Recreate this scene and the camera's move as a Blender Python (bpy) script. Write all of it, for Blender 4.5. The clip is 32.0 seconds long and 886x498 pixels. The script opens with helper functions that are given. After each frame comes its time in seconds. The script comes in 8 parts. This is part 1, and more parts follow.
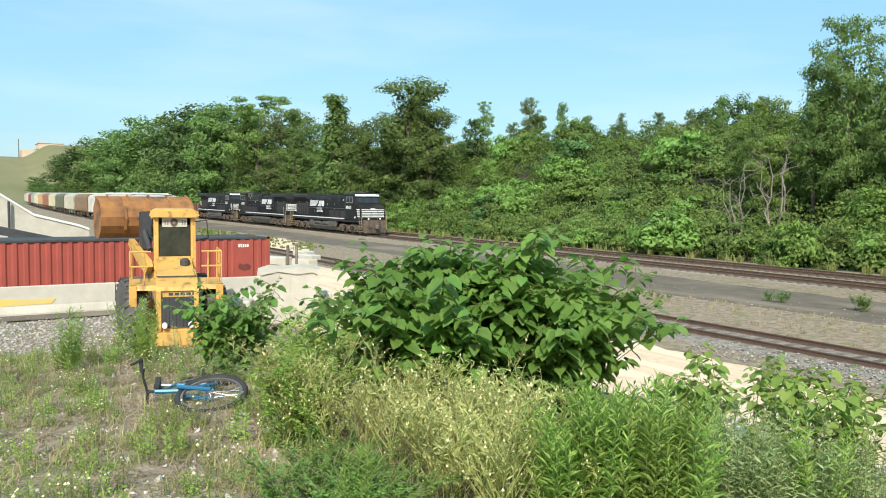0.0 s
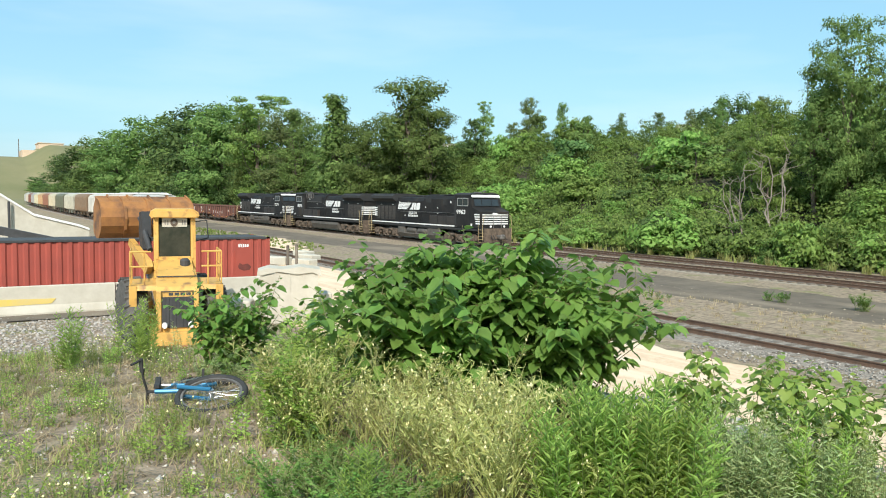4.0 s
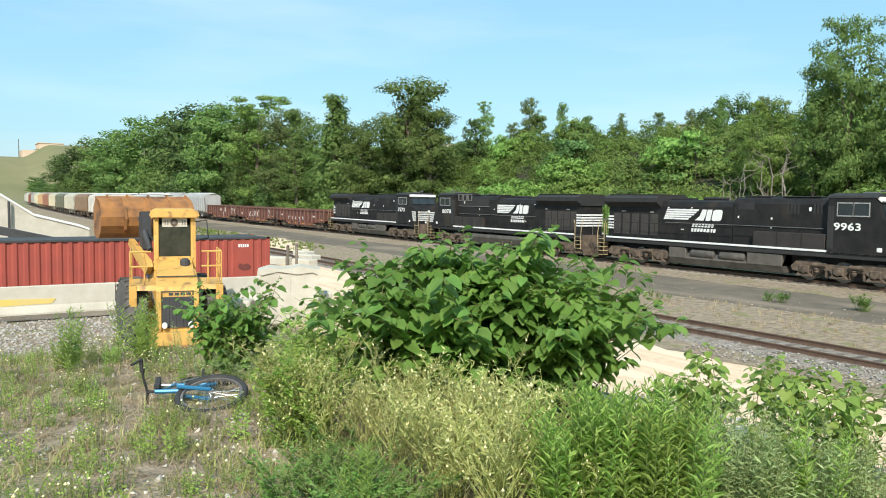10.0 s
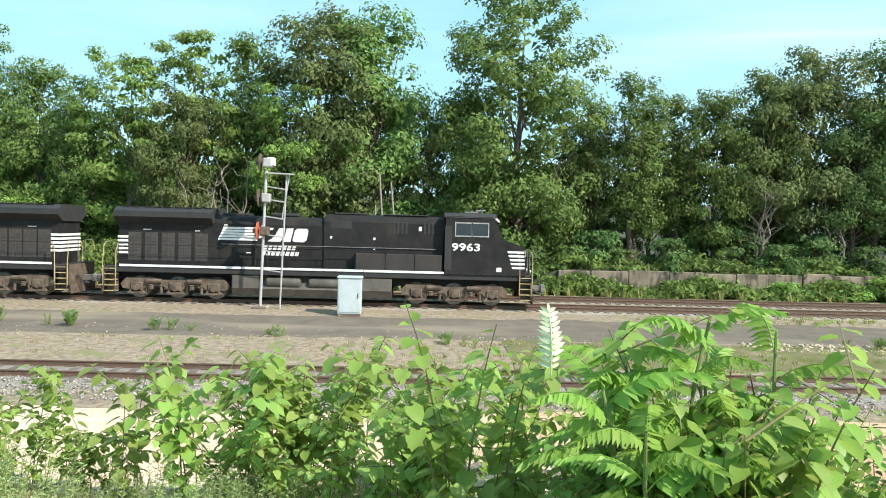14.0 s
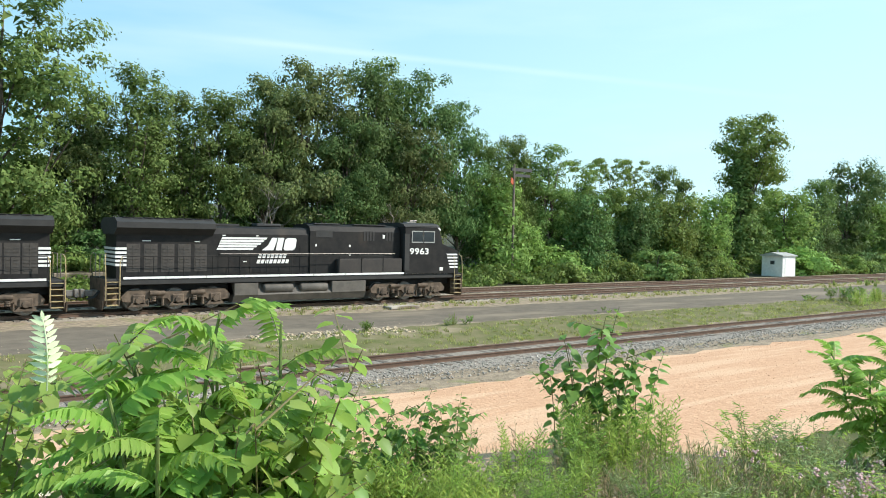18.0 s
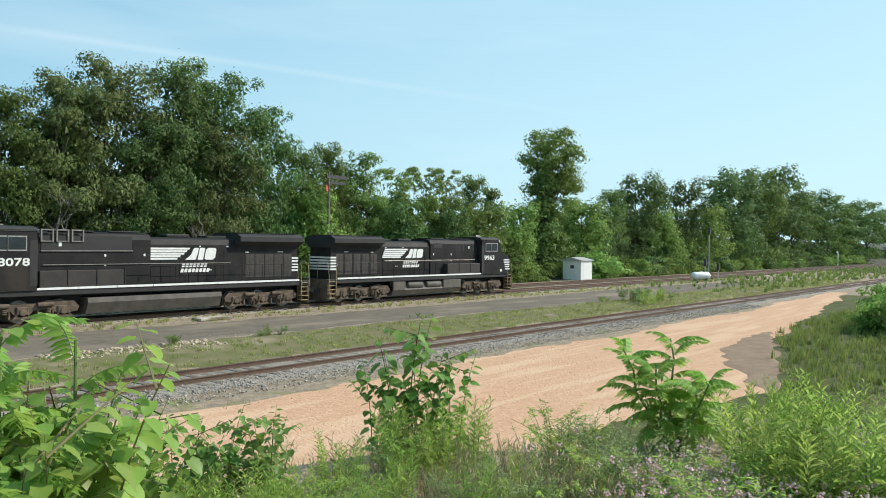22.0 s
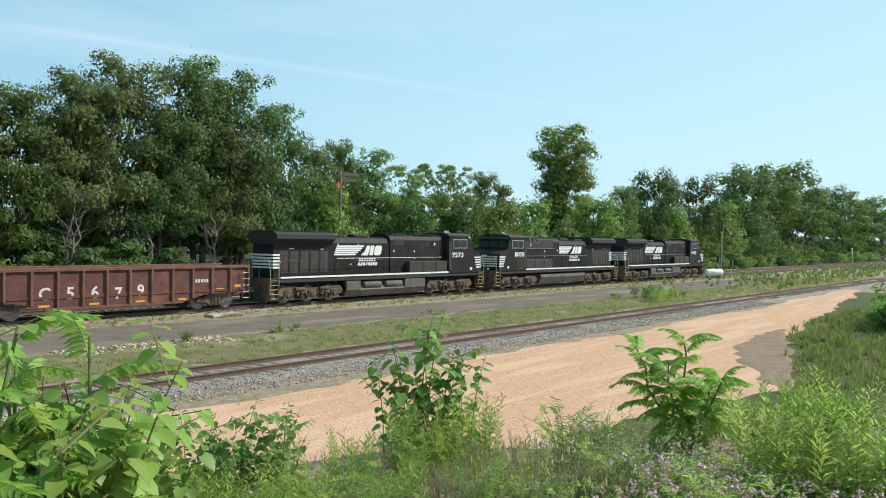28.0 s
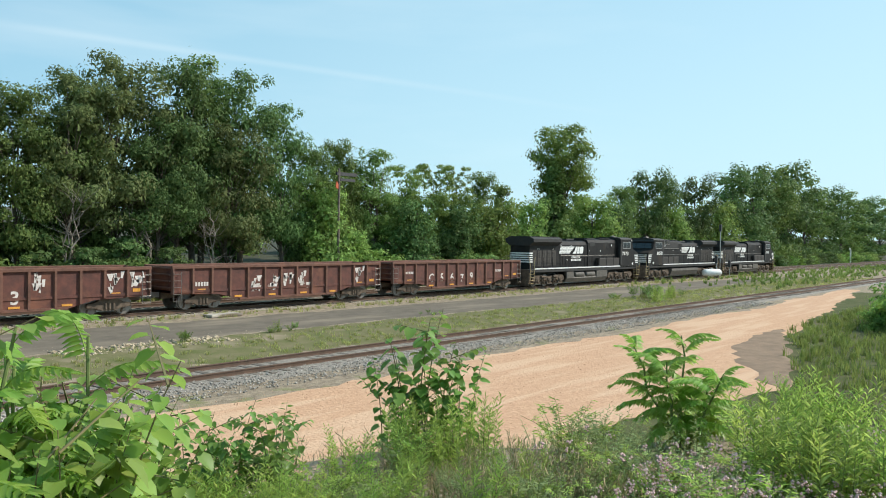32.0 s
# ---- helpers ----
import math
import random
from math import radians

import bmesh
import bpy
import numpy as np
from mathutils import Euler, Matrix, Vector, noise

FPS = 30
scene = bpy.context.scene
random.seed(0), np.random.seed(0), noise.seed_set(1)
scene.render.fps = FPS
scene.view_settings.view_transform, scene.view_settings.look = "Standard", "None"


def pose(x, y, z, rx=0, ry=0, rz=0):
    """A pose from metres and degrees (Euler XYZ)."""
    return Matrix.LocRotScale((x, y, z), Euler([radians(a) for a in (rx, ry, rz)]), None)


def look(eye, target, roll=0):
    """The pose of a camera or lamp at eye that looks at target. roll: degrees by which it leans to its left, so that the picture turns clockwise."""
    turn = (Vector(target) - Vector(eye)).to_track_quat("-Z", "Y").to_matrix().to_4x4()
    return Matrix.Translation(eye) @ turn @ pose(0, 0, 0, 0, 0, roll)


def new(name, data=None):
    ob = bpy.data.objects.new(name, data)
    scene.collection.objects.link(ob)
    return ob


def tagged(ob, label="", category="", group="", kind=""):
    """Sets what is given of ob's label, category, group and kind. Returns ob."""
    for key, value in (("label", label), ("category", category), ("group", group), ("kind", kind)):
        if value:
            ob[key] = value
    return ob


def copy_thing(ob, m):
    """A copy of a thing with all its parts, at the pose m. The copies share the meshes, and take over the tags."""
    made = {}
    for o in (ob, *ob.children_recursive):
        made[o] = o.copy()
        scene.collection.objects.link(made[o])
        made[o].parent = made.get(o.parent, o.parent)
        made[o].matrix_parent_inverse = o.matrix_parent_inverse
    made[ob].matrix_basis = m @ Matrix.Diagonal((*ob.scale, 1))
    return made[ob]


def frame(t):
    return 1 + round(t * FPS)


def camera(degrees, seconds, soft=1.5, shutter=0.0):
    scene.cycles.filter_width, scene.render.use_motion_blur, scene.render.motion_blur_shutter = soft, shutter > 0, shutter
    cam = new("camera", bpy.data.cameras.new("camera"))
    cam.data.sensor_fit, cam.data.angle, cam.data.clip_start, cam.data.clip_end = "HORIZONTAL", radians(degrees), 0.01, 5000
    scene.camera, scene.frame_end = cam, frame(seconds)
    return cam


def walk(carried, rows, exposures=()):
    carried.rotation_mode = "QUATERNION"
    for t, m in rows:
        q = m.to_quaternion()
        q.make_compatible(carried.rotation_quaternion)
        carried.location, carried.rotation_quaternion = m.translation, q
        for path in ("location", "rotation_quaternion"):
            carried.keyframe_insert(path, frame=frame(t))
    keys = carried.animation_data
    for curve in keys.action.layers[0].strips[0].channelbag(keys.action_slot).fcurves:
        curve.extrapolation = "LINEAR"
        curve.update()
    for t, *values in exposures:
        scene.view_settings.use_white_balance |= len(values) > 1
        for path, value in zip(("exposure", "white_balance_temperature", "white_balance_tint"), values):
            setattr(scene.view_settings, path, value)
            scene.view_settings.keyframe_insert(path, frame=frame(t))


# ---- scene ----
# ---- camera: a tripod on the bank, panning after the train ----
EYE = (0.0, 0.0, 4.17)
PAN = [
    (0.0, 57.39, -3.71, 0.80), (3.5, 57.39, -3.71, 0.80), (6.0, 57.39, -3.70, 0.82), (10.5, 57.39, -3.71, 0.80), (10.8, 57.20, -3.68, 0.72),
    (11.0, 56.49, -3.54, 0.48), (11.3, 46.41, -3.25, 0.71), (11.5, 39.68, -3.15, 1.04), (11.8, 30.62, -2.87, 1.22),
    (12.0, 25.65, -2.90, 1.63), (12.5, 17.46, -2.45, 1.61), (13.0, 10.28, -2.23, 1.53), (13.5, 3.74, -2.00, 1.57),
    (14.0, -1.44, -1.85, 1.52), (14.5, -6.10, -1.89, 1.52), (16.5, -23.56, -1.52, 1.44), (17.0, -27.94, -1.40, 1.34),
    (17.5, -32.41, -1.32, 1.18), (18.0, -36.75, -1.17, 1.11), (18.5, -40.24, -1.05, 1.13), (19.0, -43.11, -0.98, 1.17),
    (19.5, -46.92, -0.88, 1.18), (20.0, -50.87, -0.78, 1.13), (20.5, -52.04, -0.71, 1.07), (21.0, -51.16, -0.55, 0.90),
    (21.5, -50.71, -0.45, 0.79), (22.0, -50.36, -0.39, 0.77), (22.5, -50.27, -0.36, 0.80), (23.0, -50.01, -0.39, 0.74),
    (23.5, -49.72, -0.42, 0.71), (24.0, -49.44, -0.45, 0.71), (24.5, -49.27, -0.51, 0.79), (25.0, -49.21, -0.53, 0.80),
    (25.5, -49.19, -0.56, 0.83), (27.5, -49.46, -0.63, 0.76), (28.5, -49.55, -0.63, 0.75), (30.0, -49.59, -0.62, 0.75),
    (32.0, -49.62, -0.63, 0.77),
]


def turned(yaw, pitch, roll):
    m = Matrix.Rotation(radians(yaw), 4, "Z") @ Matrix.Rotation(radians(90 + pitch), 4, "X") @ Matrix.Rotation(radians(roll), 4, "Z")
    return Matrix.Translation(EYE) @ m


cam = camera(59.68, 32.0, soft=1.0)
walk(cam, [(t, turned(a, b, c)) for t, a, b, c in PAN], [(0.0, 0.16), (11.0, 0.16), (12.5, 0.42), (14.5, 0.58), (17.0, 0.46), (19.5, 0.08), (21.0, 0.0), (32.0, 0.0)])

# ---- light: clear morning, sun behind and to the right of the tracks' near side ----
SUN_DIR = Vector((0.79, -0.61, 0.0)).normalized()
SUN_UP = 40.0
world = bpy.data.worlds.new("sky")
scene.world = world
world.use_nodes = True
wn, wl = world.node_tree.nodes, world.node_tree.links
bgn = wn["Background"]
sky = wn.new("ShaderNodeTexSky")
sky.sky_type = "NISHITA"
sky.sun_disc = False
sky.sun_elevation = radians(SUN_UP)
sky.sun_rotation = math.atan2(SUN_DIR.x, SUN_DIR.y)
sky.air_density, sky.dust_density, sky.ozone_density = 1.0, 1.5, 1.5
bgn.inputs["Strength"].default_value = 0.14
# thin streaks of high cloud
wtc = wn.new("ShaderNodeTexCoord")
wmap = wn.new("ShaderNodeMapping")
wmap.inputs["Scale"].default_value = (1.2, 1.2, 7.0)
wmap.inputs["Rotation"].default_value = (0.10, -0.12, 0.4)
wnz = wn.new("ShaderNodeTexNoise")
wnz.inputs["Scale"].default_value = 1.7
wnz.inputs["Detail"].default_value = 5
wramp = wn.new("ShaderNodeValToRGB")
wramp.color_ramp.elements[0].position, wramp.color_ramp.elements[1].position = 0.48, 0.80
wramp.color_ramp.elements[1].color = (0.30, 0.30, 0.30, 1)
wmix = wn.new("ShaderNodeMix")
wmix.data_type = "RGBA"
wmix.inputs["B"].default_value = (7.0, 7.6, 7.8, 1)
# the pale cyan of a bright summer haze over the whole sky
wtint = wn.new("ShaderNodeMix")
wtint.data_type = "RGBA"
wtint.inputs["Factor"].default_value = 0.48
wtint.inputs["B"].default_value = (2.45, 5.75, 7.35, 1)
wl.new(wtc.outputs["Generated"], wmap.inputs["Vector"])
wl.new(wmap.outputs["Vector"], wnz.inputs["Vector"])
wl.new(wnz.outputs["Fac"], wramp.inputs["Fac"])
wl.new(wramp.outputs["Color"], wmix.inputs["Factor"])
wl.new(sky.outputs["Color"], wtint.inputs["A"])
wl.new(wtint.outputs["Result"], wmix.inputs["A"])
# the haze grows paler towards the sun's side
wsep = wn.new("ShaderNodeSeparateXYZ")
wside = wn.new("ShaderNodeMapRange")
wside.interpolation_type = "SMOOTHSTEP"
wside.inputs["From Min"].default_value, wside.inputs["From Max"].default_value = 0.0, 1.05
wside.inputs["To Max"].default_value = 0.75
whaze = wn.new("ShaderNodeMix")
whaze.data_type = "RGBA"
whaze.inputs["B"].default_value = (4.9, 7.0, 7.8, 1)
wl.new(wtc.outputs["Generated"], wsep.inputs["Vector"])
wl.new(wsep.outputs["X"], wside.inputs["Value"])
wup = wn.new("ShaderNodeMapRange")
wup.inputs["From Max"].default_value = 0.5
wup.inputs["To Min"].default_value, wup.inputs["To Max"].default_value = 1.0, 0.35
wmul = wn.new("ShaderNodeMath")
wmul.operation = "MULTIPLY"
wl.new(wsep.outputs["Z"], wup.inputs["Value"])
wl.new(wside.outputs["Result"], wmul.inputs[0])
wl.new(wup.outputs["Result"], wmul.inputs[1])
wl.new(wmul.outputs["Value"], whaze.inputs["Factor"])
wl.new(wmix.outputs["Result"], whaze.inputs["A"])
# a thin fading contrail across the eastern sky
wdot = wn.new("ShaderNodeVectorMath")
wdot.operation = "DOT_PRODUCT"
wdot.inputs[1].default_value = (0.0613, 0.2221, -0.9731)
wabs = wn.new("ShaderNodeMath")
wabs.operation = "ABSOLUTE"
wband = wn.new("ShaderNodeMapRange")
wband.interpolation_type = "SMOOTHSTEP"
wband.inputs["From Max"].default_value = 0.0065
wband.inputs["To Min"].default_value, wband.inputs["To Max"].default_value = 0.34, 0.0
wfade = wn.new("ShaderNodeMapRange")
wfade.inputs["From Min"].default_value, wfade.inputs["From Max"].default_value = 0.90, 0.66
wtr = wn.new("ShaderNodeMath")
wtr.operation = "MULTIPLY"
wtrn = wn.new("ShaderNodeMath")
wtrn.operation = "MULTIPLY"
wtrail = wn.new("ShaderNodeMix")
wtrail.data_type = "RGBA"
wtrail.inputs["B"].default_value = (6.2, 7.2, 7.6, 1)
wl.new(wtc.outputs["Generated"], wdot.inputs[0])
wl.new(wdot.outputs["Value"], wabs.inputs[0])
wl.new(wabs.outputs["Value"], wband.inputs["Value"])
wl.new(wsep.outputs["X"], wfade.inputs["Value"])
wl.new(wband.outputs["Result"], wtr.inputs[0])
wl.new(wfade.outputs["Result"], wtr.inputs[1])
wwest = wn.new("ShaderNodeMapRange")
wwest.inputs["From Min"].default_value, wwest.inputs["From Max"].default_value = 0.22, 0.48
wtw = wn.new("ShaderNodeMath")
wtw.operation = "MULTIPLY"
wl.new(wsep.outputs["X"], wwest.inputs["Value"])
wl.new(wtr.outputs["Value"], wtw.inputs[0])
wl.new(wwest.outputs["Result"], wtw.inputs[1])
wl.new(wtw.outputs["Value"], wtrn.inputs[0])
wl.new(wnz.outputs["Fac"], wtrn.inputs[1])
wl.new(wtrn.outputs["Value"], wtrail.inputs["Factor"])
wl.new(whaze.outputs["Result"], wtrail.inputs["A"])
wl.new(wtrail.outputs["Result"], bgn.inputs["Color"])

sun = new("sun", bpy.data.lights.new("sun", "SUN"))
sun.data.energy, sun.data.angle, sun.data.color = 5.0, radians(0.53), (1.0, 0.95, 0.86)
sun.matrix_world = look((SUN_DIR * math.cos(radians(SUN_UP)) + Vector((0, 0, math.sin(radians(SUN_UP))))) * 200, (0, 0, 0))


# ---- materials ----
def mat(name, c1, c2=None, rough=0.8, metal=0.0, scale=3.0, bump=0.2, fine=40.0, amount=1.0, vary=0.0, island=0.0, stain=None, stain_scale=0.6, stain_at=0.55, spec=0.5, bump_dist=0.02, stretch=1.0):
    """Two-scale noise between two colours, a stain colour at a larger scale, and fine relief."""
    m = bpy.data.materials.new(name)
    m.use_nodes = True
    n, l = m.node_tree.nodes, m.node_tree.links
    b = n["Principled BSDF"]
    c2 = c2 or tuple(v * 0.7 for v in c1)
    tc = n.new("ShaderNodeTexCoord")
    nz = n.new("ShaderNodeTexNoise")
    nz.inputs["Scale"].default_value, nz.inputs["Detail"].default_value, nz.inputs["Roughness"].default_value = scale, 8, 0.65
    l.new(tc.outputs["Object"], nz.inputs["Vector"])
    rp = n.new("ShaderNodeMapRange")
    rp.inputs["From Min"].default_value, rp.inputs["From Max"].default_value = 0.32, 0.68
    l.new(nz.outputs["Fac"], rp.inputs["Value"])
    mx = n.new("ShaderNodeMix")
    mx.data_type = "RGBA"
    mx.inputs["A"].default_value, mx.inputs["B"].default_value = (*c1, 1), (*c2, 1)
    l.new(rp.outputs["Result"], mx.inputs["Factor"])
    out = mx.outputs["Result"]
    if stain:
        s = n.new("ShaderNodeTexNoise")
        s.inputs["Scale"].default_value, s.inputs["Detail"].default_value = stain_scale, 6
        mp = n.new("ShaderNodeMapping")
        mp.inputs["Scale"].default_value = (stretch, 1, 1)
        l.new(tc.outputs["Object"], mp.inputs["Vector"])
        l.new(mp.outputs["Vector"], s.inputs["Vector"])
        r2 = n.new("ShaderNodeMapRange")
        r2.inputs["From Min"].default_value, r2.inputs["From Max"].default_value = stain_at, stain_at + 0.12
        l.new(s.outputs["Fac"], r2.inputs["Value"])
        m2 = n.new("ShaderNodeMix")
        m2.data_type = "RGBA"
        m2.inputs["B"].default_value = (*stain, 1)
        l.new(r2.outputs["Result"], m2.inputs["Factor"])
        l.new(out, m2.inputs["A"])
        out = m2.outputs["Result"]
    for strength, src in ((vary, "obj"), (island, "isl")):
        if strength:
            o = n.new("ShaderNodeObjectInfo" if src == "obj" else "ShaderNodeNewGeometry")
            h = n.new("ShaderNodeHueSaturation")
            mr = n.new("ShaderNodeMapRange")
            mr.inputs["To Min"].default_value, mr.inputs["To Max"].default_value = 1 - strength, 1 + strength
            l.new(o.outputs["Random" if src == "obj" else "Random Per Island"], mr.inputs["Value"])
            l.new(mr.outputs["Result"], h.inputs["Value"])
            l.new(out, h.inputs["Color"])
            out = h.outputs["Color"]
    l.new(out, b.inputs["Base Color"])
    b.inputs["Roughness"].default_value, b.inputs["Metallic"].default_value = rough, metal
    b.inputs["Specular IOR Level"].default_value = spec
    if bump:
        fz = n.new("ShaderNodeTexNoise")
        fz.inputs["Scale"].default_value, fz.inputs["Detail"].default_value = fine, 4
        l.new(tc.outputs["Object"], fz.inputs["Vector"])
        bp = n.new("ShaderNodeBump")
        bp.inputs["Strength"].default_value, bp.inputs["Distance"].default_value = bump, bump_dist
        l.new(fz.outputs["Fac"], bp.inputs["Height"])
        l.new(bp.outputs["Normal"], b.inputs["Normal"])
    return m


def leafy(name, c1, c2, thin=0.35, rough=0.6, obj=0.25, isl=0.35, hue=0.03, gloss=0.12):
    """Leaves: every leaf its own shade, some light through them."""
    m = bpy.data.materials.new(name)
    m.use_nodes = True
    n, l = m.node_tree.nodes, m.node_tree.links
    b = n["Principled BSDF"]
    g = n.new("ShaderNodeNewGeometry")
    o = n.new("ShaderNodeObjectInfo")
    mx = n.new("ShaderNodeMix")
    mx.data_type = "RGBA"
    mx.inputs["A"].default_value, mx.inputs["B"].default_value = (*c1, 1), (*c2, 1)
    l.new(g.outputs["Random Per Island"], mx.inputs["Factor"])
    h = n.new("ShaderNodeHueSaturation")
    mr = n.new("ShaderNodeMapRange")
    mr.inputs["To Min"].default_value, mr.inputs["To Max"].default_value = 1 - obj, 1 + obj
    l.new(o.outputs["Random"], mr.inputs["Value"])
    l.new(mr.outputs["Result"], h.inputs["Value"])
    mh = n.new("ShaderNodeMapRange")
    mh.inputs["To Min"].default_value, mh.inputs["To Max"].default_value = 0.5 - hue, 0.5 + hue
    l.new(o.outputs["Random"], mh.inputs["Value"])
    l.new(mh.outputs["Result"], h.inputs["Hue"])
    l.new(mx.outputs["Result"], h.inputs["Color"])
    tc = n.new("ShaderNodeTexCoord")
    nz = n.new("ShaderNodeTexNoise")
    nz.inputs["Scale"].default_value, nz.inputs["Detail"].default_value = 1.2, 3
    l.new(tc.outputs["Object"], nz.inputs["Vector"])
    m3 = n.new("ShaderNodeMapRange")
    m3.inputs["From Min"].default_value, m3.inputs["From Max"].default_value = 0.3, 0.7
    m3.inputs["To Min"].default_value, m3.inputs["To Max"].default_value = 1 - isl, 1 + isl
    l.new(nz.outputs["Fac"], m3.inputs["Value"])
    h2 = n.new("ShaderNodeHueSaturation")
    l.new(m3.outputs["Result"], h2.inputs["Value"])
    l.new(h.outputs["Color"], h2.inputs["Color"])
    l.new(h2.outputs["Color"], b.inputs["Base Color"])
    b.inputs["Roughness"].default_value = rough
    b.inputs["Specular IOR Level"].default_value = gloss
    tr = n.new("ShaderNodeBsdfTranslucent")
    hs = n.new("ShaderNodeHueSaturation")
    hs.inputs["Hue"].default_value, hs.inputs["Value"].default_value = 0.485, 1.5
    l.new(h2.outputs["Color"], hs.inputs["Color"])
    l.new(hs.outputs["Color"], tr.inputs["Color"])
    ms = n.new("ShaderNodeMixShader")
    ms.inputs["Fac"].default_value = thin
    l.new(b.outputs["BSDF"], ms.inputs[1])
    l.new(tr.outputs["BSDF"], ms.inputs[2])
    l.new(ms.outputs["Shader"], n["Material Output"].inputs["Surface"])
    return m


# ---- mesh building ----
class Shape:
    """Collects faces; made into one mesh."""

    def __init__(self):
        self.v, self.f = [], []

    def add(self, verts, faces):
        k = len(self.v)
        self.v.extend(tuple(p) for p in verts)
        self.f.extend(tuple(i + k for i in q) for q in faces)
        return self

    def box(self, x0, x1, y0, y1, z0, z1, c=0.0):
        """A box, its edges chamfered by c."""
        if c <= 0:
            vs = [(x, y, z) for x in (x0, x1) for y in (y0, y1) for z in (z0, z1)]
            return self.add(vs, [(0, 1, 3, 2), (4, 6, 7, 5), (0, 4, 5, 1), (2, 3, 7, 6), (0, 2, 6, 4), (1, 5, 7, 3)])
        vs = []
        for x, sx in ((x0, 1), (x1, -1)):
            for y, sy in ((y0, 1), (y1, -1)):
                for z, sz in ((z0, 1), (z1, -1)):
                    vs += [(x, y + sy * c, z + sz * c), (x + sx * c, y, z + sz * c), (x + sx * c, y + sy * c, z)]
        i = lambda a, b, d, k: (a * 4 + b * 2 + d) * 3 + k
        fs = []
        for a in (0, 1):
            fs.append((i(a, 0, 0, 0), i(a, 0, 1, 0), i(a, 1, 1, 0), i(a, 1, 0, 0))[::1 if a == 0 else -1])
            fs.append((i(0, a, 0, 1), i(1, a, 0, 1), i(1, a, 1, 1), i(0, a, 1, 1))[::1 if a == 0 else -1])
            fs.append((i(0, 0, a, 2), i(0, 1, a, 2), i(1, 1, a, 2), i(1, 0, a, 2))[::1 if a == 0 else -1])
            for b in (0, 1):
                fs.append((i(a, b, 0, 0), i(a, b, 0, 1), i(a, b, 1, 1), i(a, b, 1, 0))[::1 if a == b else -1])
                fs.append((i(a, 0, b, 0), i(a, 1, b, 0), i(a, 1, b, 2), i(a, 0, b, 2))[::1 if a != b else -1])
                fs.append((i(0, a, b, 1), i(1, a, b, 1), i(1, a, b, 2), i(0, a, b, 2))[::1 if a != b else -1])
                for d in (0, 1):
                    fs.append((i(a, b, d, 0), i(a, b, d, 1), i(a, b, d, 2))[::1 if (a + b + d) % 2 else -1])
        return self.add(vs, fs)

    def rod(self, p, q, r, n=6, r2=None, cap=True):
        """A round bar from p to q."""
        p, q = Vector(p), Vector(q)
        d = (q - p).normalized()
        a = d.orthogonal().normalized()
        b = d.cross(a)
        r2 = r if r2 is None else r2
        vs = []
        for c, rr in ((p, r), (q, r2)):
            for k in range(n):
                w = 2 * math.pi * k / n
                vs.append(c + (a * math.cos(w) + b * math.sin(w)) * rr)
        fs = [(k, (k + 1) % n, n + (k + 1) % n, n + k) for k in range(n)]
        if cap:
            fs += [tuple(range(n))[::-1], tuple(range(n, 2 * n))]
        return self.add(vs, fs)

    def tube(self, pts, r, n=6):
        for p, q in zip(pts, pts[1:]):
            self.rod(p, q, r, n)
        return self

    def lathe(self, prof, axis="y", at=(0, 0, 0), n=20):
        """Turns (along, radius) round an axis."""
        vs = []
        for u, r in prof:
            for k in range(n):
                w = 2 * math.pi * k / n
                c, s = r * math.cos(w), r * math.sin(w)
                p = {"x": (u, c, s), "y": (c, u, s), "z": (c, s, u)}[axis]
                vs.append((p[0] + at[0], p[1] + at[1], p[2] + at[2]))
        m = len(prof)
        fs = [(j * n + k, j * n + (k + 1) % n, (j + 1) * n + (k + 1) % n, (j + 1) * n + k) for j in range(m - 1) for k in range(n)]
        fs += [tuple(range(n))[::-1], tuple(range((m - 1) * n, m * n))]
        return self.add(vs, fs)

    def prism(self, poly, axis, a, b):
        """A polygon (in the two other axes, in order) drawn out from a to b."""
        n = len(poly)
        put = {"x": lambda u, v, w: (w, u, v), "y": lambda u, v, w: (u, w, v), "z": lambda u, v, w: (u, v, w)}[axis]
        vs = [put(u, v, a) for u, v in poly] + [put(u, v, b) for u, v in poly]
        return self.add(vs, [tuple(range(n))[::-1], tuple(range(n, 2 * n))] + [(k, (k + 1) % n, n + (k + 1) % n, n + k) for k in range(n)])

    def mesh(self, name, material, smooth=False, tidy=True):
        me = bpy.data.meshes.new(name)
        me.from_pydata(self.v, [], self.f)
        me.materials.append(material)
        if tidy:
            bm = bmesh.new()
            bm.from_mesh(me)
            bmesh.ops.recalc_face_normals(bm, faces=bm.faces)
            bm.to_mesh(me)
            bm.free()
        if smooth:
            me.polygons.foreach_set("use_smooth", [True] * len(me.polygons))
        me.update()
        return me


def part(name, shape, material, parent, label="", at=None, smooth=False, kind=""):
    """Links a shape (or a ready mesh) as one mesh object under a thing or a part."""
    me = shape if isinstance(shape, bpy.types.Mesh) else shape.mesh(name, material, smooth)
    ob = new(name, me)
    ob.parent = parent
    if at is not None:
        ob.matrix_basis = at
    return tagged(ob, label=label, kind=kind)


def thing(name, label, category, group="", m=None, kind=""):
    ob = new(name)
    ob.empty_display_size = 0.2
    if m is not None:
        ob.matrix_basis = m
    return tagged(ob, label, category, group, kind)


def solid(name, shape, material, label, category="", group="", kind="", m=None, smooth=False):
    ob = new(name, shape if isinstance(shape, bpy.types.Mesh) else shape.mesh(name, material, smooth))
    if m is not None:
        ob.matrix_basis = m
    return tagged(ob, label, category, group, kind)


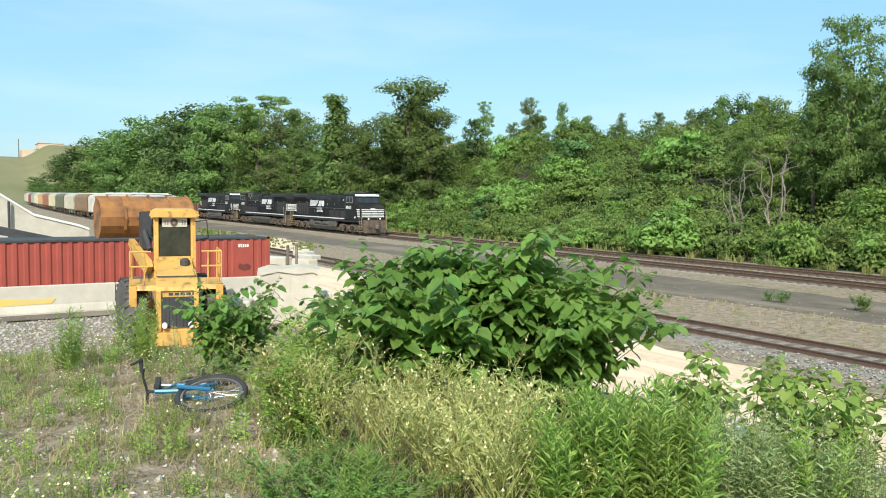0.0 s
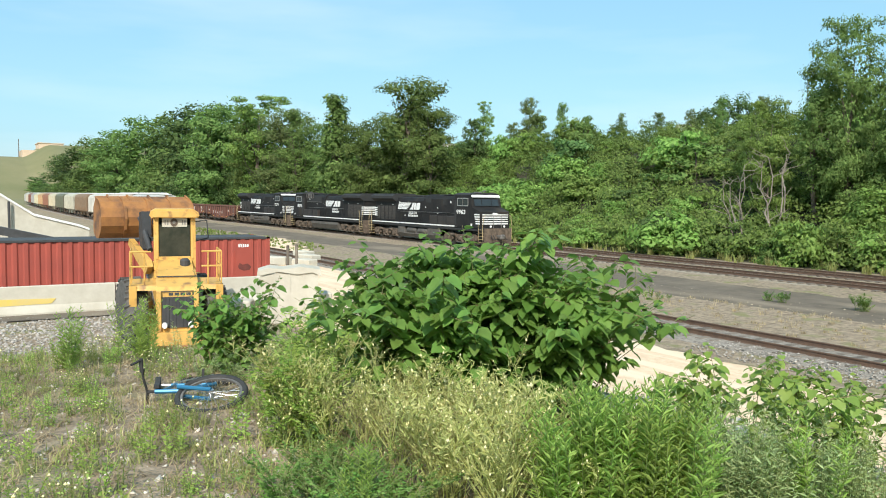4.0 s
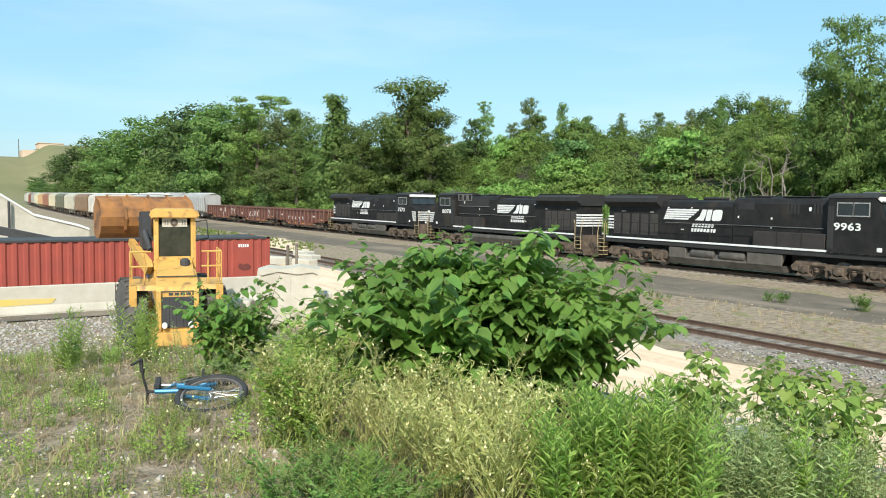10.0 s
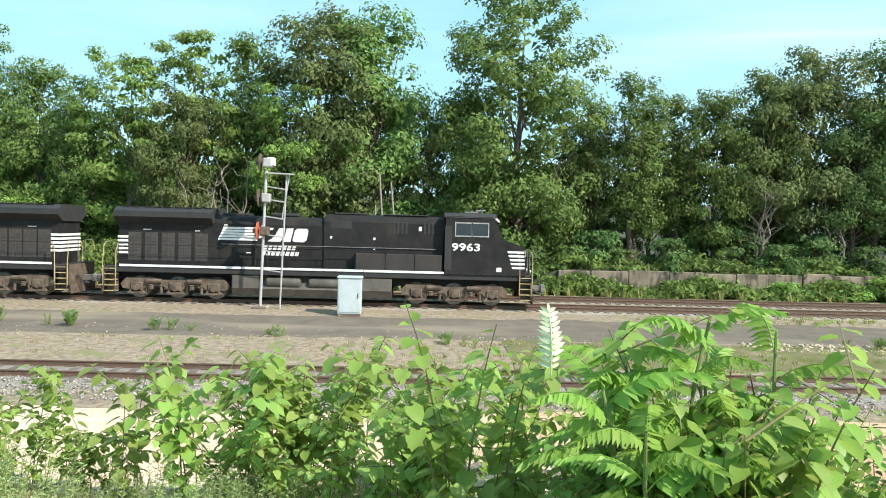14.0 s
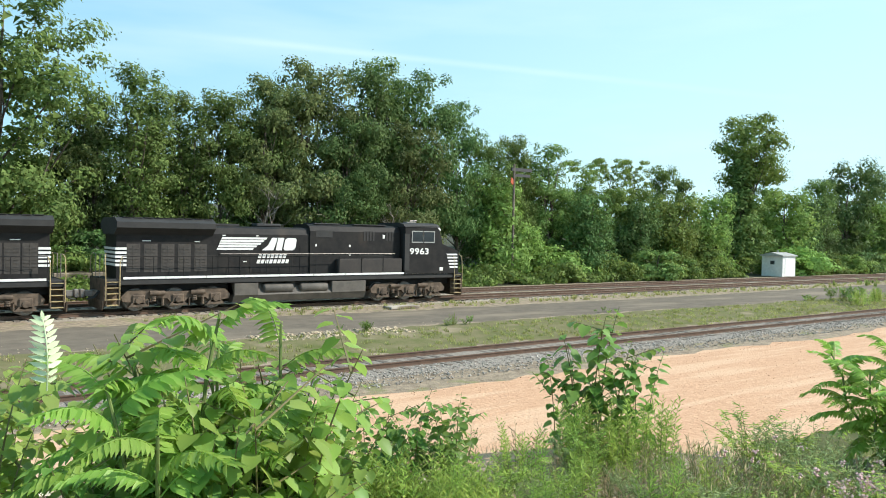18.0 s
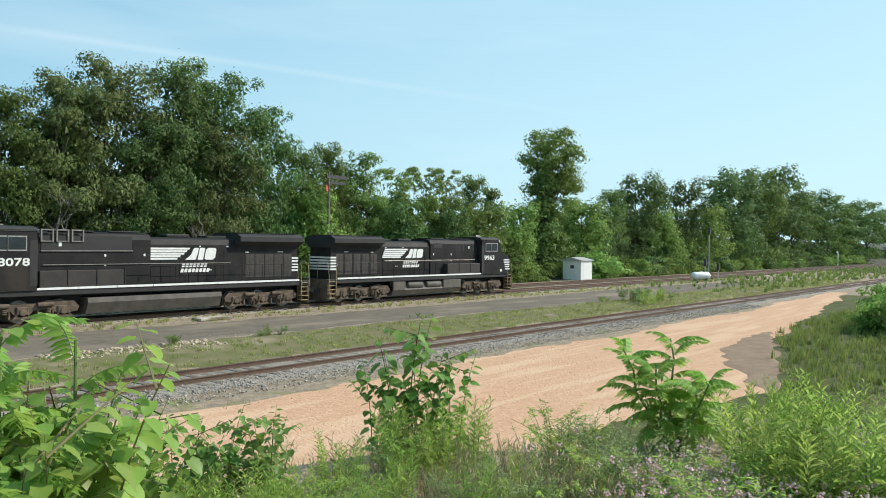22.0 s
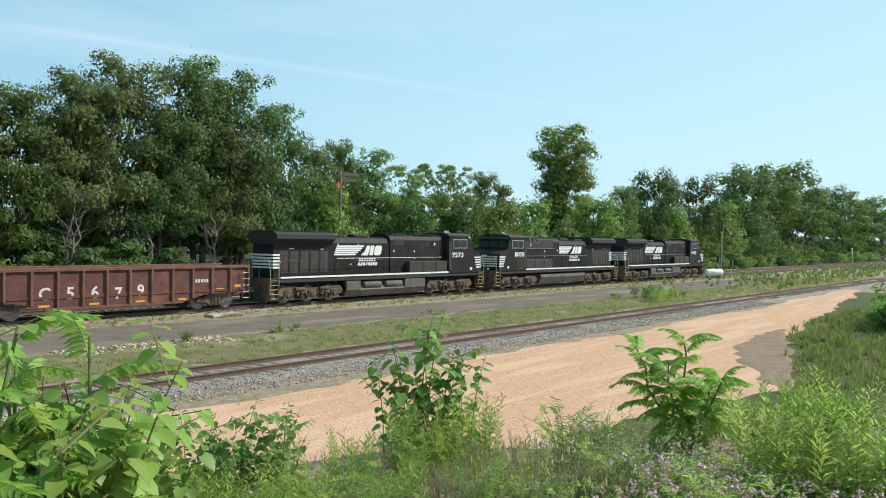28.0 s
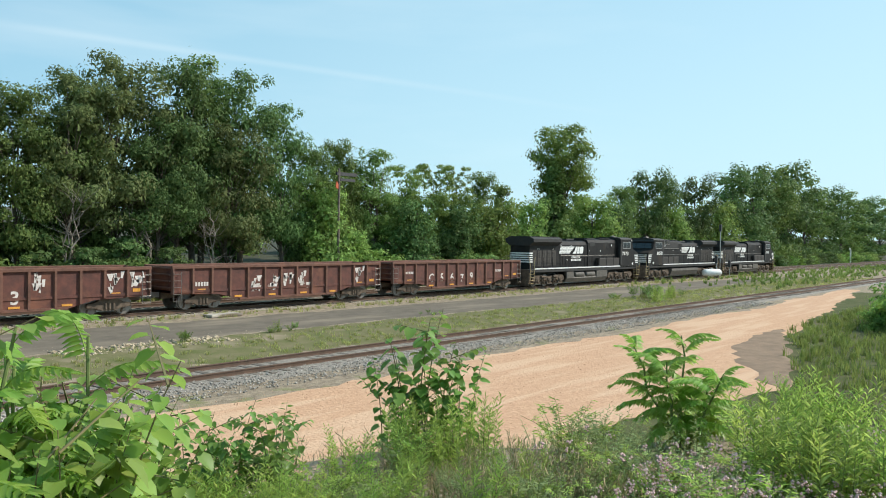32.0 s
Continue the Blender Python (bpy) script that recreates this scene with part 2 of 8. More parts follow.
def arrays(name, verts, faces, material, smooth=False):
    """A mesh from numpy arrays of triangles or quads."""
    me = bpy.data.meshes.new(name)
    nv, nf, k = len(verts), len(faces), faces.shape[1]
    me.vertices.add(nv)
    me.vertices.foreach_set("co", np.asarray(verts, np.float32).ravel())
    me.loops.add(nf * k)
    me.loops.foreach_set("vertex_index", np.asarray(faces, np.int32).ravel())
    me.polygons.add(nf)
    me.polygons.foreach_set("loop_start", np.arange(0, nf * k, k, dtype=np.int32))
    if smooth:
        me.polygons.foreach_set("use_smooth", np.ones(nf, bool))
    me.materials.append(material)
    me.update(calc_edges=True)
    return me


def letters(name, text, size, material, parent, m, label=""):
    """Painted writing in the built-in font, as a thin mesh."""
    cu = bpy.data.curves.new(name, "FONT")
    cu.body, cu.size, cu.extrude, cu.align_x, cu.offset = text, size, 0.002, "CENTER", size * 0.022
    cu.resolution_u = 3
    tmp = bpy.data.objects.new(name, cu)
    scene.collection.objects.link(tmp)
    bpy.context.view_layer.update()
    me = bpy.data.meshes.new_from_object(tmp.evaluated_get(bpy.context.evaluated_depsgraph_get()))
    bpy.data.objects.remove(tmp)
    me.materials.clear()
    me.materials.append(material)
    return part(name, me, material, parent, label, at=m)


def smooth01(t):
    t = min(1.0, max(0.0, t))
    return t * t * (3 - 2 * t)


def npsmooth(t):
    t = np.clip(t, 0, 1)
    return t * t * (3 - 2 * t)


M_SOIL = mat("soil", (0.38, 0.295, 0.205), (0.15, 0.112, 0.075), 0.95, scale=4.2, bump=0.8, fine=22, stain=(0.20, 0.19, 0.08), stain_scale=0.9, stain_at=0.55, bump_dist=0.04)
# near-black: the shade in the hollow under the trees is in this colour
M_HILL = mat("shaded_hill_soil", (0.034, 0.042, 0.017), (0.062, 0.052, 0.031), 0.95, scale=0.6, bump=0.5, fine=8)
M_ROAD = mat("cinder_road", (0.178, 0.147, 0.113), (0.120, 0.099, 0.077), 0.95, scale=1.1, bump=0.5, fine=14, stain=(0.235, 0.19, 0.14), stain_scale=0.30, stain_at=0.52, stretch=0.35, spec=0.2)
M_VERGE = mat("grassy_verge_soil", (0.105, 0.12, 0.040), (0.195, 0.165, 0.095), 0.95, scale=0.9, bump=0.7, fine=14, stain=(0.28, 0.225, 0.155), stain_scale=0.35, stain_at=0.57, spec=0.1)
# darker than the verge: shadow between the tall grass is put into the colour
M_MEADOW = mat("shaded_meadow_soil", (0.060, 0.078, 0.024), (0.115, 0.108, 0.052), 0.95, scale=0.9, bump=0.7, fine=14, stain=(0.17, 0.14, 0.09), stain_scale=0.35, stain_at=0.60, spec=0.1)
M_DAMP = mat("damp_grey_dirt", (0.290, 0.200, 0.138), (0.190, 0.135, 0.095), 0.95, scale=1.4, bump=0.6, fine=10, stain=(0.30, 0.215, 0.15), stain_scale=0.7, stain_at=0.55, stretch=0.3, spec=0.15)
M_SAND = mat("pale_sand", (0.74, 0.62, 0.47), (0.58, 0.47, 0.345), 0.95, scale=1.6, bump=0.7, fine=12, stain=(0.36, 0.30, 0.21), stain_scale=0.9, stain_at=0.60, spec=0.1, bump_dist=0.04)
M_DIRT = mat("orange_dirt", (0.585, 0.385, 0.248), (0.47, 0.288, 0.176), 0.95, scale=5.0, bump=0.9, fine=9, stain=(0.585, 0.405, 0.272), stain_scale=1.6, stain_at=0.50, stretch=0.10, bump_dist=0.05)
M_BALLAST = mat("grey_ballast", (0.34, 0.298, 0.250), (0.16, 0.138, 0.115), 0.95, scale=9, bump=1.0, fine=16, bump_dist=0.06)
M_MAINBALLAST = mat("tan_ballast", (0.40, 0.345, 0.27), (0.21, 0.175, 0.135), 0.95, scale=7, bump=1.0, fine=14, bump_dist=0.06)
M_STONE = mat("crushed_stone", (0.41, 0.372, 0.328), (0.26, 0.235, 0.207), 0.9, scale=8, bump=0.3, island=0.35)
M_RUSTRAIL = mat("rusty_rail", (0.155, 0.095, 0.065), (0.10, 0.065, 0.047), 0.75, 0.3, scale=4, bump=0.3)
M_RAILTOP = mat("worn_rail_head", (0.55, 0.5, 0.46), (0.35, 0.27, 0.22), 0.35, 0.9, scale=2, bump=0.1)
M_TIE = mat("weathered_tie", (0.21, 0.175, 0.14), (0.11, 0.09, 0.072), 0.95, scale=5, bump=0.6, fine=30, vary=0.25)
M_CONC = mat("old_concrete", (0.46, 0.41, 0.34), (0.30, 0.26, 0.21), 0.9, scale=0.9, bump=0.5, fine=14, stain=(0.15, 0.115, 0.085), stain_scale=0.55, stain_at=0.47, vary=0.25)
M_WHITECONC = mat("pale_concrete", (0.545, 0.51, 0.43), (0.43, 0.39, 0.315), 0.85, scale=1.2, bump=0.25, fine=25, stain=(0.48, 0.43, 0.34), stain_scale=0.7, stain_at=0.62)
M_BLACK = mat("black_loco_paint", (0.014, 0.014, 0.015), (0.030, 0.028, 0.026), 0.58, 0.0, scale=1.4, bump=0.06, fine=30, stain=(0.042, 0.034, 0.028), stain_scale=0.5, stain_at=0.57, spec=0.14)
M_BLACKROOF = mat("sooty_roof_paint", (0.018, 0.018, 0.018), (0.03, 0.029, 0.028), 0.75, scale=2, bump=0.15)
M_SCREEN = mat("dusty_black_screen", (0.062, 0.054, 0.047), (0.034, 0.031, 0.028), 0.8, scale=3, bump=0.3)
M_CABINET = mat("rust_dusted_cabinet_paint", (0.040, 0.032, 0.027), (0.019, 0.017, 0.016), 0.7, scale=1.6, bump=0.15)
# stained concrete, its colours darkened to stand for the trees' shade on the wall
M_SHADEDWALL = mat("shaded_stained_concrete", (0.25, 0.20, 0.145), (0.13, 0.108, 0.082), 0.95, scale=1.2, bump=0.6, fine=14, stain=(0.065, 0.056, 0.040), stain_scale=0.8, stain_at=0.47, stretch=2.5, vary=0.2)
M_FARHILL = mat("dry_grass_hill", (0.15, 0.15, 0.062), (0.215, 0.19, 0.095), 0.95, scale=0.02, bump=0)
M_UNDER = mat("grimy_underframe", (0.180, 0.135, 0.100), (0.060, 0.048, 0.039), 0.9, 0.0, spec=0.15, scale=2.4, bump=0.4, fine=20)
M_TANKG = mat("dusty_fuel_tank", (0.125, 0.110, 0.092), (0.055, 0.050, 0.044), 0.7, scale=1.5, bump=0.2)
M_WHITE = mat("white_paint", (0.80, 0.80, 0.78), (0.66, 0.65, 0.62), 0.5, scale=4, bump=0.05)
M_GLASS = mat("dark_cab_glass", (0.03, 0.04, 0.045), (0.02, 0.025, 0.03), 0.06, scale=1, bump=0)
M_STEEL = mat("worn_steel", (0.30, 0.28, 0.26), (0.18, 0.16, 0.14), 0.5, 0.6, scale=5, bump=0.2)
M_TREAD = mat("polished_wheel_tread", (0.5, 0.47, 0.44), (0.3, 0.27, 0.24), 0.4, 0.9, scale=5, bump=0.1)
M_YELLOWSTEP = mat("faded_yellow_rail_paint", (0.50, 0.40, 0.20), (0.30, 0.22, 0.12), 0.6, scale=6, bump=0.1)
M_GONDOLA = mat("brown_gondola_steel", (0.145, 0.050, 0.036), (0.068, 0.029, 0.023), 0.8, scale=2.2, bump=0.3, stain=(0.185, 0.072, 0.042), stain_scale=0.7, stain_at=0.55)
M_GONDOLATOP = mat("rusted_top_chord", (0.20, 0.090, 0.060), (0.10, 0.048, 0.034), 0.85, scale=2, bump=0.4)
M_ORANGETAG = mat("orange_reflector", (0.75, 0.36, 0.05), (0.6, 0.25, 0.04), 0.5, scale=5, bump=0)
M_CHALK = mat("faded_white_marking", (0.72, 0.68, 0.64), (0.50, 0.43, 0.39), 0.8, scale=6, bump=0)
M_BARK = mat("bark", (0.16, 0.125, 0.095), (0.085, 0.068, 0.052), 0.95, scale=5, bump=0.8, fine=14, bump_dist=0.05)
M_DEADWOOD = mat("bleached_dead_wood", (0.31, 0.265, 0.215), (0.20, 0.17, 0.14), 0.9, scale=5, bump=0.4)
M_BIRCH = mat("pale_trunk_bark", (0.50, 0.47, 0.42), (0.33, 0.30, 0.26), 0.9, scale=4, bump=0.4)
LEAF_DARK = leafy("dark_tree_leaves", (0.058, 0.112, 0.034), (0.130, 0.198, 0.066), thin=0.30, hue=0.016)
LEAF_MID = leafy("mid_green_leaves", (0.088, 0.152, 0.038), (0.178, 0.252, 0.076), thin=0.30, hue=0.016)
LEAF_LIGHT = leafy("light_green_leaves", (0.120, 0.200, 0.042), (0.222, 0.310, 0.086), thin=0.32, hue=0.016)
LEAF_THICKET = leafy("thicket_leaves", (0.125, 0.225, 0.046), (0.240, 0.350, 0.095), thin=0.34, hue=0.016)
LEAF_OLIVE = leafy("olive_brown_leaves", (0.094, 0.138, 0.046), (0.178, 0.220, 0.082), thin=0.30, hue=0.016)

# the dirt is pale sand in the west and orange further east
dn, dl = M_DIRT.node_tree.nodes, M_DIRT.node_tree.links
dbase = dn["Principled BSDF"].inputs["Base Color"]
dsrc = dbase.links[0].from_socket
dtc, dsep, dmap, dmix = dn.new("ShaderNodeTexCoord"), dn.new("ShaderNodeSeparateXYZ"), dn.new("ShaderNodeMapRange"), dn.new("ShaderNodeMix")
dmap.inputs["From Min"].default_value, dmap.inputs["From Max"].default_value = -8.0, 7.0
dmix.data_type, dmix.blend_type = "RGBA", "MULTIPLY"
dmix.inputs["A"].default_value = (0.98, 1.20, 1.38, 1)
dmix.inputs["Factor"].default_value = 1.0
dgr = dn.new("ShaderNodeMix")
dgr.data_type = "RGBA"
dgr.inputs["A"].default_value, dgr.inputs["B"].default_value = (1.28, 1.46, 1.56, 1), (0.98, 0.90, 0.85, 1)
dl.new(dtc.outputs["Object"], dsep.inputs["Vector"])
dl.new(dsep.outputs["X"], dmap.inputs["Value"])
dl.new(dmap.outputs["Result"], dgr.inputs["Factor"])
dl.new(dgr.outputs["Result"], dmix.inputs["A"])
dl.new(dsrc, dmix.inputs["B"])
dl.new(dmix.outputs["Result"], dbase)

# ---- plan: x along the tracks (the way the train goes), y away from the camera, z up ----
MAIN_Y, FAR_Y, RAIL = 38.8, 43.3, 0.20      # main tracks and the height of their rail heads
SIDE_RAIL = -0.10                            # height of the yard track's rail heads
YARD = -0.35


def side_y(x):
    """Centre line of the yard track: straight, bending away far to the west."""
    return 21.95 + 12.0 * max(0.0, (-x - 120.0) / 360.0) ** 2


def ground_z(x, y):
    x, y = np.asarray(x, float), np.asarray(y, float)
    z = YARD + 0.22 * npsmooth((y - 23.5) / 5.0) + 0.13 * npsmooth((y - 34.0) / 3.0)
    # the bank on which the camera stands
    crest = 5.9 + 0.4 * np.sin(x * 0.45) + 0.2 * np.sin(x * 1.3 + 1.0) - 0.30 * np.clip(x, 0, 9)
    b = (1 - npsmooth((y - crest) / 4.2)) * npsmooth((x + 14.5) / 3.8) * (1 - npsmooth((x - 10.0 + 0.25 * y) / 6.0))
    z = z + b * (2.76 + 0.06 * np.sin(x * 1.1) * np.cos(y * 0.9) - 0.03 * np.hypot(x, y))
    # the wooded slope behind the tracks
    a = 2.4 + 8.6 * (1 - npsmooth((x + 46.0) / 42.0)) + 1.8 * npsmooth((x - 45.0) / 30.0)
    hill = a * npsmooth((y - 47.2) / 24.0)
    shelf = npsmooth((x - 5.0) / 4.0) * (1 - npsmooth((x - 30.0) / 5.0))
    hill = hill * (1 - shelf) + shelf * np.where(y > 48.45, 1.48 + 0.02 * (y - 48.5), 0.0)
    far = npsmooth((-x - 540.0) / 170.0) * 33.5 + 14.0 * npsmooth((y - 120.0) / 300.0)
    return z + hill + far


def ground_at(x, y):
    return float(ground_z(x, y))


def build_ground():
    def steps(dense, far):
        return sorted(set(np.round(np.concatenate(dense), 3)) | set(far))
    xs = steps([np.arange(-24, 22, 0.5), np.arange(-80, 140, 2.0)], [-4500, -3000, -2000, -1400, -1000, -860, -780, -720, -680, -640, -600, -560, -500, -400, -320, -260, -220, -180, -150, -120, -100, 160, 180, 210, 250, 300, 380, 500, 700, 1000, 1500, 2500, 4500])
    ys = steps([np.arange(-8, 14, 0.5), np.arange(14, 82, 2.0), [47.2, 48.4, 48.5, 49.2]], [-4500, -2500, -1200, -600, -300, -150, -80, -40, -25, -16, -12, 90, 100, 120, 150, 200, 300, 420, 700, 1200, 2500, 4500])
    X, Y = np.meshgrid(xs, ys)
    Z = ground_z(X, Y)
    v = np.stack([X, Y, Z], -1).reshape(-1, 3)
    nx, ny = len(xs), len(ys)
    i = np.arange(nx - 1)[None, :] + nx * np.arange(ny - 1)[:, None]
    f = np.stack([i, i + 1, i + nx + 1, i + nx], -1).reshape(-1, 4)
    me = arrays("ground", v, f, M_SOIL, smooth=True)
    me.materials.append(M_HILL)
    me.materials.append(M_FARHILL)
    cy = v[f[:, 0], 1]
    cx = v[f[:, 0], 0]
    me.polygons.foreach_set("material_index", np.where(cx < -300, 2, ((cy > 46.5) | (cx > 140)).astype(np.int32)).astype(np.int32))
    tagged(new("ground", me), "bare brown soil of the bank and rail yard", "ground", kind="structure")


def strip(name, x0, x1, lo, hi, lift, material, label, step=1.0, wob=0.5, category="road"):
    """A road sheet that follows the ground, with uneven edges."""
    r = random.Random(name)
    xs = np.arange(x0, x1 + step, step)
    rows = []
    for x in xs:
        a, b = lo(x) + r.uniform(-wob, wob), hi(x) + r.uniform(-wob, wob)
        ys = np.linspace(a, b, 9)
        zz = ground_z(np.full(9, x), ys) + lift
        zz[0] -= lift + 0.01
        zz[-1] -= lift + 0.01
        rows.append(np.stack([np.full(9, x), ys, zz], -1))
    v = np.concatenate(rows)
    n = len(xs)
    i = np.arange(8)[None, :] + 9 * np.arange(n - 1)[:, None]
    f = np.stack([i, i + 9, i + 10, i + 1], -1).reshape(-1, 4)
    return tagged(new(name, arrays(name, v, f, material, True)), label, category, kind="structure")


def ballast(name, yc, top, half, x0, x1, material, label):
    r = random.Random(name)
    xs = np.arange(x0, x1 + 2, 2.0)
    prof = [(-half - 0.9, -0.5), (-half, -0.03), (-half * 0.5, 0.0), (half * 0.5, 0.0), (half, -0.03), (half + 0.9, -0.5)]
    v, f = [], []
    for k, x in enumerate(xs):
        c = yc(x)
        v += [(x, c + u + r.uniform(-0.12, 0.12), top + w + r.uniform(-0.02, 0.02)) for u, w in prof]
        if k:
            a = 6 * k
            f += [(a - 6 + j, a + j, a + 1 + j, a - 5 + j) for j in range(5)]
    s = Shape()
    s.v, s.f = v, f
    return solid(name, s, material, label, "ballast", kind="structure", smooth=True)


def rail_line(yc, gauge_side, top, x0, x1, step):
    """One rail: foot, web and head along the centre line."""
    prof = [(-0.075, -0.17), (0.075, -0.17), (0.075, -0.155), (0.015, -0.14), (0.012, -0.045), (0.037, -0.035), (0.037, -0.006), (0.030, 0.0), (-0.030, 0.0), (-0.037, -0.006), (-0.037, -0.035), (-0.012, -0.045), (-0.015, -0.14), (-0.075, -0.155)]
    s = Shape()
    n = len(prof)
    xs = np.arange(x0, x1 + step, step)
    for k, x in enumerate(xs):
        c = yc(x) + gauge_side * 0.755
        s.v += [(x, c + u, top + w) for u, w in prof]
        if k:
            a = n * (k - 1)
            s.f += [(a + j, a + (j + 1) % n, a + n + (j + 1) % n, a + n + j) for j in range(n)]
    return s


def build_tracks():
    for name, yc, top, label, bal in (("main_track", lambda x: MAIN_Y, RAIL, "main line track with worn steel rails on dark ties", M_MAINBALLAST),
                                      ("main_track", lambda x: FAR_Y, RAIL, "second main line track beside the wooded slope", M_MAINBALLAST),
                                      ("yard_track", side_y, SIDE_RAIL, "rusty yard track on weathered wooden ties", M_BALLAST)):
        ballast("ballast_bed", yc, top - (0.168 if yc is side_y else 0.19), 1.75, -640, 420, bal, "crushed stone ballast bed under the track")
        t = thing(name, label, "railway track", kind="structure")
        near = name == "yard_track"
        for side in (-1, 1):
            s = rail_line(yc, side, top, -640, 420, 20.0)
            rl = part("rail", s, M_RUSTRAIL, t)
            rl.data.materials.append(M_RAILTOP if not near else M_RUSTRAIL)
            for p in rl.data.polygons:
                if p.normal.z > 0.8 and p.center.z > top - 0.01:
                    p.material_index = 1
        r = random.Random(name + label)
        tie = Shape().box(-0.115, 0.115, -1.3, 1.3, -0.09, 0.09, 0.012).mesh("tie", M_TIE)
        rest = Shape()
        x = -300.0
        while x < 260:
            c = yc(x) + r.uniform(-0.05, 0.05)
            if near and -26 < x < 96:
                part("tie", tie, M_TIE, t, at=pose(x, c, top - 0.245 + r.uniform(-0.01, 0.01), 0, 0, r.uniform(-1.5, 1.5)))
            else:
                rest.box(x - 0.115, x + 0.115, c - 1.3, c + 1.3, top - 0.33, top - 0.155 + r.uniform(-0.015, 0.01))
            x += 0.56
        part("far_ties", rest, M_TIE, t, kind="stuff")


build_ground()
build_tracks()
strip("access_road", -320, 104, lambda x: 28.4 + 0.6 * math.sin(x * 0.06) + max(0, x - 50) * 0.06, lambda x: 35.4 + 0.3 * math.sin(x * 0.11) - max(0, x - 85) * 0.12, 0.02, M_ROAD, "grey cinder access road along the tracks", wob=0.25)
strip("dirt_road", -34, 88, lambda x: 9.6 - 2.6 * smooth01((x - 12) / 10) + 0.3 * math.sin(x * 0.4) + max(0.0, min(x, 40) - 26) * 0.31 + max(0.0, x - 40) * 0.15, lambda x: 18.7 + 0.3 * math.sin(x * 0.3) + max(0.0, x - 55) * 0.05, 0.02, M_DIRT, "orange packed dirt road beside the yard track", wob=0.3)
strip("grass_verge", 3, 110, lambda x: 23.75, lambda x: 28.8 + 0.5 * math.sin(x * 0.06) + max(0, x - 50) * 0.06, 0.012, M_VERGE, "patchy grass and dry soil between track and road", wob=0.3, category="verge")
strip("east_meadow", 14, 84, lambda x: -9.0, lambda x: 12.0 + max(0.0, x - 26) * 0.14, 0.008, M_MEADOW, "rough green meadow east of the dirt road", step=2.0, wob=0.3, category="meadow")
strip("damp_dirt", 24, 43, lambda x: 6.6 + (x - 24) * 0.31, lambda x: 6.6 + (x - 24) * 0.31 + 2.5 * math.sin(math.pi * (x - 23) / 21), 0.032, M_DAMP, "grey damp dirt at the edge of the road", step=0.8, wob=0.35)
strip("dirt_slope", 3.4, 15, lambda x: 5.7 - 0.27 * min(x, 9.0), lambda x: 10.3, 0.03, M_DIRT, "orange dirt on the slope of the bank", step=0.5, wob=0.25, category="slope")
strip("sand_slope", -10.5, 3.5, lambda x: 4.5 - 0.25 * max(0.0, x), lambda x: 10.6, 0.015, M_SAND, "pale sandy slope of the bank", step=0.5, wob=0.3, category="slope")


# ---- the train ----
M_SILVERTRIM = mat("pale_window_trim", (0.36, 0.36, 0.345), (0.20, 0.20, 0.19), 0.5, 0.1, scale=6, bump=0)

def train_x(t):
    """Where the leading coupler is at t seconds."""
    return ((3.56151e-4 * t + 5.76044e-3) * t + 5.55271) * t - 73.70


WHEELS = []      # (wheelset, radius)


def wheelset(parent, x, z, r, label=""):
    w = new("wheelset")
    w.parent = parent
    w.matrix_basis = pose(x, 0, z)
    tagged(w, label or "steel wheelset")
    for s in (-1, 1):
        sh = Shape().lathe([(s * 0.79, r * 0.30), (s * 0.79, r * 0.72), (s * 0.79, r * 0.99), (s * 0.69, r), (s * 0.675, r + 0.028), (s * 0.655, r + 0.02), (s * 0.68, r * 0.80), (s * 0.69, r * 0.3)], "y", n=24)
        part("wheel", sh, M_STEEL, w)
        cap = Shape().box(-0.045, 0.045, s * 0.80 - 0.02, s * 0.80 + 0.02, r * 0.35, r * 0.8).lathe([(s * 0.79, 0.14), (s * 0.88, 0.13), (s * 0.90, 0.09)], "y", n=12)
        part("axle_cap", cap, M_UNDER, w)
    part("axle", Shape().rod((0, -0.7, 0), (0, 0.7, 0), 0.08, 8), M_UNDER, w)
    WHEELS.append((w, r, x, z))
    return w


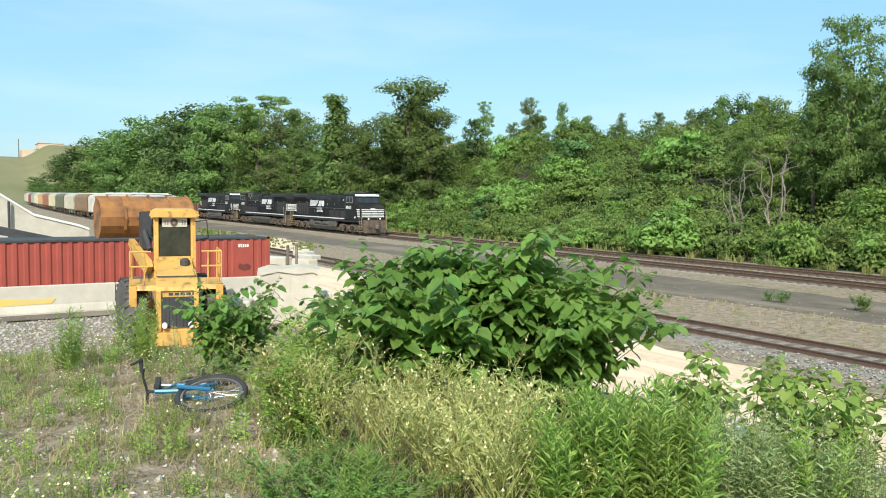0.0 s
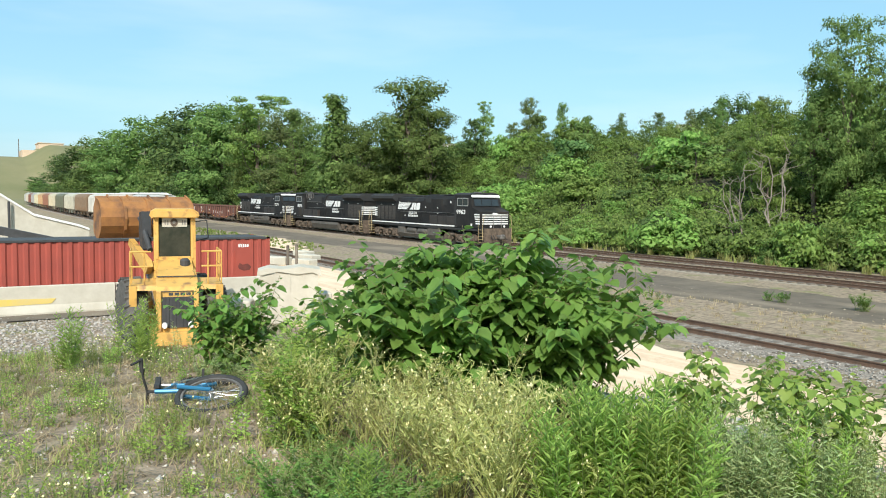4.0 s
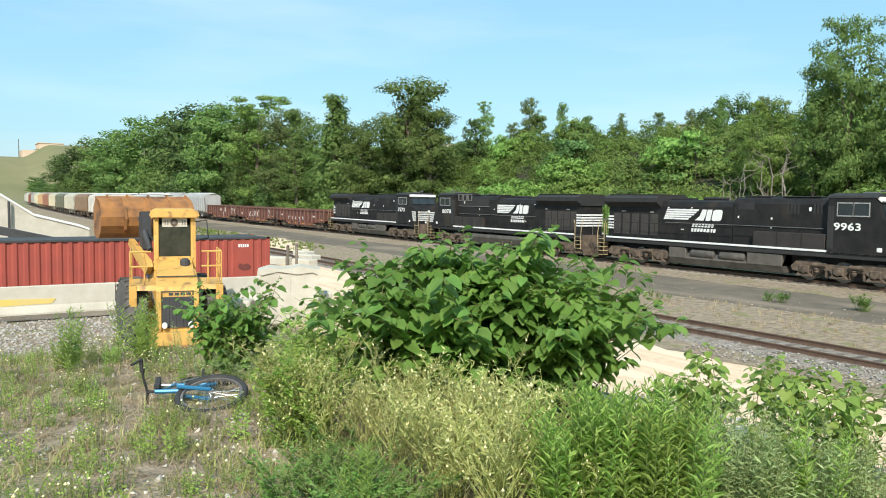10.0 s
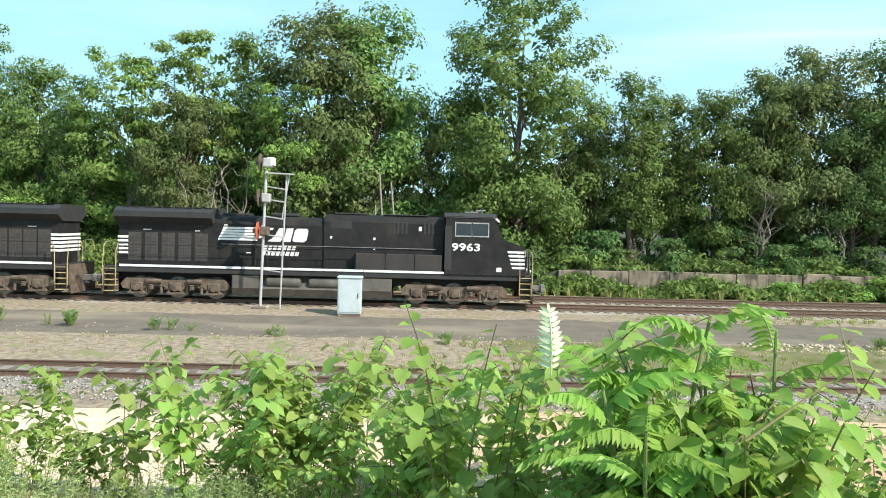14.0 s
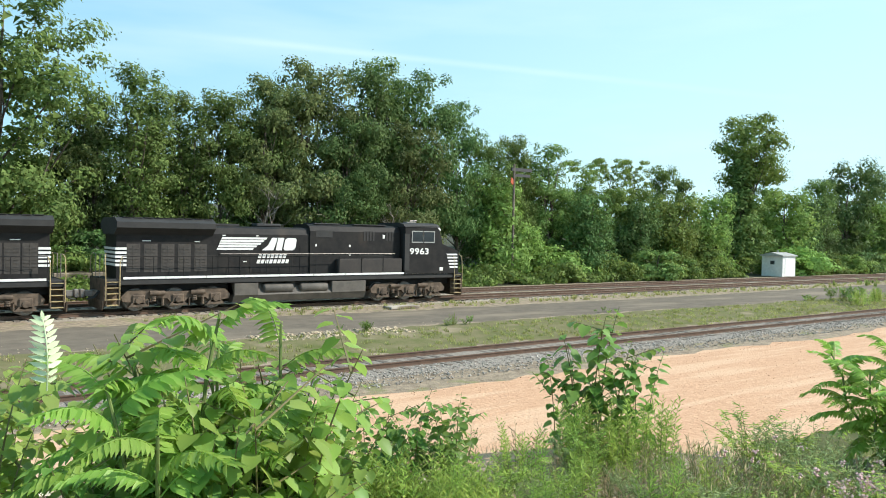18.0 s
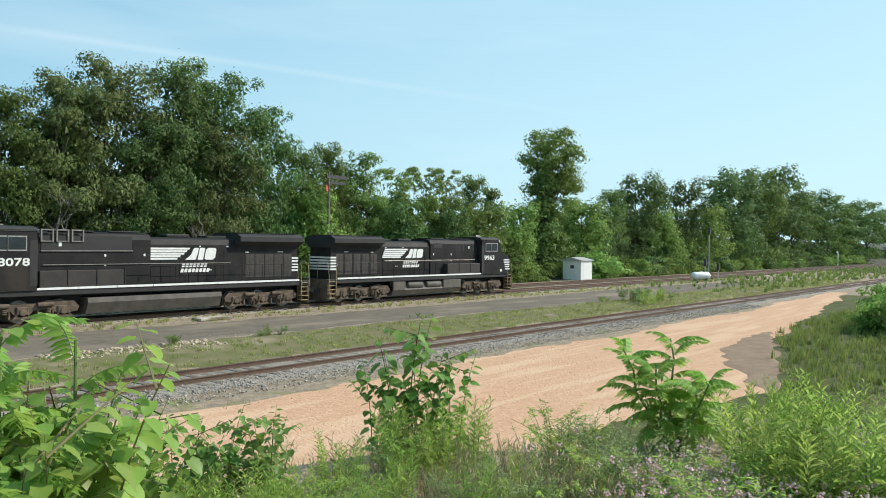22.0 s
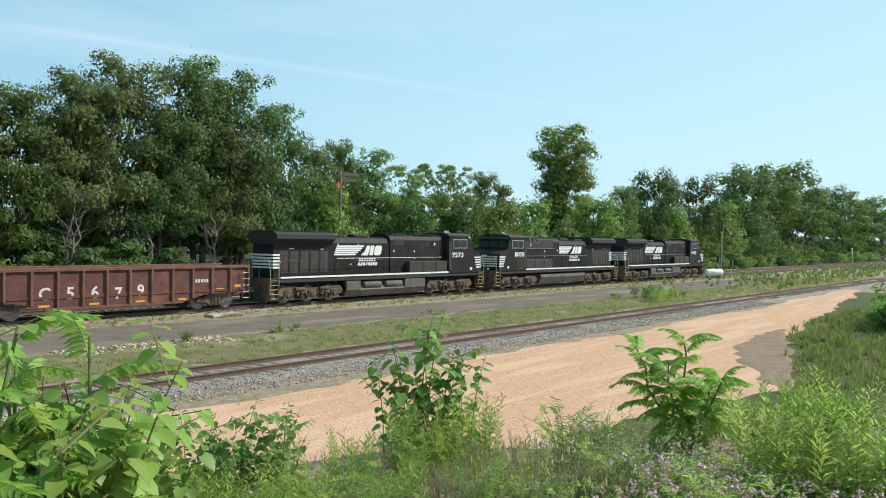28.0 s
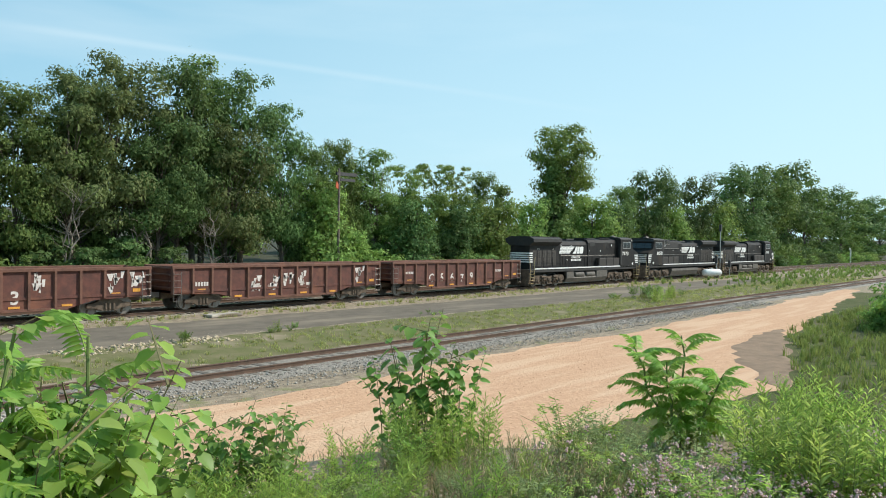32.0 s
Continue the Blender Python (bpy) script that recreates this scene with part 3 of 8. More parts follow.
def loco_truck(loco, xc):
    """Three-axle truck: side frames with pedestals, springs and brake gear."""
    for s in (-1, 1):
        y0, y1 = sorted((s * 1.02, s * 1.22))
        sh = Shape()
        sh.prism([(-2.62, 0.72), (-2.35, 1.00), (-1.2, 1.06), (-0.75, 0.92), (0.75, 0.92), (1.2, 1.06), (2.35, 1.00), (2.62, 0.72), (2.55, 0.50), (2.15, 0.44), (1.55, 0.44), (1.35, 0.60), (0.5, 0.60), (0.35, 0.42), (-0.35, 0.42), (-0.5, 0.60), (-1.35, 0.60), (-1.55, 0.44), (-2.15, 0.44), (-2.55, 0.50)], "y", y0, y1)
        sh.v = [(x + xc, y, z) for x, y, z in sh.v]
        part("side_frame", sh, M_UNDER, loco, "grimy cast truck side frame")
        for ax in (-1.85, 0.0, 1.85):
            b = Shape()
            c = xc + ax
            yo = s * 1.30
            b.box(c - 0.29, c + 0.29, min(s * 1.2, yo), max(s * 1.2, yo), 0.30, 0.80, 0.05)
            b.lathe([(s * 1.28, 0.17), (s * 1.36, 0.15), (s * 1.37, 0.08)], "y", (c, 0, 0.53), 10)
            b.prism([(c - 0.46, 0.24), (c + 0.46, 0.24), (c + 0.30, 0.42), (c - 0.30, 0.42)], "y", min(s * 1.1, yo), max(s * 1.1, yo))
            part("journal_box", b, M_UNDER, loco)
        for ax in (-1.0, 0.95):
            k = Shape()
            k.rod((xc + ax - 0.35, s * 1.28, 0.86), (xc + ax + 0.35, s * 1.28, 0.86), 0.11, 10)
            k.rod((xc + ax, s * 1.22, 0.62), (xc + ax + 0.25, s * 1.26, 0.85), 0.03, 6)
            k.rod((xc + ax + 0.3, s * 1.14, 0.25), (xc + ax + 0.3, s * 1.14, 0.62), 0.07, 8)
            part("brake_cylinder", k, M_UNDER, loco)
            sp = Shape().lathe([(0.46, 0.10), (0.50, 0.13), (0.54, 0.10), (0.58, 0.13), (0.62, 0.10), (0.66, 0.13), (0.70, 0.10)], "z", (xc + ax - 0.15, s * 1.24, 0), 10)
            part("coil_spring", sp, M_UNDER, loco)
            part("brake_shoe", Shape().box(xc + ax - 0.42, xc + ax - 0.34, min(s * 1.08, s * 1.22), max(s * 1.08, s * 1.22), 0.22, 0.66, 0.02), M_UNDER, loco)
    for ax in (-1.85, 0.0, 1.85):
        wheelset(loco, xc + ax, 0.53, 0.53)


def stripes(sh, x0, x1, y, z0, z1, n, skew=0.0, gap=0.42, t=0.004):
    """n slanted bars on a side wall at y."""
    h = (z1 - z0) / n
    for k in range(n):
        a = z0 + k * h
        b = a + h * (1 - gap)
        s0, s1 = skew * (a - z0), skew * (b - z0)
        sh.prism([(x0 + s0, a), (x1 + s0, a), (x1 + s1, b), (x0 + s1, b)], "y", y - t, y + t)


louvre = Shape()
for k in range(7):
    louvre.box(0.06, 0.56, -0.01, 0.01, 1.98 + k * 0.16, 2.04 + k * 0.16)
louvre.box(0.28, 0.34, -0.008, 0.008, 1.95, 3.1)
louvre = louvre.mesh("louvre", M_SCREEN)


def locomotive(number, flip, split_windows):
    """A wide-cab freight locomotive, cab towards +x, on its rails at z 0."""
    o = thing("locomotive", "black diesel freight locomotive with white side stripes", "locomotive", "locomotives of the train")
    f = Shape()
    f.box(-10.35, 10.35, -1.45, 1.45, 1.28, 1.56, 0.02)
    f.box(-9.9, 9.9, -0.55, 0.55, 0.85, 1.28)
    part("underframe", f, M_BLACKROOF, o, "grimy black underframe sill")
    for s in (-1, 1):
        e = Shape()
        x = -9.55
        while x < 9.3:
            e.box(x, min(x + 1.92, 9.55), s * 1.475 - 0.02, s * 1.475 + 0.02, 1.555, 1.66)
            x += 1.95
        part("sill_stripe", e, M_WHITE, o, "white stripe along the walkway edge")
    # long hood: rounded shoulders
    h = Shape()
    prof = [(-1.02, 1.56), (1.02, 1.56), (1.02, 3.72), (0.86, 4.02), (0.55, 4.12), (-0.55, 4.12), (-0.86, 4.02), (-1.02, 3.72)]
    h.prism(prof, "x", -9.75, 0.15)
    part("engine_hood", h, M_BLACK, o)
    h2 = Shape()
    h2.prism([(-1.1, 1.56), (1.1, 1.56), (1.1, 3.95), (0.95, 4.22), (0.6, 4.32), (-0.6, 4.32), (-0.95, 4.22), (-1.1, 3.95)], "x", 0.15, 5.95)
    part("equipment_hood", h2, M_BLACK, o)
    # lower cabinet beside the walkway
    for s in (-1, 1):
        y0, y1 = sorted((s * 1.1, s * 1.46))
        part("side_cabinet", Shape().box(1.7, 5.9, y0, y1, 1.56, 2.45, 0.03), M_CABINET, o, "rust-dusted low equipment cabinet")
    # radiator wings
    w = Shape()
    w.prism([(-1.02, 3.62), (-1.5, 3.95), (-1.5, 4.22), (-1.1, 4.42), (1.1, 4.42), (1.5, 4.22), (1.5, 3.95), (1.02, 3.62)], "x", -9.85, -5.2)
    part("radiator_wing", w, M_BLACKROOF, o, "wide sooty radiator overhang")
    g = Shape()
    for k in range(9):
        g.box(-9.5 + k * 0.48, -9.1 + k * 0.48, -1.2, 1.2, 4.42, 4.45)
    part("roof_grille", g, M_BLACKROOF, o)
    # roof gear
    part("exhaust_stack", Shape().box(-2.6, -1.2, -0.35, 0.35, 4.12, 4.30, 0.05), M_BLACKROOF, o)
    for x0, x1, hw, z0, z1 in ((-4.9, -3.6, 0.5, 4.12, 4.24), (0.6, 2.2, 0.7, 4.32, 4.40), (3.0, 5.2, 0.8, 4.32, 4.38)):
        part("roof_hatch", Shape().box(x0, x1, -hw, hw, z0, z1, 0.02), M_BLACKROOF, o)
    # doors on the hood sides, grab irons, louvres
    for s in (-1, 1):
        for k in range(9):
            x = -4.9 + k * 0.56
            part("hood_door", Shape().box(x, x + 0.5, min(s * 1.02, s * 1.035), max(s * 1.02, s * 1.035), 1.75, 3.3 if k % 3 else 3.45), M_BLACK, o)
        for x0 in ((-9.3, -8.5, -7.7, -6.9, -6.1) if not flip else (-9.3, -8.6, -7.9, -7.2, -6.5)):
            sc = part("radiator_screen", Shape().box(x0, x0 + 0.62, min(s * 1.02, s * 1.03), max(s * 1.02, s * 1.03), 1.85, 3.2), M_SCREEN, o, "dusty black louvred screen")
            part("louvre", louvre, M_SCREEN, sc, at=pose(x0, s * 1.04, 0))
        gr = Shape()
        if split_windows:      # open brake grids behind the cab
            gr.box(1.2, 5.7, min(s * 1.1, s * 1.12), max(s * 1.1, s * 1.12), 3.35, 4.12)
            fr = Shape()
            for x0 in (3.70, 4.42, 5.14):
                fr.box(x0, x0 + 0.07, min(s * 1.1, s * 1.18), max(s * 1.1, s * 1.18), 3.82, 4.42).box(x0 + 0.53, x0 + 0.60, min(s * 1.1, s * 1.18), max(s * 1.1, s * 1.18), 3.82, 4.42)
                fr.box(x0, x0 + 0.60, min(s * 1.1, s * 1.17), max(s * 1.1, s * 1.17), 4.36, 4.42).box(x0, x0 + 0.60, min(s * 1.1, s * 1.17), max(s * 1.1, s * 1.17), 3.82, 3.87)
            fr.box(1.15, 5.72, min(s * 1.1, s * 1.16), max(s * 1.1, s * 1.16), 3.36, 3.41)
            part("grid_frame", fr, M_STEEL, o)
        else:
            for x0 in (3.5, 3.7, 3.9, 4.1, 5.0, 5.2, 5.4):
                part("vent_slot", Shape().box(x0, x0 + 0.1, min(s * 1.1, s * 1.115), max(s * 1.1, s * 1.115), 3.45, 4.0), M_BLACKROOF, o)
            gr.box(0.5, 1.5, min(s * 1.1, s * 1.115), max(s * 1.1, s * 1.115), 3.62, 4.0)
        part("brake_grille", gr, M_BLACKROOF, o)
        gi = Shape()
        gi.rod((-4.8, s * 1.12, 2.72), (5.6, s * 1.16, 2.72), 0.018, 5)
        for x0 in (-4.8, -2.2, 0.4, 3.0, 5.6):
            gi.rod((x0, s * 1.0, 2.72), (x0, s * 1.13, 2.72), 0.015, 4)
        part("grab_rail", gi, M_STEEL, o)
        # small white stencils
        st = Shape()
        for x0, z0, a, b in ((-4.7, 3.62, 0.16, 0.05), (-2.9, 3.62, 0.12, 0.05), (0.45, 3.12, 0.10, 0.12), (2.55, 3.10, 0.10, 0.12), (-3.6, 2.3, 0.2, 0.05), (-6.1, 3.3, 0.25, 0.05), (-8.6, 3.32, 0.4, 0.04), (4.75, 3.6, 0.14, 0.2), (2.55, 2.6, 0.1, 0.08)):
            yy = s * (1.02 if x0 < 0.15 else 1.1) + s * 0.018
            st.box(x0, x0 + a, yy - 0.004, yy + 0.004, z0, z0 + b)
        part("stencil", st, M_WHITE, o, "small white stencil marks", kind="stuff")
    # cab and nose
    c = Shape()
    c.prism([(6.05, 1.56), (9.98, 1.56), (9.98, 2.35), (9.86, 2.95), (8.75, 3.32), (8.55, 4.02), (8.30, 4.36), (6.05, 4.36)], "y", -1.53, 1.53)
    part("cab", c, M_BLACK, o)
    cr = Shape()
    cr.prism([(-1.56, 4.30), (1.56, 4.30), (1.40, 4.46), (0.9, 4.54), (-0.9, 4.54), (-1.40, 4.46)], "x", 5.98, 8.5)
    part("cab_roof", cr, M_BLACKROOF, o)
    # white on engines facing forward: the sunlight on this panel is painted
    vs = Shape().prism([(8.38, 4.31), (8.62, 4.10), (8.67, 4.17), (8.46, 4.40)], "y", -1.45, 1.45)
    part("cab_visor", vs, M_WHITE if not flip else M_BLACKROOF, o, "panel above the windshield, coloured for the sun on it")
    hn = Shape().box(7.0, 7.7, -0.2, 0.2, 4.54, 4.62, 0.02).rod((7.9, 0.3, 4.5), (7.9, 0.3, 4.75), 0.03).rod((7.6, 0.35, 4.66), (8.1, 0.35, 4.70), 0.05, 8)
    part("horn", hn, M_STEEL, o)
    for s in (-1, 1):
        y = s * 1.53
        wf = Shape()
        for a, b in ((6.55, 7.30), (7.36, 8.10)):
            wf.box(a - 0.05, b + 0.05, y - 0.02, y + 0.02, 3.38, 3.44).box(a - 0.05, b + 0.05, y - 0.02, y + 0.02, 4.02, 4.08)
            wf.box(a - 0.05, a, y - 0.02, y + 0.02, 3.44, 4.02).box(b, b + 0.05, y - 0.02, y + 0.02, 3.44, 4.02)
        part("window_frame", wf, M_SILVERTRIM, o, "pale metal cab window frame")
        for a, b in ((6.55, 7.30), (7.36, 8.10)):
            part("window_pane", Shape().box(a, b, y - 0.008, y + 0.008, 3.44, 4.02), M_GLASS, o)
        for i, ch in enumerate(number):
            letters("digit", ch, 0.50, M_WHITE, o, pose(7.06 - s * (i - 1.5) * 0.355, y + s * 0.003, 2.71, 90, 0, 0 if s < 0 else 180) @ Matrix.Diagonal((1.38, 1, 1, 1)), "white painted engine number")
        ns = Shape()
        for k in range(5):
            z0 = 1.88 + k * 0.19
            a = 9.0 + 0.06 * (4 - k)
            ns.prism([(a + 0.1, z0), (9.93 - 0.012 * k, z0), (9.93 - 0.012 * k, z0 + 0.10), (a + 0.05, z0 + 0.10)], "y", y - 0.004, y + s * 0.006)
        part("nose_stripes", ns, M_WHITE, o, "white slanted stripes on the nose")
        part("step_light", Shape().box(8.55, 8.80, y - 0.012, y + 0.012, 1.72, 1.92, 0.008), M_WHITE, o)
        part("cab_door", Shape().box(6.02, 6.36, min(s * 1.3, s * 1.535), max(s * 1.3, s * 1.535), 1.75, 3.9, 0.01), M_BLACKROOF, o)
    fs = Shape()
    for k in range(5):
        fs.box(9.97, 9.992, -1.35, 1.35, 1.88 + k * 0.19, 1.98 + k * 0.19)
    part("front_stripes", fs, M_WHITE, o, "white stripes across the nose front")
    wd = Shape()
    for a, b in ((-1.25, -0.55), (-0.48, 0.48), (0.55, 1.25)):
        wd.add([(8.78, a, 3.42), (8.78, b, 3.42), (8.60, b, 3.98), (8.60, a, 3.98), (8.70, a, 3.40), (8.70, b, 3.40), (8.52, b, 3.96), (8.52, a, 3.96)], [(0, 1, 2, 3), (7, 6, 5, 4), (0, 4, 5, 1), (1, 5, 6, 2), (2, 6, 7, 3), (3, 7, 4, 0)])
    part("windshield", wd, M_GLASS, o, "dark windshield panes")
    for a in (-0.14, 0.14):
        part("headlight", Shape().lathe([(0.0, 0.11), (0.06, 0.12), (0.06, 0.09)], "x", (9.90, a, 2.75), 10), M_WHITE, o)
        part("ditch_light", Shape().lathe([(0.0, 0.09), (0.05, 0.1), (0.05, 0.07)], "x", (10.3, a * 5, 1.72), 10), M_WHITE, o)
    # stripes, emblem and name on both hood sides, reading from the left of whoever looks
    for s in (-1, 1):
        y = s * 1.048
        d = -s
        sp = Shape()
        xc = -2.9 if not flip else -1.6
        at = lambda u: xc + d * u
        for k in range(5):
            z0 = 2.92 + k * 0.135
            u0, u1 = -2.1 + 0.06 * k, 0.55 - 0.16 * (4 - k) * (1 if k > 1 else 1.15)
            sp.prism([(at(u0), z0), (at(u1), z0), (at(u1 + 0.05), z0 + 0.105), (at(u0 + 0.05), z0 + 0.105)], "y", y - 0.004, y + 0.004)
        part("side_stripes", sp, M_WHITE, o, "block of five white horizontal stripes")
        em = Shape()
        lean = lambda u, z: (at(u + 0.22 * (z - 2.9)), z)
        em.prism([lean(0.30, 2.90), lean(0.95, 2.90), lean(1.02, 3.25), lean(1.02, 3.56), lean(0.72, 3.56), lean(0.60, 3.16)], "y", y - 0.004, y + 0.004)
        em.prism([lean(1.08, 2.90), lean(1.42, 2.90), lean(1.42, 3.56), lean(1.08, 3.56)], "y", y - 0.004, y + 0.004)
        em.prism([lean(1.50, 2.98), lean(1.60, 2.90), lean(2.06, 2.90), lean(2.18, 3.02), lean(2.16, 3.46), lean(2.06, 3.56), lean(1.62, 3.56), lean(1.50, 3.46)], "y", y - 0.004, y + 0.004)
        part("emblem", em, M_WHITE, o, "white block-shaped emblem")
        nm = Shape()
        for k in range(7):
            nm.prism([(at(0.1 + k * 0.23), 2.50), (at(0.27 + k * 0.23), 2.50), (at(0.33 + k * 0.23), 2.70), (at(0.16 + k * 0.23), 2.70)], "y", y - 0.004, y + 0.004)
        for k in range(8):
            nm.prism([(at(0.02 + k * 0.23), 2.22), (at(0.19 + k * 0.23), 2.22), (at(0.25 + k * 0.23), 2.42), (at(0.08 + k * 0.23), 2.42)], "y", y - 0.004, y + 0.004)
        part("lettering", nm, M_WHITE, o, "two rows of white lettering bars", kind="stuff")
        rs = Shape()
        for k in range(5):
            rs.box(-9.80, -9.30, y - 0.004, y + 0.004, 2.15 + k * 0.19, 2.26 + k * 0.19)
        part("rear_stripes", rs, M_WHITE, o, "white stripes at the rear corner")
    rs = Shape()
    for k in range(5):
        rs.box(-9.775, -9.755, -1.0, 1.0, 2.15 + k * 0.19, 2.26 + k * 0.19)
    part("end_stripes", rs, M_WHITE, o, "white stripes across the hood end")
    # fuel tank, air reservoirs
    tk = Shape()
    if flip:
        tk.prism([(-1.4, 1.1), (-1.45, 0.85), (-1.2, 0.3), (1.2, 0.3), (1.45, 0.85), (1.4, 1.1)], "x", -4.0, 3.6)
    else:
        tk.prism([(-1.4, 0.62), (-1.2, 0.26), (1.2, 0.26), (1.4, 0.62), (0.95, 1.25), (-0.95, 1.25)], "x", -4.2, 3.5)
        tk.box(-4.2, -2.9, -1.42, 1.42, 0.6, 1.24, 0.03).box(1.35, 3.5, -1.42, 1.42, 0.6, 1.24, 0.03)
    part("fuel_tank", tk, M_TANKG, o, "dusty black fuel tank")
    if not flip:
        for s in (-1, 1):
            for a in (-2.6, -0.55):
                rv = Shape().lathe([(a, 0.1), (a + 0.05, 0.24), (a + 0.12, 0.27), (a + 1.6, 0.27), (a + 1.67, 0.24), (a + 1.72, 0.1)], "x", (0, s * 1.18, 0.93), 14)
                part("air_reservoir", rv, M_TANKG, o, "cylindrical air reservoir", smooth=True)
    loco_truck(o, 6.55)
    loco_truck(o, -6.95)
    # ends: pilots, steps, handrails, couplers
    for e in (-1, 1):
        pl = Shape().box(e * 10.3 - 0.06, e * 10.3 + 0.06, -1.4, 1.4, 0.55, 1.56)
        pl.prism([(-1.3, 0.15), (1.3, 0.15), (1.45, 0.6), (-1.45, 0.6)], "x", e * 10.3 - 0.03 + e * 0.1, e * 10.3 + 0.03 + e * 0.1)
        part("pilot", pl, M_UNDER, o, "grimy snow plough pilot")
        cp = Shape().box(min(e * 10.3, e * 11.0), max(e * 10.3, e * 11.0), -0.12, 0.12, 0.72, 1.0, 0.02).box(min(e * 10.9, e * 11.14), max(e * 10.9, e * 11.14), -0.22, 0.2, 0.66, 1.06, 0.05)
        part("coupler", cp, M_STEEL, o)
        for a in (-0.7, -0.45, 0.45, 0.7):
            hs = Shape().tube([(e * 10.36, a, 1.0), (e * 10.6, a, 0.7), (e * 10.9, a * 0.9, 0.62)], 0.03, 5)
            part("air_hose", hs, M_BLACKROOF, o)
        for s in (-1, 1):
            x0, x1 = sorted((e * 9.72, e * 10.28))
            for k in range(5):
                part("step_tread", Shape().box(x0, x1, min(s * 1.08, s * 1.5), max(s * 1.08, s * 1.5), 0.34 + k * 0.27, 0.37 + k * 0.27), M_YELLOWSTEP, o, "faded yellow boarding step")
            for x in (x0, x1):
                part("step_stringer", Shape().box(x - 0.02, x + 0.02, s * 1.5 - 0.02, s * 1.5 + 0.02, 0.32, 1.56), M_UNDER, o)
            part("step_back", Shape().box(x0, x1, s * 1.08 - 0.015, s * 1.08 + 0.015, 0.32, 1.5), M_UNDER, o)
            hr = Shape()
            hr.tube([(e * 10.3, s * 1.5, 0.6), (e * 10.32, s * 1.52, 1.8), (e * 10.32, s * 1.40, 2.55), (e * 10.25, s * 1.2, 2.72)], 0.022, 6)
            hr.tube([(e * 9.7, s * 1.51, 0.6), (e * 9.7, s * 1.52, 2.3), (e * 9.6, s * 1.52, 2.62)], 0.022, 6)
            part("stair_handrail", hr, M_YELLOWSTEP, o, "pale worn stair handrail")
        for s in (-1, 1):
            part("end_handrail", Shape().tube([(e * 10.32, s * 1.2, 2.7), (e * 10.32, s * 0.4, 2.7), (e * 10.32, s * 0.4, 1.6)], 0.02, 5), M_STEEL, o)
    for s in (-1, 1):
        hd = Shape()
        xs = [-9.6 + 1.42 * k for k in range(11)] if s else []
        for x in xs:
            hd.rod((x, s * 1.47, 1.56), (x, s * 1.47, 2.62), 0.018, 5)
        hd.tube([(xs[0], s * 1.47, 2.62), (xs[-1], s * 1.47, 2.62)], 0.018, 5)
        part("walkway_handrail", hd, M_BLACK, o)
    return o


def truck2(car, xc, r=0.46):
    """Two-axle freight truck."""
    for s in (-1, 1):
        y0, y1 = sorted((s * 0.98, s * 1.14))
        sh = Shape().prism([(xc - 1.15, 0.42), (xc - 1.12, 0.60), (xc - 0.75, 0.66), (xc - 0.4, 0.84), (xc + 0.4, 0.84), (xc + 0.75, 0.66), (xc + 1.12, 0.60), (xc + 1.15, 0.42), (xc + 0.62, 0.38), (xc + 0.35, 0.24), (xc - 0.35, 0.24), (xc - 0.62, 0.38)], "y", y0, y1)
        for k in range(3):
            sh.rod((xc - 0.2 + 0.2 * k, s * 1.13, 0.32), (xc - 0.2 + 0.2 * k, s * 1.13, 0.62), 0.08, 8)
        part("side_frame", sh, M_UNDER, car, "rusty cast truck side frame")
    part("bolster", Shape().box(xc - 0.18, xc + 0.18, -1.05, 1.05, 0.55, 0.8), M_UNDER, car)
    for a in (-0.89, 0.89):
        wheelset(car, xc + a, r, r)


def couplers(car, half):
    for e in (-1, 1):
        cp = Shape().box(min(e * (half - 0.75), e * (half - 0.1)), max(e * (half - 0.75), e * (half - 0.1)), -0.1, 0.1, 0.7, 0.98).box(min(e * (half - 0.2), e * (half + 0.03)), max(e * (half - 0.2), e * (half + 0.03)), -0.2, 0.18, 0.66, 1.02, 0.05)
        part("coupler", cp, M_STEEL, car)


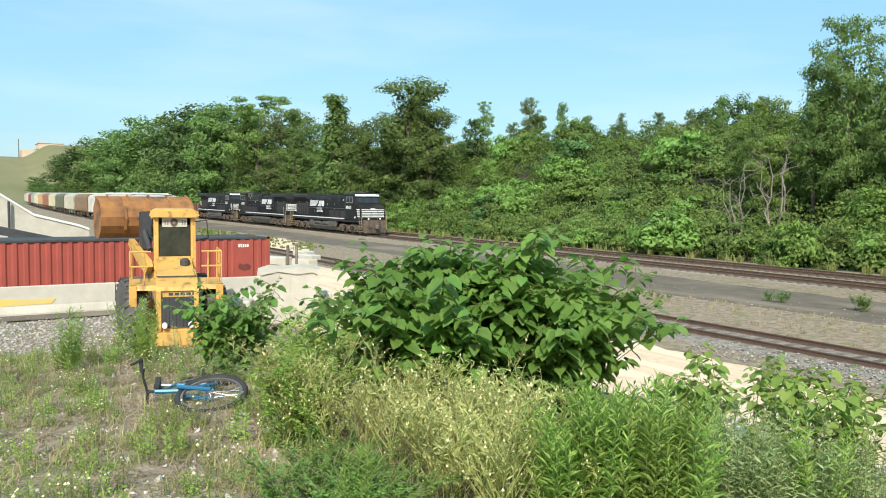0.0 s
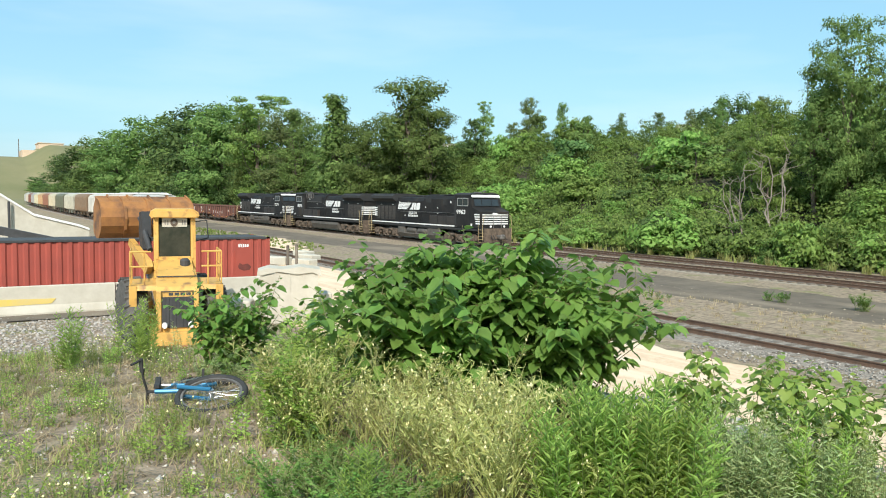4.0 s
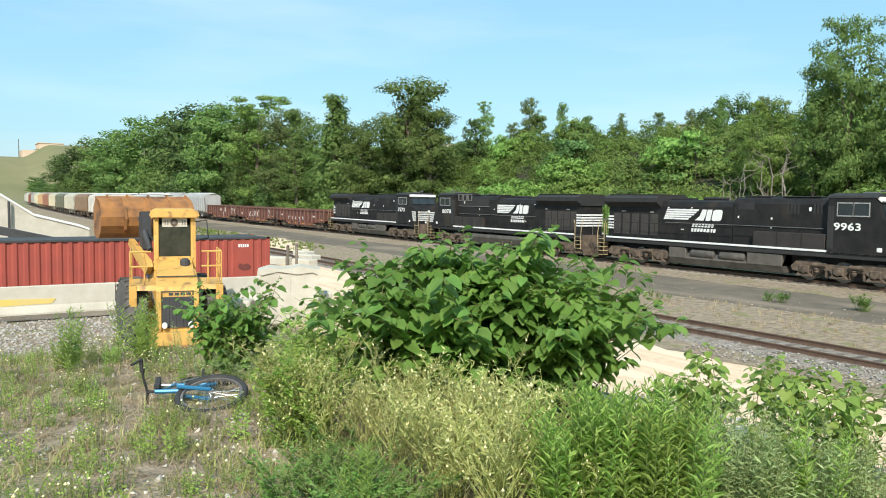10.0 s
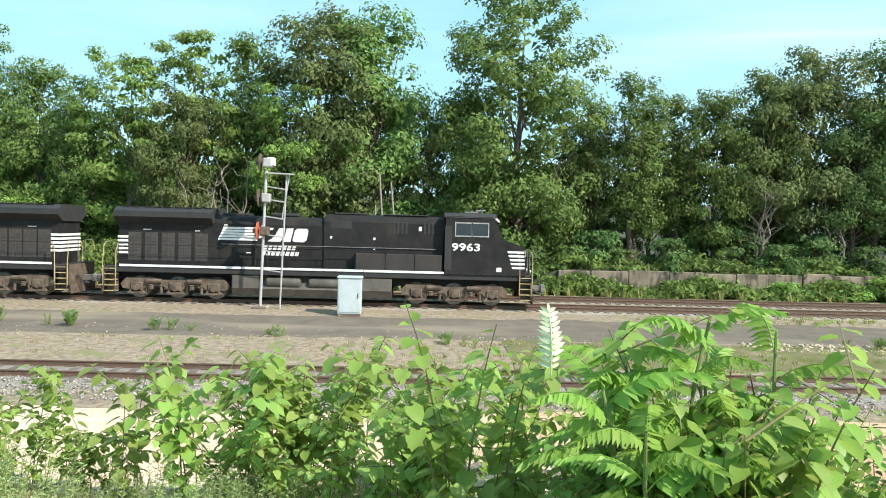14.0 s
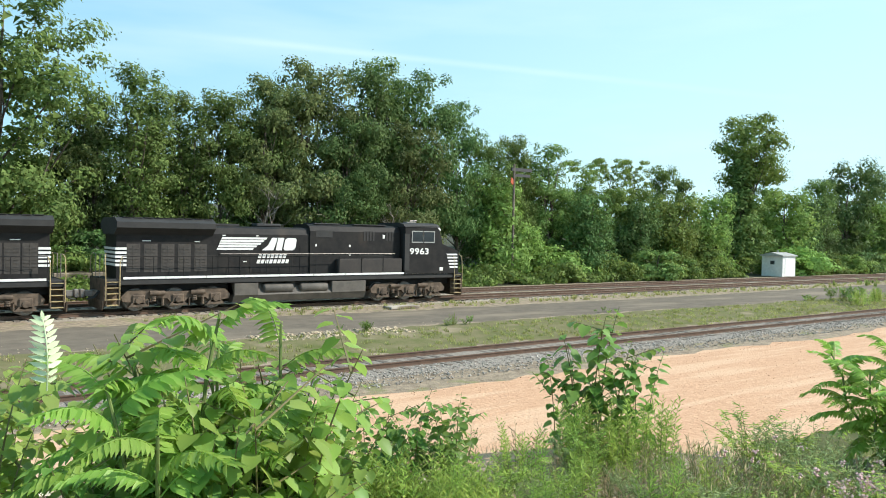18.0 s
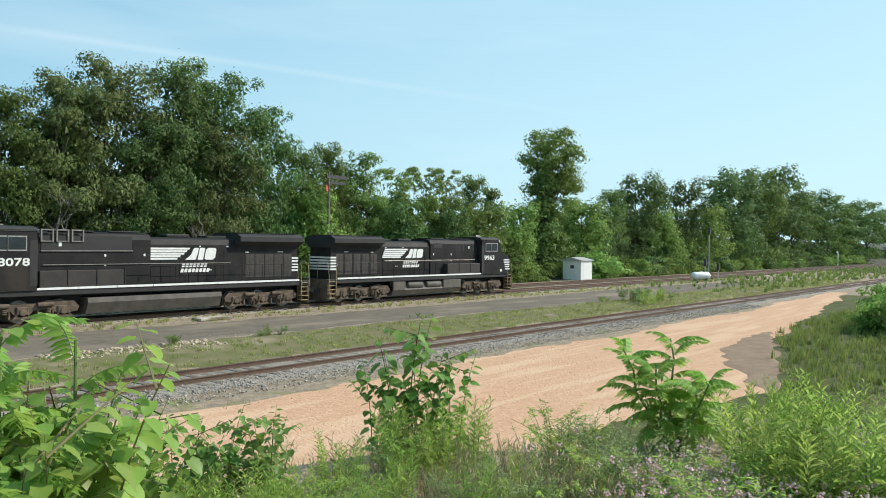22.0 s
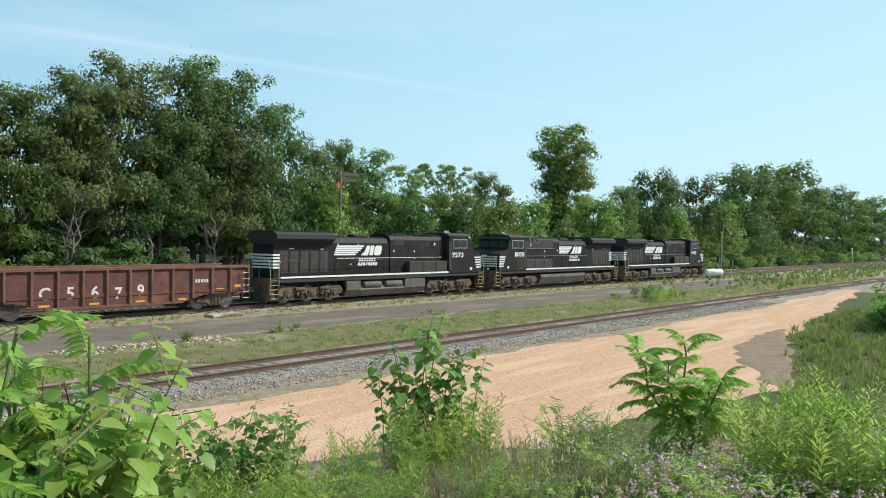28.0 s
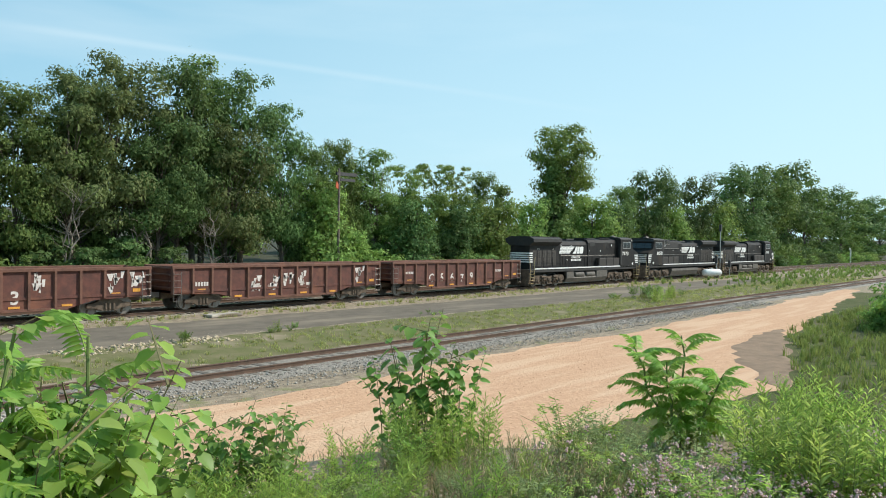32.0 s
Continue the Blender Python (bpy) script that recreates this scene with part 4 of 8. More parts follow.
def gondola(marks):
    """Ribbed open-top gondola, 16.7 m over couplers."""
    o = thing("gondola_car", "rusty brown open gondola car with ribbed sides", "freight car", "gondola cars of the train")
    L2, W, TOP = 7.75, 1.47, 2.28
    fl = Shape().box(-L2, L2, -1.4, 1.4, 0.98, 1.10)
    part("floor", fl, M_GONDOLA, o)
    part("centre_sill", Shape().box(-L2, L2, -0.3, 0.3, 0.62, 0.98), M_UNDER, o)
    for s in (-1, 1):
        y0, y1 = sorted((s * (W - 0.14), s * (W - 0.11)))
        sw = Shape().prism([(-L2, TOP), (L2, TOP), (L2, 0.92), (L2 - 2.9, 0.82), (L2 - 4.2, 0.48), (-L2 + 4.2, 0.48), (-L2 + 2.9, 0.82), (-L2, 0.92)], "y", y0, y1)
        part("side_sheet", sw, M_GONDOLA, o)
        tc = Shape().box(-L2 - 0.03, L2 + 0.03, min(s * (W - 0.16), s * W), max(s * (W - 0.16), s * W), TOP - 0.02, TOP + 0.15, 0.02)
        part("top_chord", tc, M_GONDOLATOP, o, "rusted top edge beam")
        bs = Shape().box(-L2 + 4.2, L2 - 4.2, min(s * (W - 0.12), s * (W - 0.02)), max(s * (W - 0.12), s * (W - 0.02)), 0.44, 0.56)
        part("side_sill", bs, M_GONDOLATOP, o)
        n = 13
        for k in range(n + 1):
            x = -L2 + 0.06 + k * (2 * L2 - 0.12) / n
            lo = 0.52 if abs(x) < L2 - 4.2 else (0.90 if abs(x) > L2 - 2.9 else 0.52 + (abs(x) - (L2 - 4.2)) / 1.3 * 0.34)
            rb = Shape().prism([(x - 0.09, s * (W - 0.115)), (x - 0.055, s * W), (x + 0.055, s * W), (x + 0.09, s * (W - 0.115))], "z", lo, TOP)
            part("rib", rb, M_GONDOLATOP, o)
    for e in (-1, 1):
        part("end_sheet", Shape().box(min(e * L2, e * (L2 - 0.08)), max(e * L2, e * (L2 - 0.08)), -1.33, 1.33, 0.95, TOP + 0.12, 0.02), M_GONDOLA, o)
        for z in (1.2, 1.55, 1.9, 2.25):
            part("end_beam", Shape().box(min(e * L2, e * (L2 + 0.1)), max(e * L2, e * (L2 + 0.1)), -1.3, 1.3, z, z + 0.1, 0.02), M_GONDOLATOP, o)
        for s in (-1, 1):
            ld = Shape()
            for k in range(5):
                ld.rod((e * (L2 - 0.5), s * 1.5, 0.55 + 0.36 * k), (e * (L2 - 0.05), s * 1.5, 0.55 + 0.36 * k), 0.015, 5)
            ld.rod((e * (L2 - 0.5), s * 1.5, 0.5), (e * (L2 - 0.5), s * 1.5, 2.1), 0.015, 5).rod((e * (L2 - 0.05), s * 1.5, 0.5), (e * (L2 - 0.05), s * 1.5, 2.1), 0.015, 5)
            part("corner_ladder", ld, M_STEEL, o)
    w = (2 * L2 - 0.12) / 13
    mid = lambda k: -L2 + 0.06 + (k + 0.5) * w
    for k in (1, 3, 5, 7, 9, 11):
        zz = 0.60 if 3 <= k <= 9 else 1.05
        part("reflector", Shape().box(mid(k) - 0.28, mid(k) + 0.22, -W + 0.095, -W + 0.112, zz, zz + 0.10), M_ORANGETAG, o, "orange reflective tag")
    part("reflector", Shape().box(mid(12) - 0.3, mid(12) + 0.1, -W + 0.095, -W + 0.112, 1.15, 1.32), M_ORANGETAG, o, "orange reflective tag")
    for k, (txt, size, z) in marks.items():
        if txt == "#":
            b = Shape()
            r = random.Random(k)
            for j in range(5):
                b.box(mid(k) - 0.42 + j * 0.17, mid(k) - 0.31 + j * 0.17, -W + 0.095, -W + 0.112, z, z + size)
            part("lettering_bars", b, M_CHALK, o, "row of faded white lettering bars")
        elif txt == "%":
            b = Shape()
            r = random.Random(k)
            for j in range(8):
                x, zz = mid(k) + r.uniform(-0.35, 0.3), z + r.uniform(0, 0.8)
                b.prism([(x - 0.05, zz), (x + 0.05, zz), (x + r.uniform(-0.1, 0.3), zz + 0.35), (x + r.uniform(-0.2, 0.05), zz + 0.33)], "y", -W + 0.095, -W + 0.112)
            part("chalk_scrawl", b, M_CHALK, o, "pale scrawled paint marks")
        else:
            letters("marking", txt, size, M_CHALK, o, pose(mid(k), -W + 0.105, z, 90), "large pale stencilled character")
    ld = Shape()
    r = random.Random(len(marks))
    for k in range(60):
        x, y = r.uniform(-7.4, 7.4), r.uniform(-1.2, 1.2)
        ld.box(x - 0.5, x + 0.5, y - 0.12, y + 0.12, 1.1, 1.3 + r.uniform(0, 0.7))
    part("scrap_load", ld, M_GONDOLATOP, o, "low rusty scrap load", kind="stuff")
    truck2(o, -5.7)
    truck2(o, 5.7)
    couplers(o, 8.35)
    return o


def hopper(c1, c2, label, group, wheels=True):
    """Covered hopper with bulging ribbed sides, roof walk and discharge bays, 18 m."""
    o = thing("covered_hopper", label, "freight car", group)
    m = mat("hopper_paint", c1, c2, 0.7, scale=0.8, bump=0.15, stain=tuple(v * 0.55 for v in c1), stain_scale=0.5, stain_at=0.58)
    b = Shape().prism([(-1.0, 0.95), (-1.45, 1.35), (-1.5, 3.6), (-1.35, 4.0), (-0.6, 4.28), (0.6, 4.28), (1.35, 4.0), (1.5, 3.6), (1.45, 1.35), (1.0, 0.95)], "x", -7.6, 7.6)
    part("body", b, m, o)
    for s in (-1, 1):
        for k in range(12):
            x = -7.5 + k * 15.0 / 11
            part("rib", Shape().box(x - 0.06, x + 0.06, min(s * 1.45, s * 1.56), max(s * 1.45, s * 1.56), 1.2, 3.75), m, o)
    part("underframe", Shape().box(-8.6, 8.6, -0.35, 0.35, 0.7, 1.05).box(-8.6, -7.6, -1.4, 1.4, 1.0, 1.15).box(7.6, 8.6, -1.4, 1.4, 1.0, 1.15), M_UNDER, o)
    for x in (-4.2, 0, 4.2):
        part("discharge_bay", Shape().prism([(x - 1.8, 1.2), (x + 1.8, 1.2), (x + 0.5, 0.35), (x - 0.5, 0.35)], "y", -0.9, 0.9), m, o)
    part("roof_walk", Shape().box(-7.8, 7.8, -0.5, 0.5, 4.33, 4.38).box(-7.0, 7.0, -0.32, 0.32, 4.28, 4.46, 0.04), M_WHITE, o, "pale roof hatches and walkway")
    for e in (-1, 1):
        es = Shape()
        es.add([(e * 7.6, -1.45, 3.6), (e * 7.6, 1.45, 3.6), (e * 6.4, 1.3, 1.2), (e * 6.4, -1.3, 1.2), (e * 7.55, -1.45, 3.6), (e * 7.55, 1.45, 3.6), (e * 6.3, 1.3, 1.2), (e * 6.3, -1.3, 1.2)], [(0, 1, 2, 3), (7, 6, 5, 4), (0, 3, 7, 4), (1, 5, 6, 2)])
        for s in (-1, 1):
            es.rod((e * 8.5, s * 1.4, 1.1), (e * 7.6, s * 1.4, 3.7), 0.04, 5).rod((e * 8.5, s * 1.4, 0.6), (e * 8.5, s * 1.4, 1.6), 0.03, 5)
        part("end_frame", es, M_UNDER, o)
    if wheels:
        truck2(o, -6.6)
        truck2(o, 6.6)
    couplers(o, 9.0)
    return o


TRAIN = []       # (thing, offset behind the leading coupler, turned round)
CAR = 22.3
TRAIN.append((locomotive("9963", False, False), CAR * 0.5, False))
TRAIN.append((locomotive("8078", True, True), CAR * 1.5, True))
TRAIN.append((locomotive("7573", False, False), CAR * 2.5, False))
TRAIN.append((gondola({1: ("#", 0.16, 1.55), 3: ("C", 0.80, 0.95), 4: ("5", 0.80, 0.95), 5: ("6", 0.80, 0.95), 6: ("7", 0.80, 0.85), 7: ("9", 0.80, 0.95), 10: ("#", 0.18, 1.5)}), CAR * 3 + 8.35, False))
TRAIN.append((gondola({1: ("#", 0.22, 1.3), 4: ("%", 0.2, 0.8), 5: ("%", 0.2, 0.8), 6: ("%", 0.2, 0.9), 7: ("%", 0.2, 0.9), 11: ("%", 0.2, 1.1)}), CAR * 3 + 16.7 + 8.35, False))
TRAIN.append((gondola({7: ("3", 0.85, 0.80), 6: ("#", 0.3, 1.6), 8: ("%", 0.2, 1.2), 11: ("%", 0.2, 1.1), 12: ("%", 0.2, 1.1)}), CAR * 3 + 33.4 + 8.35, False))
BEHIND = CAR * 3 + 50.1
for k in range(3):
    TRAIN.append((hopper((0.42, 0.42, 0.41), (0.33, 0.32, 0.30), "grey covered hopper car with dark end frames", "hopper cars of the train", wheels=False), BEHIND + 9.0 + 18.0 * k, False))


def motions():
    """Keys the train along the main track and turns its wheels."""
    times = [0.5 * k for k in range(65)]
    for ob, back, flip in TRAIN:
        walk(ob, [(t, pose(train_x(t) - back, MAIN_Y, RAIL, 0, 0, 180 if flip else 0)) for t in times])
    fine = [0.1 * k for k in range(321)]
    flipped = {ob for ob, back, flip in TRAIN if flip}
    for w, r, x, z in WHEELS:
        d = -1 if w.parent in flipped else 1
        walk(w, [(t, Matrix.Translation((x, 0, z)) @ Matrix.Rotation(d * (train_x(t) - train_x(0)) / r, 4, "Y")) for t in fine])


# ---- trees ----
def leaf_cloud(rng, centres, radii, per, size, droop=0.0, flat=0.75):
    """Sprays of leaves as small pointed faces, dense at the heart of each lump and thinning outwards."""
    n = len(centres)
    counts = np.maximum(6, (per * (radii / radii.mean()) ** 2).astype(int))
    idx = np.repeat(np.arange(n), counts)
    m = len(idx)
    # every lump is drawn out along its own twig
    twig = rng.normal(size=(n, 3)) * np.array([1, 1, 0.5])
    twig /= np.linalg.norm(twig, axis=1)[:, None]
    # leaves sit on the outside of every lump, a few stray beyond it
    d = rng.normal(size=(m, 3))
    d /= np.linalg.norm(d, axis=1)[:, None]
    d = d * np.array([1, 1, flat]) + np.array([0, 0, 0.10])
    far = 0.42 + 0.58 * np.sqrt(rng.random(m))
    far = np.where(rng.random(m) < 0.16, far * 1.4, far)
    p = centres[idx] + (d * far[:, None] + twig[idx] * (np.clip(rng.normal(size=m), -1.3, 1.3) * 0.30)[:, None]) * radii[idx][:, None]
    p[:, 2] -= droop * rng.random(m)
    out = p - centres.mean(0)
    out /= np.linalg.norm(out, axis=1)[:, None] + 1e-6
    nrm = d * 1.0 + out * 0.45 + rng.normal(size=(m, 3)) * 0.33 + np.array([0, 0, 0.30])
    nrm /= np.linalg.norm(nrm, axis=1)[:, None]
    a = np.cross(nrm, rng.normal(size=(m, 3)))
    a /= np.linalg.norm(a, axis=1)[:, None]
    b = np.cross(nrm, a)
    s = size * (0.6 + 0.8 * rng.random(m))[:, None]
    v = np.stack([p - a * s, p + a * s * 0.5 + b * s * 0.62, p + a * s * 0.7 - b * s * 0.45], 1)
    return v.reshape(-1, 3), np.arange(3 * m).reshape(m, 3)


def limb(sh, p, q, r0, r1, rng, bend=0.12, n=5, seg=3):
    """A tapering, slightly crooked limb."""
    p, q = Vector(p), Vector(q)
    pts = [p]
    L = (q - p).length
    for k in range(1, seg):
        t = k / seg
        pts.append(p.lerp(q, t) + Vector(rng.normal(size=3)) * L * bend * 0.35)
    pts.append(q)
    for k in range(seg):
        sh.rod(pts[k], pts[k + 1], r0 + (r1 - r0) * k / seg, n, r0 + (r1 - r0) * (k + 1) / seg, cap=False)
    return pts


def tree_kind(name, seed, h, spread, base, lumps, per, leaf, leaves, label, category="tree", bark=None, lump_r=(0.9, 1.7), droop=0.0, shape="oval", trunks=1, flat=0.8):
    """One tree, h metres high: trunk, limbs and a crown of lumps of leaves. Returns its empty."""
    rng = np.random.default_rng(seed)
    o = thing(name, label, category, "trees behind the tracks")
    c, rad, tips = [], [], []
    for k in range(lumps):
        t = rng.random()
        z = base + (h - base) * t
        if shape == "oval":
            w = spread * math.sqrt(1.0 - ((t - 0.42) / 0.62) ** 2)
        elif shape == "cone":
            w = spread * (1.08 - t) ** 0.75
        elif shape == "vase":
            w = spread * (0.35 + 0.65 * math.sin(math.pi * (0.1 + 0.75 * t)))
        else:
            w = spread * (0.95 - 0.35 * t)
        ang, d = rng.random() * 2 * math.pi, w * rng.random() ** 0.42
        r = rng.uniform(*lump_r) * (1.0 - 0.35 * t)
        c.append((d * math.cos(ang), d * math.sin(ang), min(z, h - r * 0.75)))
        rad.append(r)
    c, rad = np.array(c), np.array(rad)
    v, f = leaf_cloud(rng, c, rad, per, leaf, droop, flat)
    # larger, darker-lying leaves deep in the crown close it against the sky
    inner = c * np.array([0.55, 0.55, 0.93]) + np.array([0, 0, 0.02 * h])
    v2, f2 = leaf_cloud(rng, inner, rad * 0.7, max(8, per * 0.10), leaf * 2.0, droop, 0.8)
    v, f = np.concatenate([v, v2]), np.concatenate([f, f2 + len(v)])
    crown = arrays("crown", v, f, leaves)
    sh = Shape()
    for k in range(trunks):
        off = rng.normal(size=2) * (0.5 if trunks > 1 else 0)
        top = Vector((rng.normal() * 0.4 + off[0] * 2, rng.normal() * 0.4 + off[1] * 2, h * 0.82))
        pts = limb(sh, (off[0], off[1], -0.4), top, 0.016 * h + 0.05, 0.03, rng, 0.04, 6, 6)
        for j in rng.choice(len(c), min(len(c), 16 // trunks + 4), replace=False):
            q = Vector(c[j])
            t = max(0.18, min(0.85, (q.z / h) * 0.62))
            s = pts[int(t * 6)].lerp(pts[min(6, int(t * 6) + 1)], t * 6 - int(t * 6))
            limb(sh, s, q, 0.006 * h * (1.2 - t), 0.015, rng, 0.16, 3, 2)
    part("trunk", sh, bark or M_BARK, o, smooth=True)
    part("crown", crown, leaves, o)
    o["tall"] = h
    return o


def put(kind, x, y, top, wide=1.0, turn=0.0, sink=0.0, label=""):
    """A copy of a tree with its top at that height and its foot on the ground."""
    z = ground_at(x, y) - sink
    s = (top - z) / kind["tall"]
    ob = copy_thing(kind, Matrix.Translation((x, y, z)) @ Matrix.Rotation(turn, 4, "Z") @ Matrix.Diagonal((s * wide, s * wide, s, 1)))
    del ob["tall"]
    if label:
        tagged(ob, label)
    return ob


def drop_kind(o):
    for c in list(o.children_recursive) + [o]:
        bpy.data.objects.remove(c)


KINDS = {
    "broad": tree_kind("deciduous_tree", 11, 17, 4.7, 4.2, 95, 140, 0.165, LEAF_DARK, "tall broad-crowned deciduous tree with dark green leaves", lump_r=(0.9, 1.8), flat=0.6),
    "broad2": tree_kind("deciduous_tree", 12, 16, 4.3, 1.8, 95, 140, 0.165, LEAF_MID, "leafy round-crowned tree in full summer green", lump_r=(0.9, 1.7), flat=0.62),
    "tall": tree_kind("deciduous_tree", 13, 18, 3.2, 2.4, 85, 135, 0.160, LEAF_MID, "slender tall tree with a narrow green crown", shape="vase", trunks=2, lump_r=(0.8, 1.6), flat=0.7),
    "olive": tree_kind("deciduous_tree", 14, 16, 4.3, 4.0, 90, 140, 0.160, LEAF_OLIVE, "olive green tree with hanging seed clusters", lump_r=(0.8, 1.6), flat=0.6),
    "open": tree_kind("deciduous_tree", 15, 17, 4.8, 3.2, 80, 135, 0.162, LEAF_LIGHT, "open airy tree with light green leaf sprays and visible limbs", lump_r=(0.8, 1.5), shape="vase", flat=0.42),
    "round": tree_kind("deciduous_tree", 24, 19.4, 4.0, 10.4, 75, 120, 0.19, LEAF_LIGHT, "tall round-headed tree standing above the row", lump_r=(0.8, 1.5), flat=0.75),
    "heaven": tree_kind("tree_of_heaven", 25, 20, 5.6, 2.2, 130, 175, 0.160, LEAF_MID, "large spreading tree of heaven with light drooping sprays", lump_r=(0.8, 1.7), shape="vase", flat=0.5, droop=0.4),
    "cone": tree_kind("poplar_tree", 16, 15, 2.9, 0.8, 75, 95, 0.24, LEAF_MID, "pointed narrow tree leafy to the ground", shape="cone", lump_r=(0.8, 1.4)),
    "vine": tree_kind("vine_draped_tree", 17, 9, 3.2, 0.3, 50, 100, 0.175, LEAF_DARK, "tree draped to the ground in dark vines", shape="drape", droop=0.9, lump_r=(0.8, 1.5)),
    "vine2": tree_kind("vine_draped_tree", 18, 8, 3.5, 0.3, 50, 100, 0.175, LEAF_LIGHT, "low tree smothered in light green vines", shape="drape", droop=0.8, lump_r=(0.8, 1.5)),
    "shrub": tree_kind("shrub", 19, 3.2, 2.0, 0.2, 26, 62, 0.140, LEAF_MID, "dense green shrub on the slope", "shrub", lump_r=(0.55, 0.95), shape="drape", flat=0.42),
    "shrub2": tree_kind("shrub", 20, 2.6, 2.1, 0.2, 26, 62, 0.140, LEAF_THICKET, "bright green leafy thicket on the slope", "shrub", lump_r=(0.55, 0.95), shape="drape", flat=0.42),
    "shrub3": tree_kind("shrub", 21, 3.0, 2.0, 0.2, 26, 62, 0.140, LEAF_DARK, "dark leafy shrub at the foot of the trees", "shrub", lump_r=(0.55, 0.95), shape="drape", flat=0.42),
    "far": tree_kind("deciduous_tree", 22, 17, 5.0, 0.6, 70, 105, 0.26, LEAF_DARK, "distant dark green tree leafy to the ground", lump_r=(1.1, 2.0), flat=0.7),
    "back": tree_kind("deciduous_tree", 26, 17, 5.0, 0.6, 60, 36, 0.42, LEAF_DARK, "dark leafy tree deep behind the row", lump_r=(1.1, 2.0), flat=0.7),
    "back2": tree_kind("deciduous_tree", 27, 16, 4.8, 0.5, 60, 36, 0.42, LEAF_MID, "leafy green tree deep behind the row", lump_r=(1.1, 2.0), flat=0.7),
    "far2": tree_kind("deciduous_tree", 23, 16, 4.8, 0.5, 70, 105, 0.26, LEAF_MID, "distant leafy tree in full summer green", lump_r=(1.1, 2.0), flat=0.7),
}

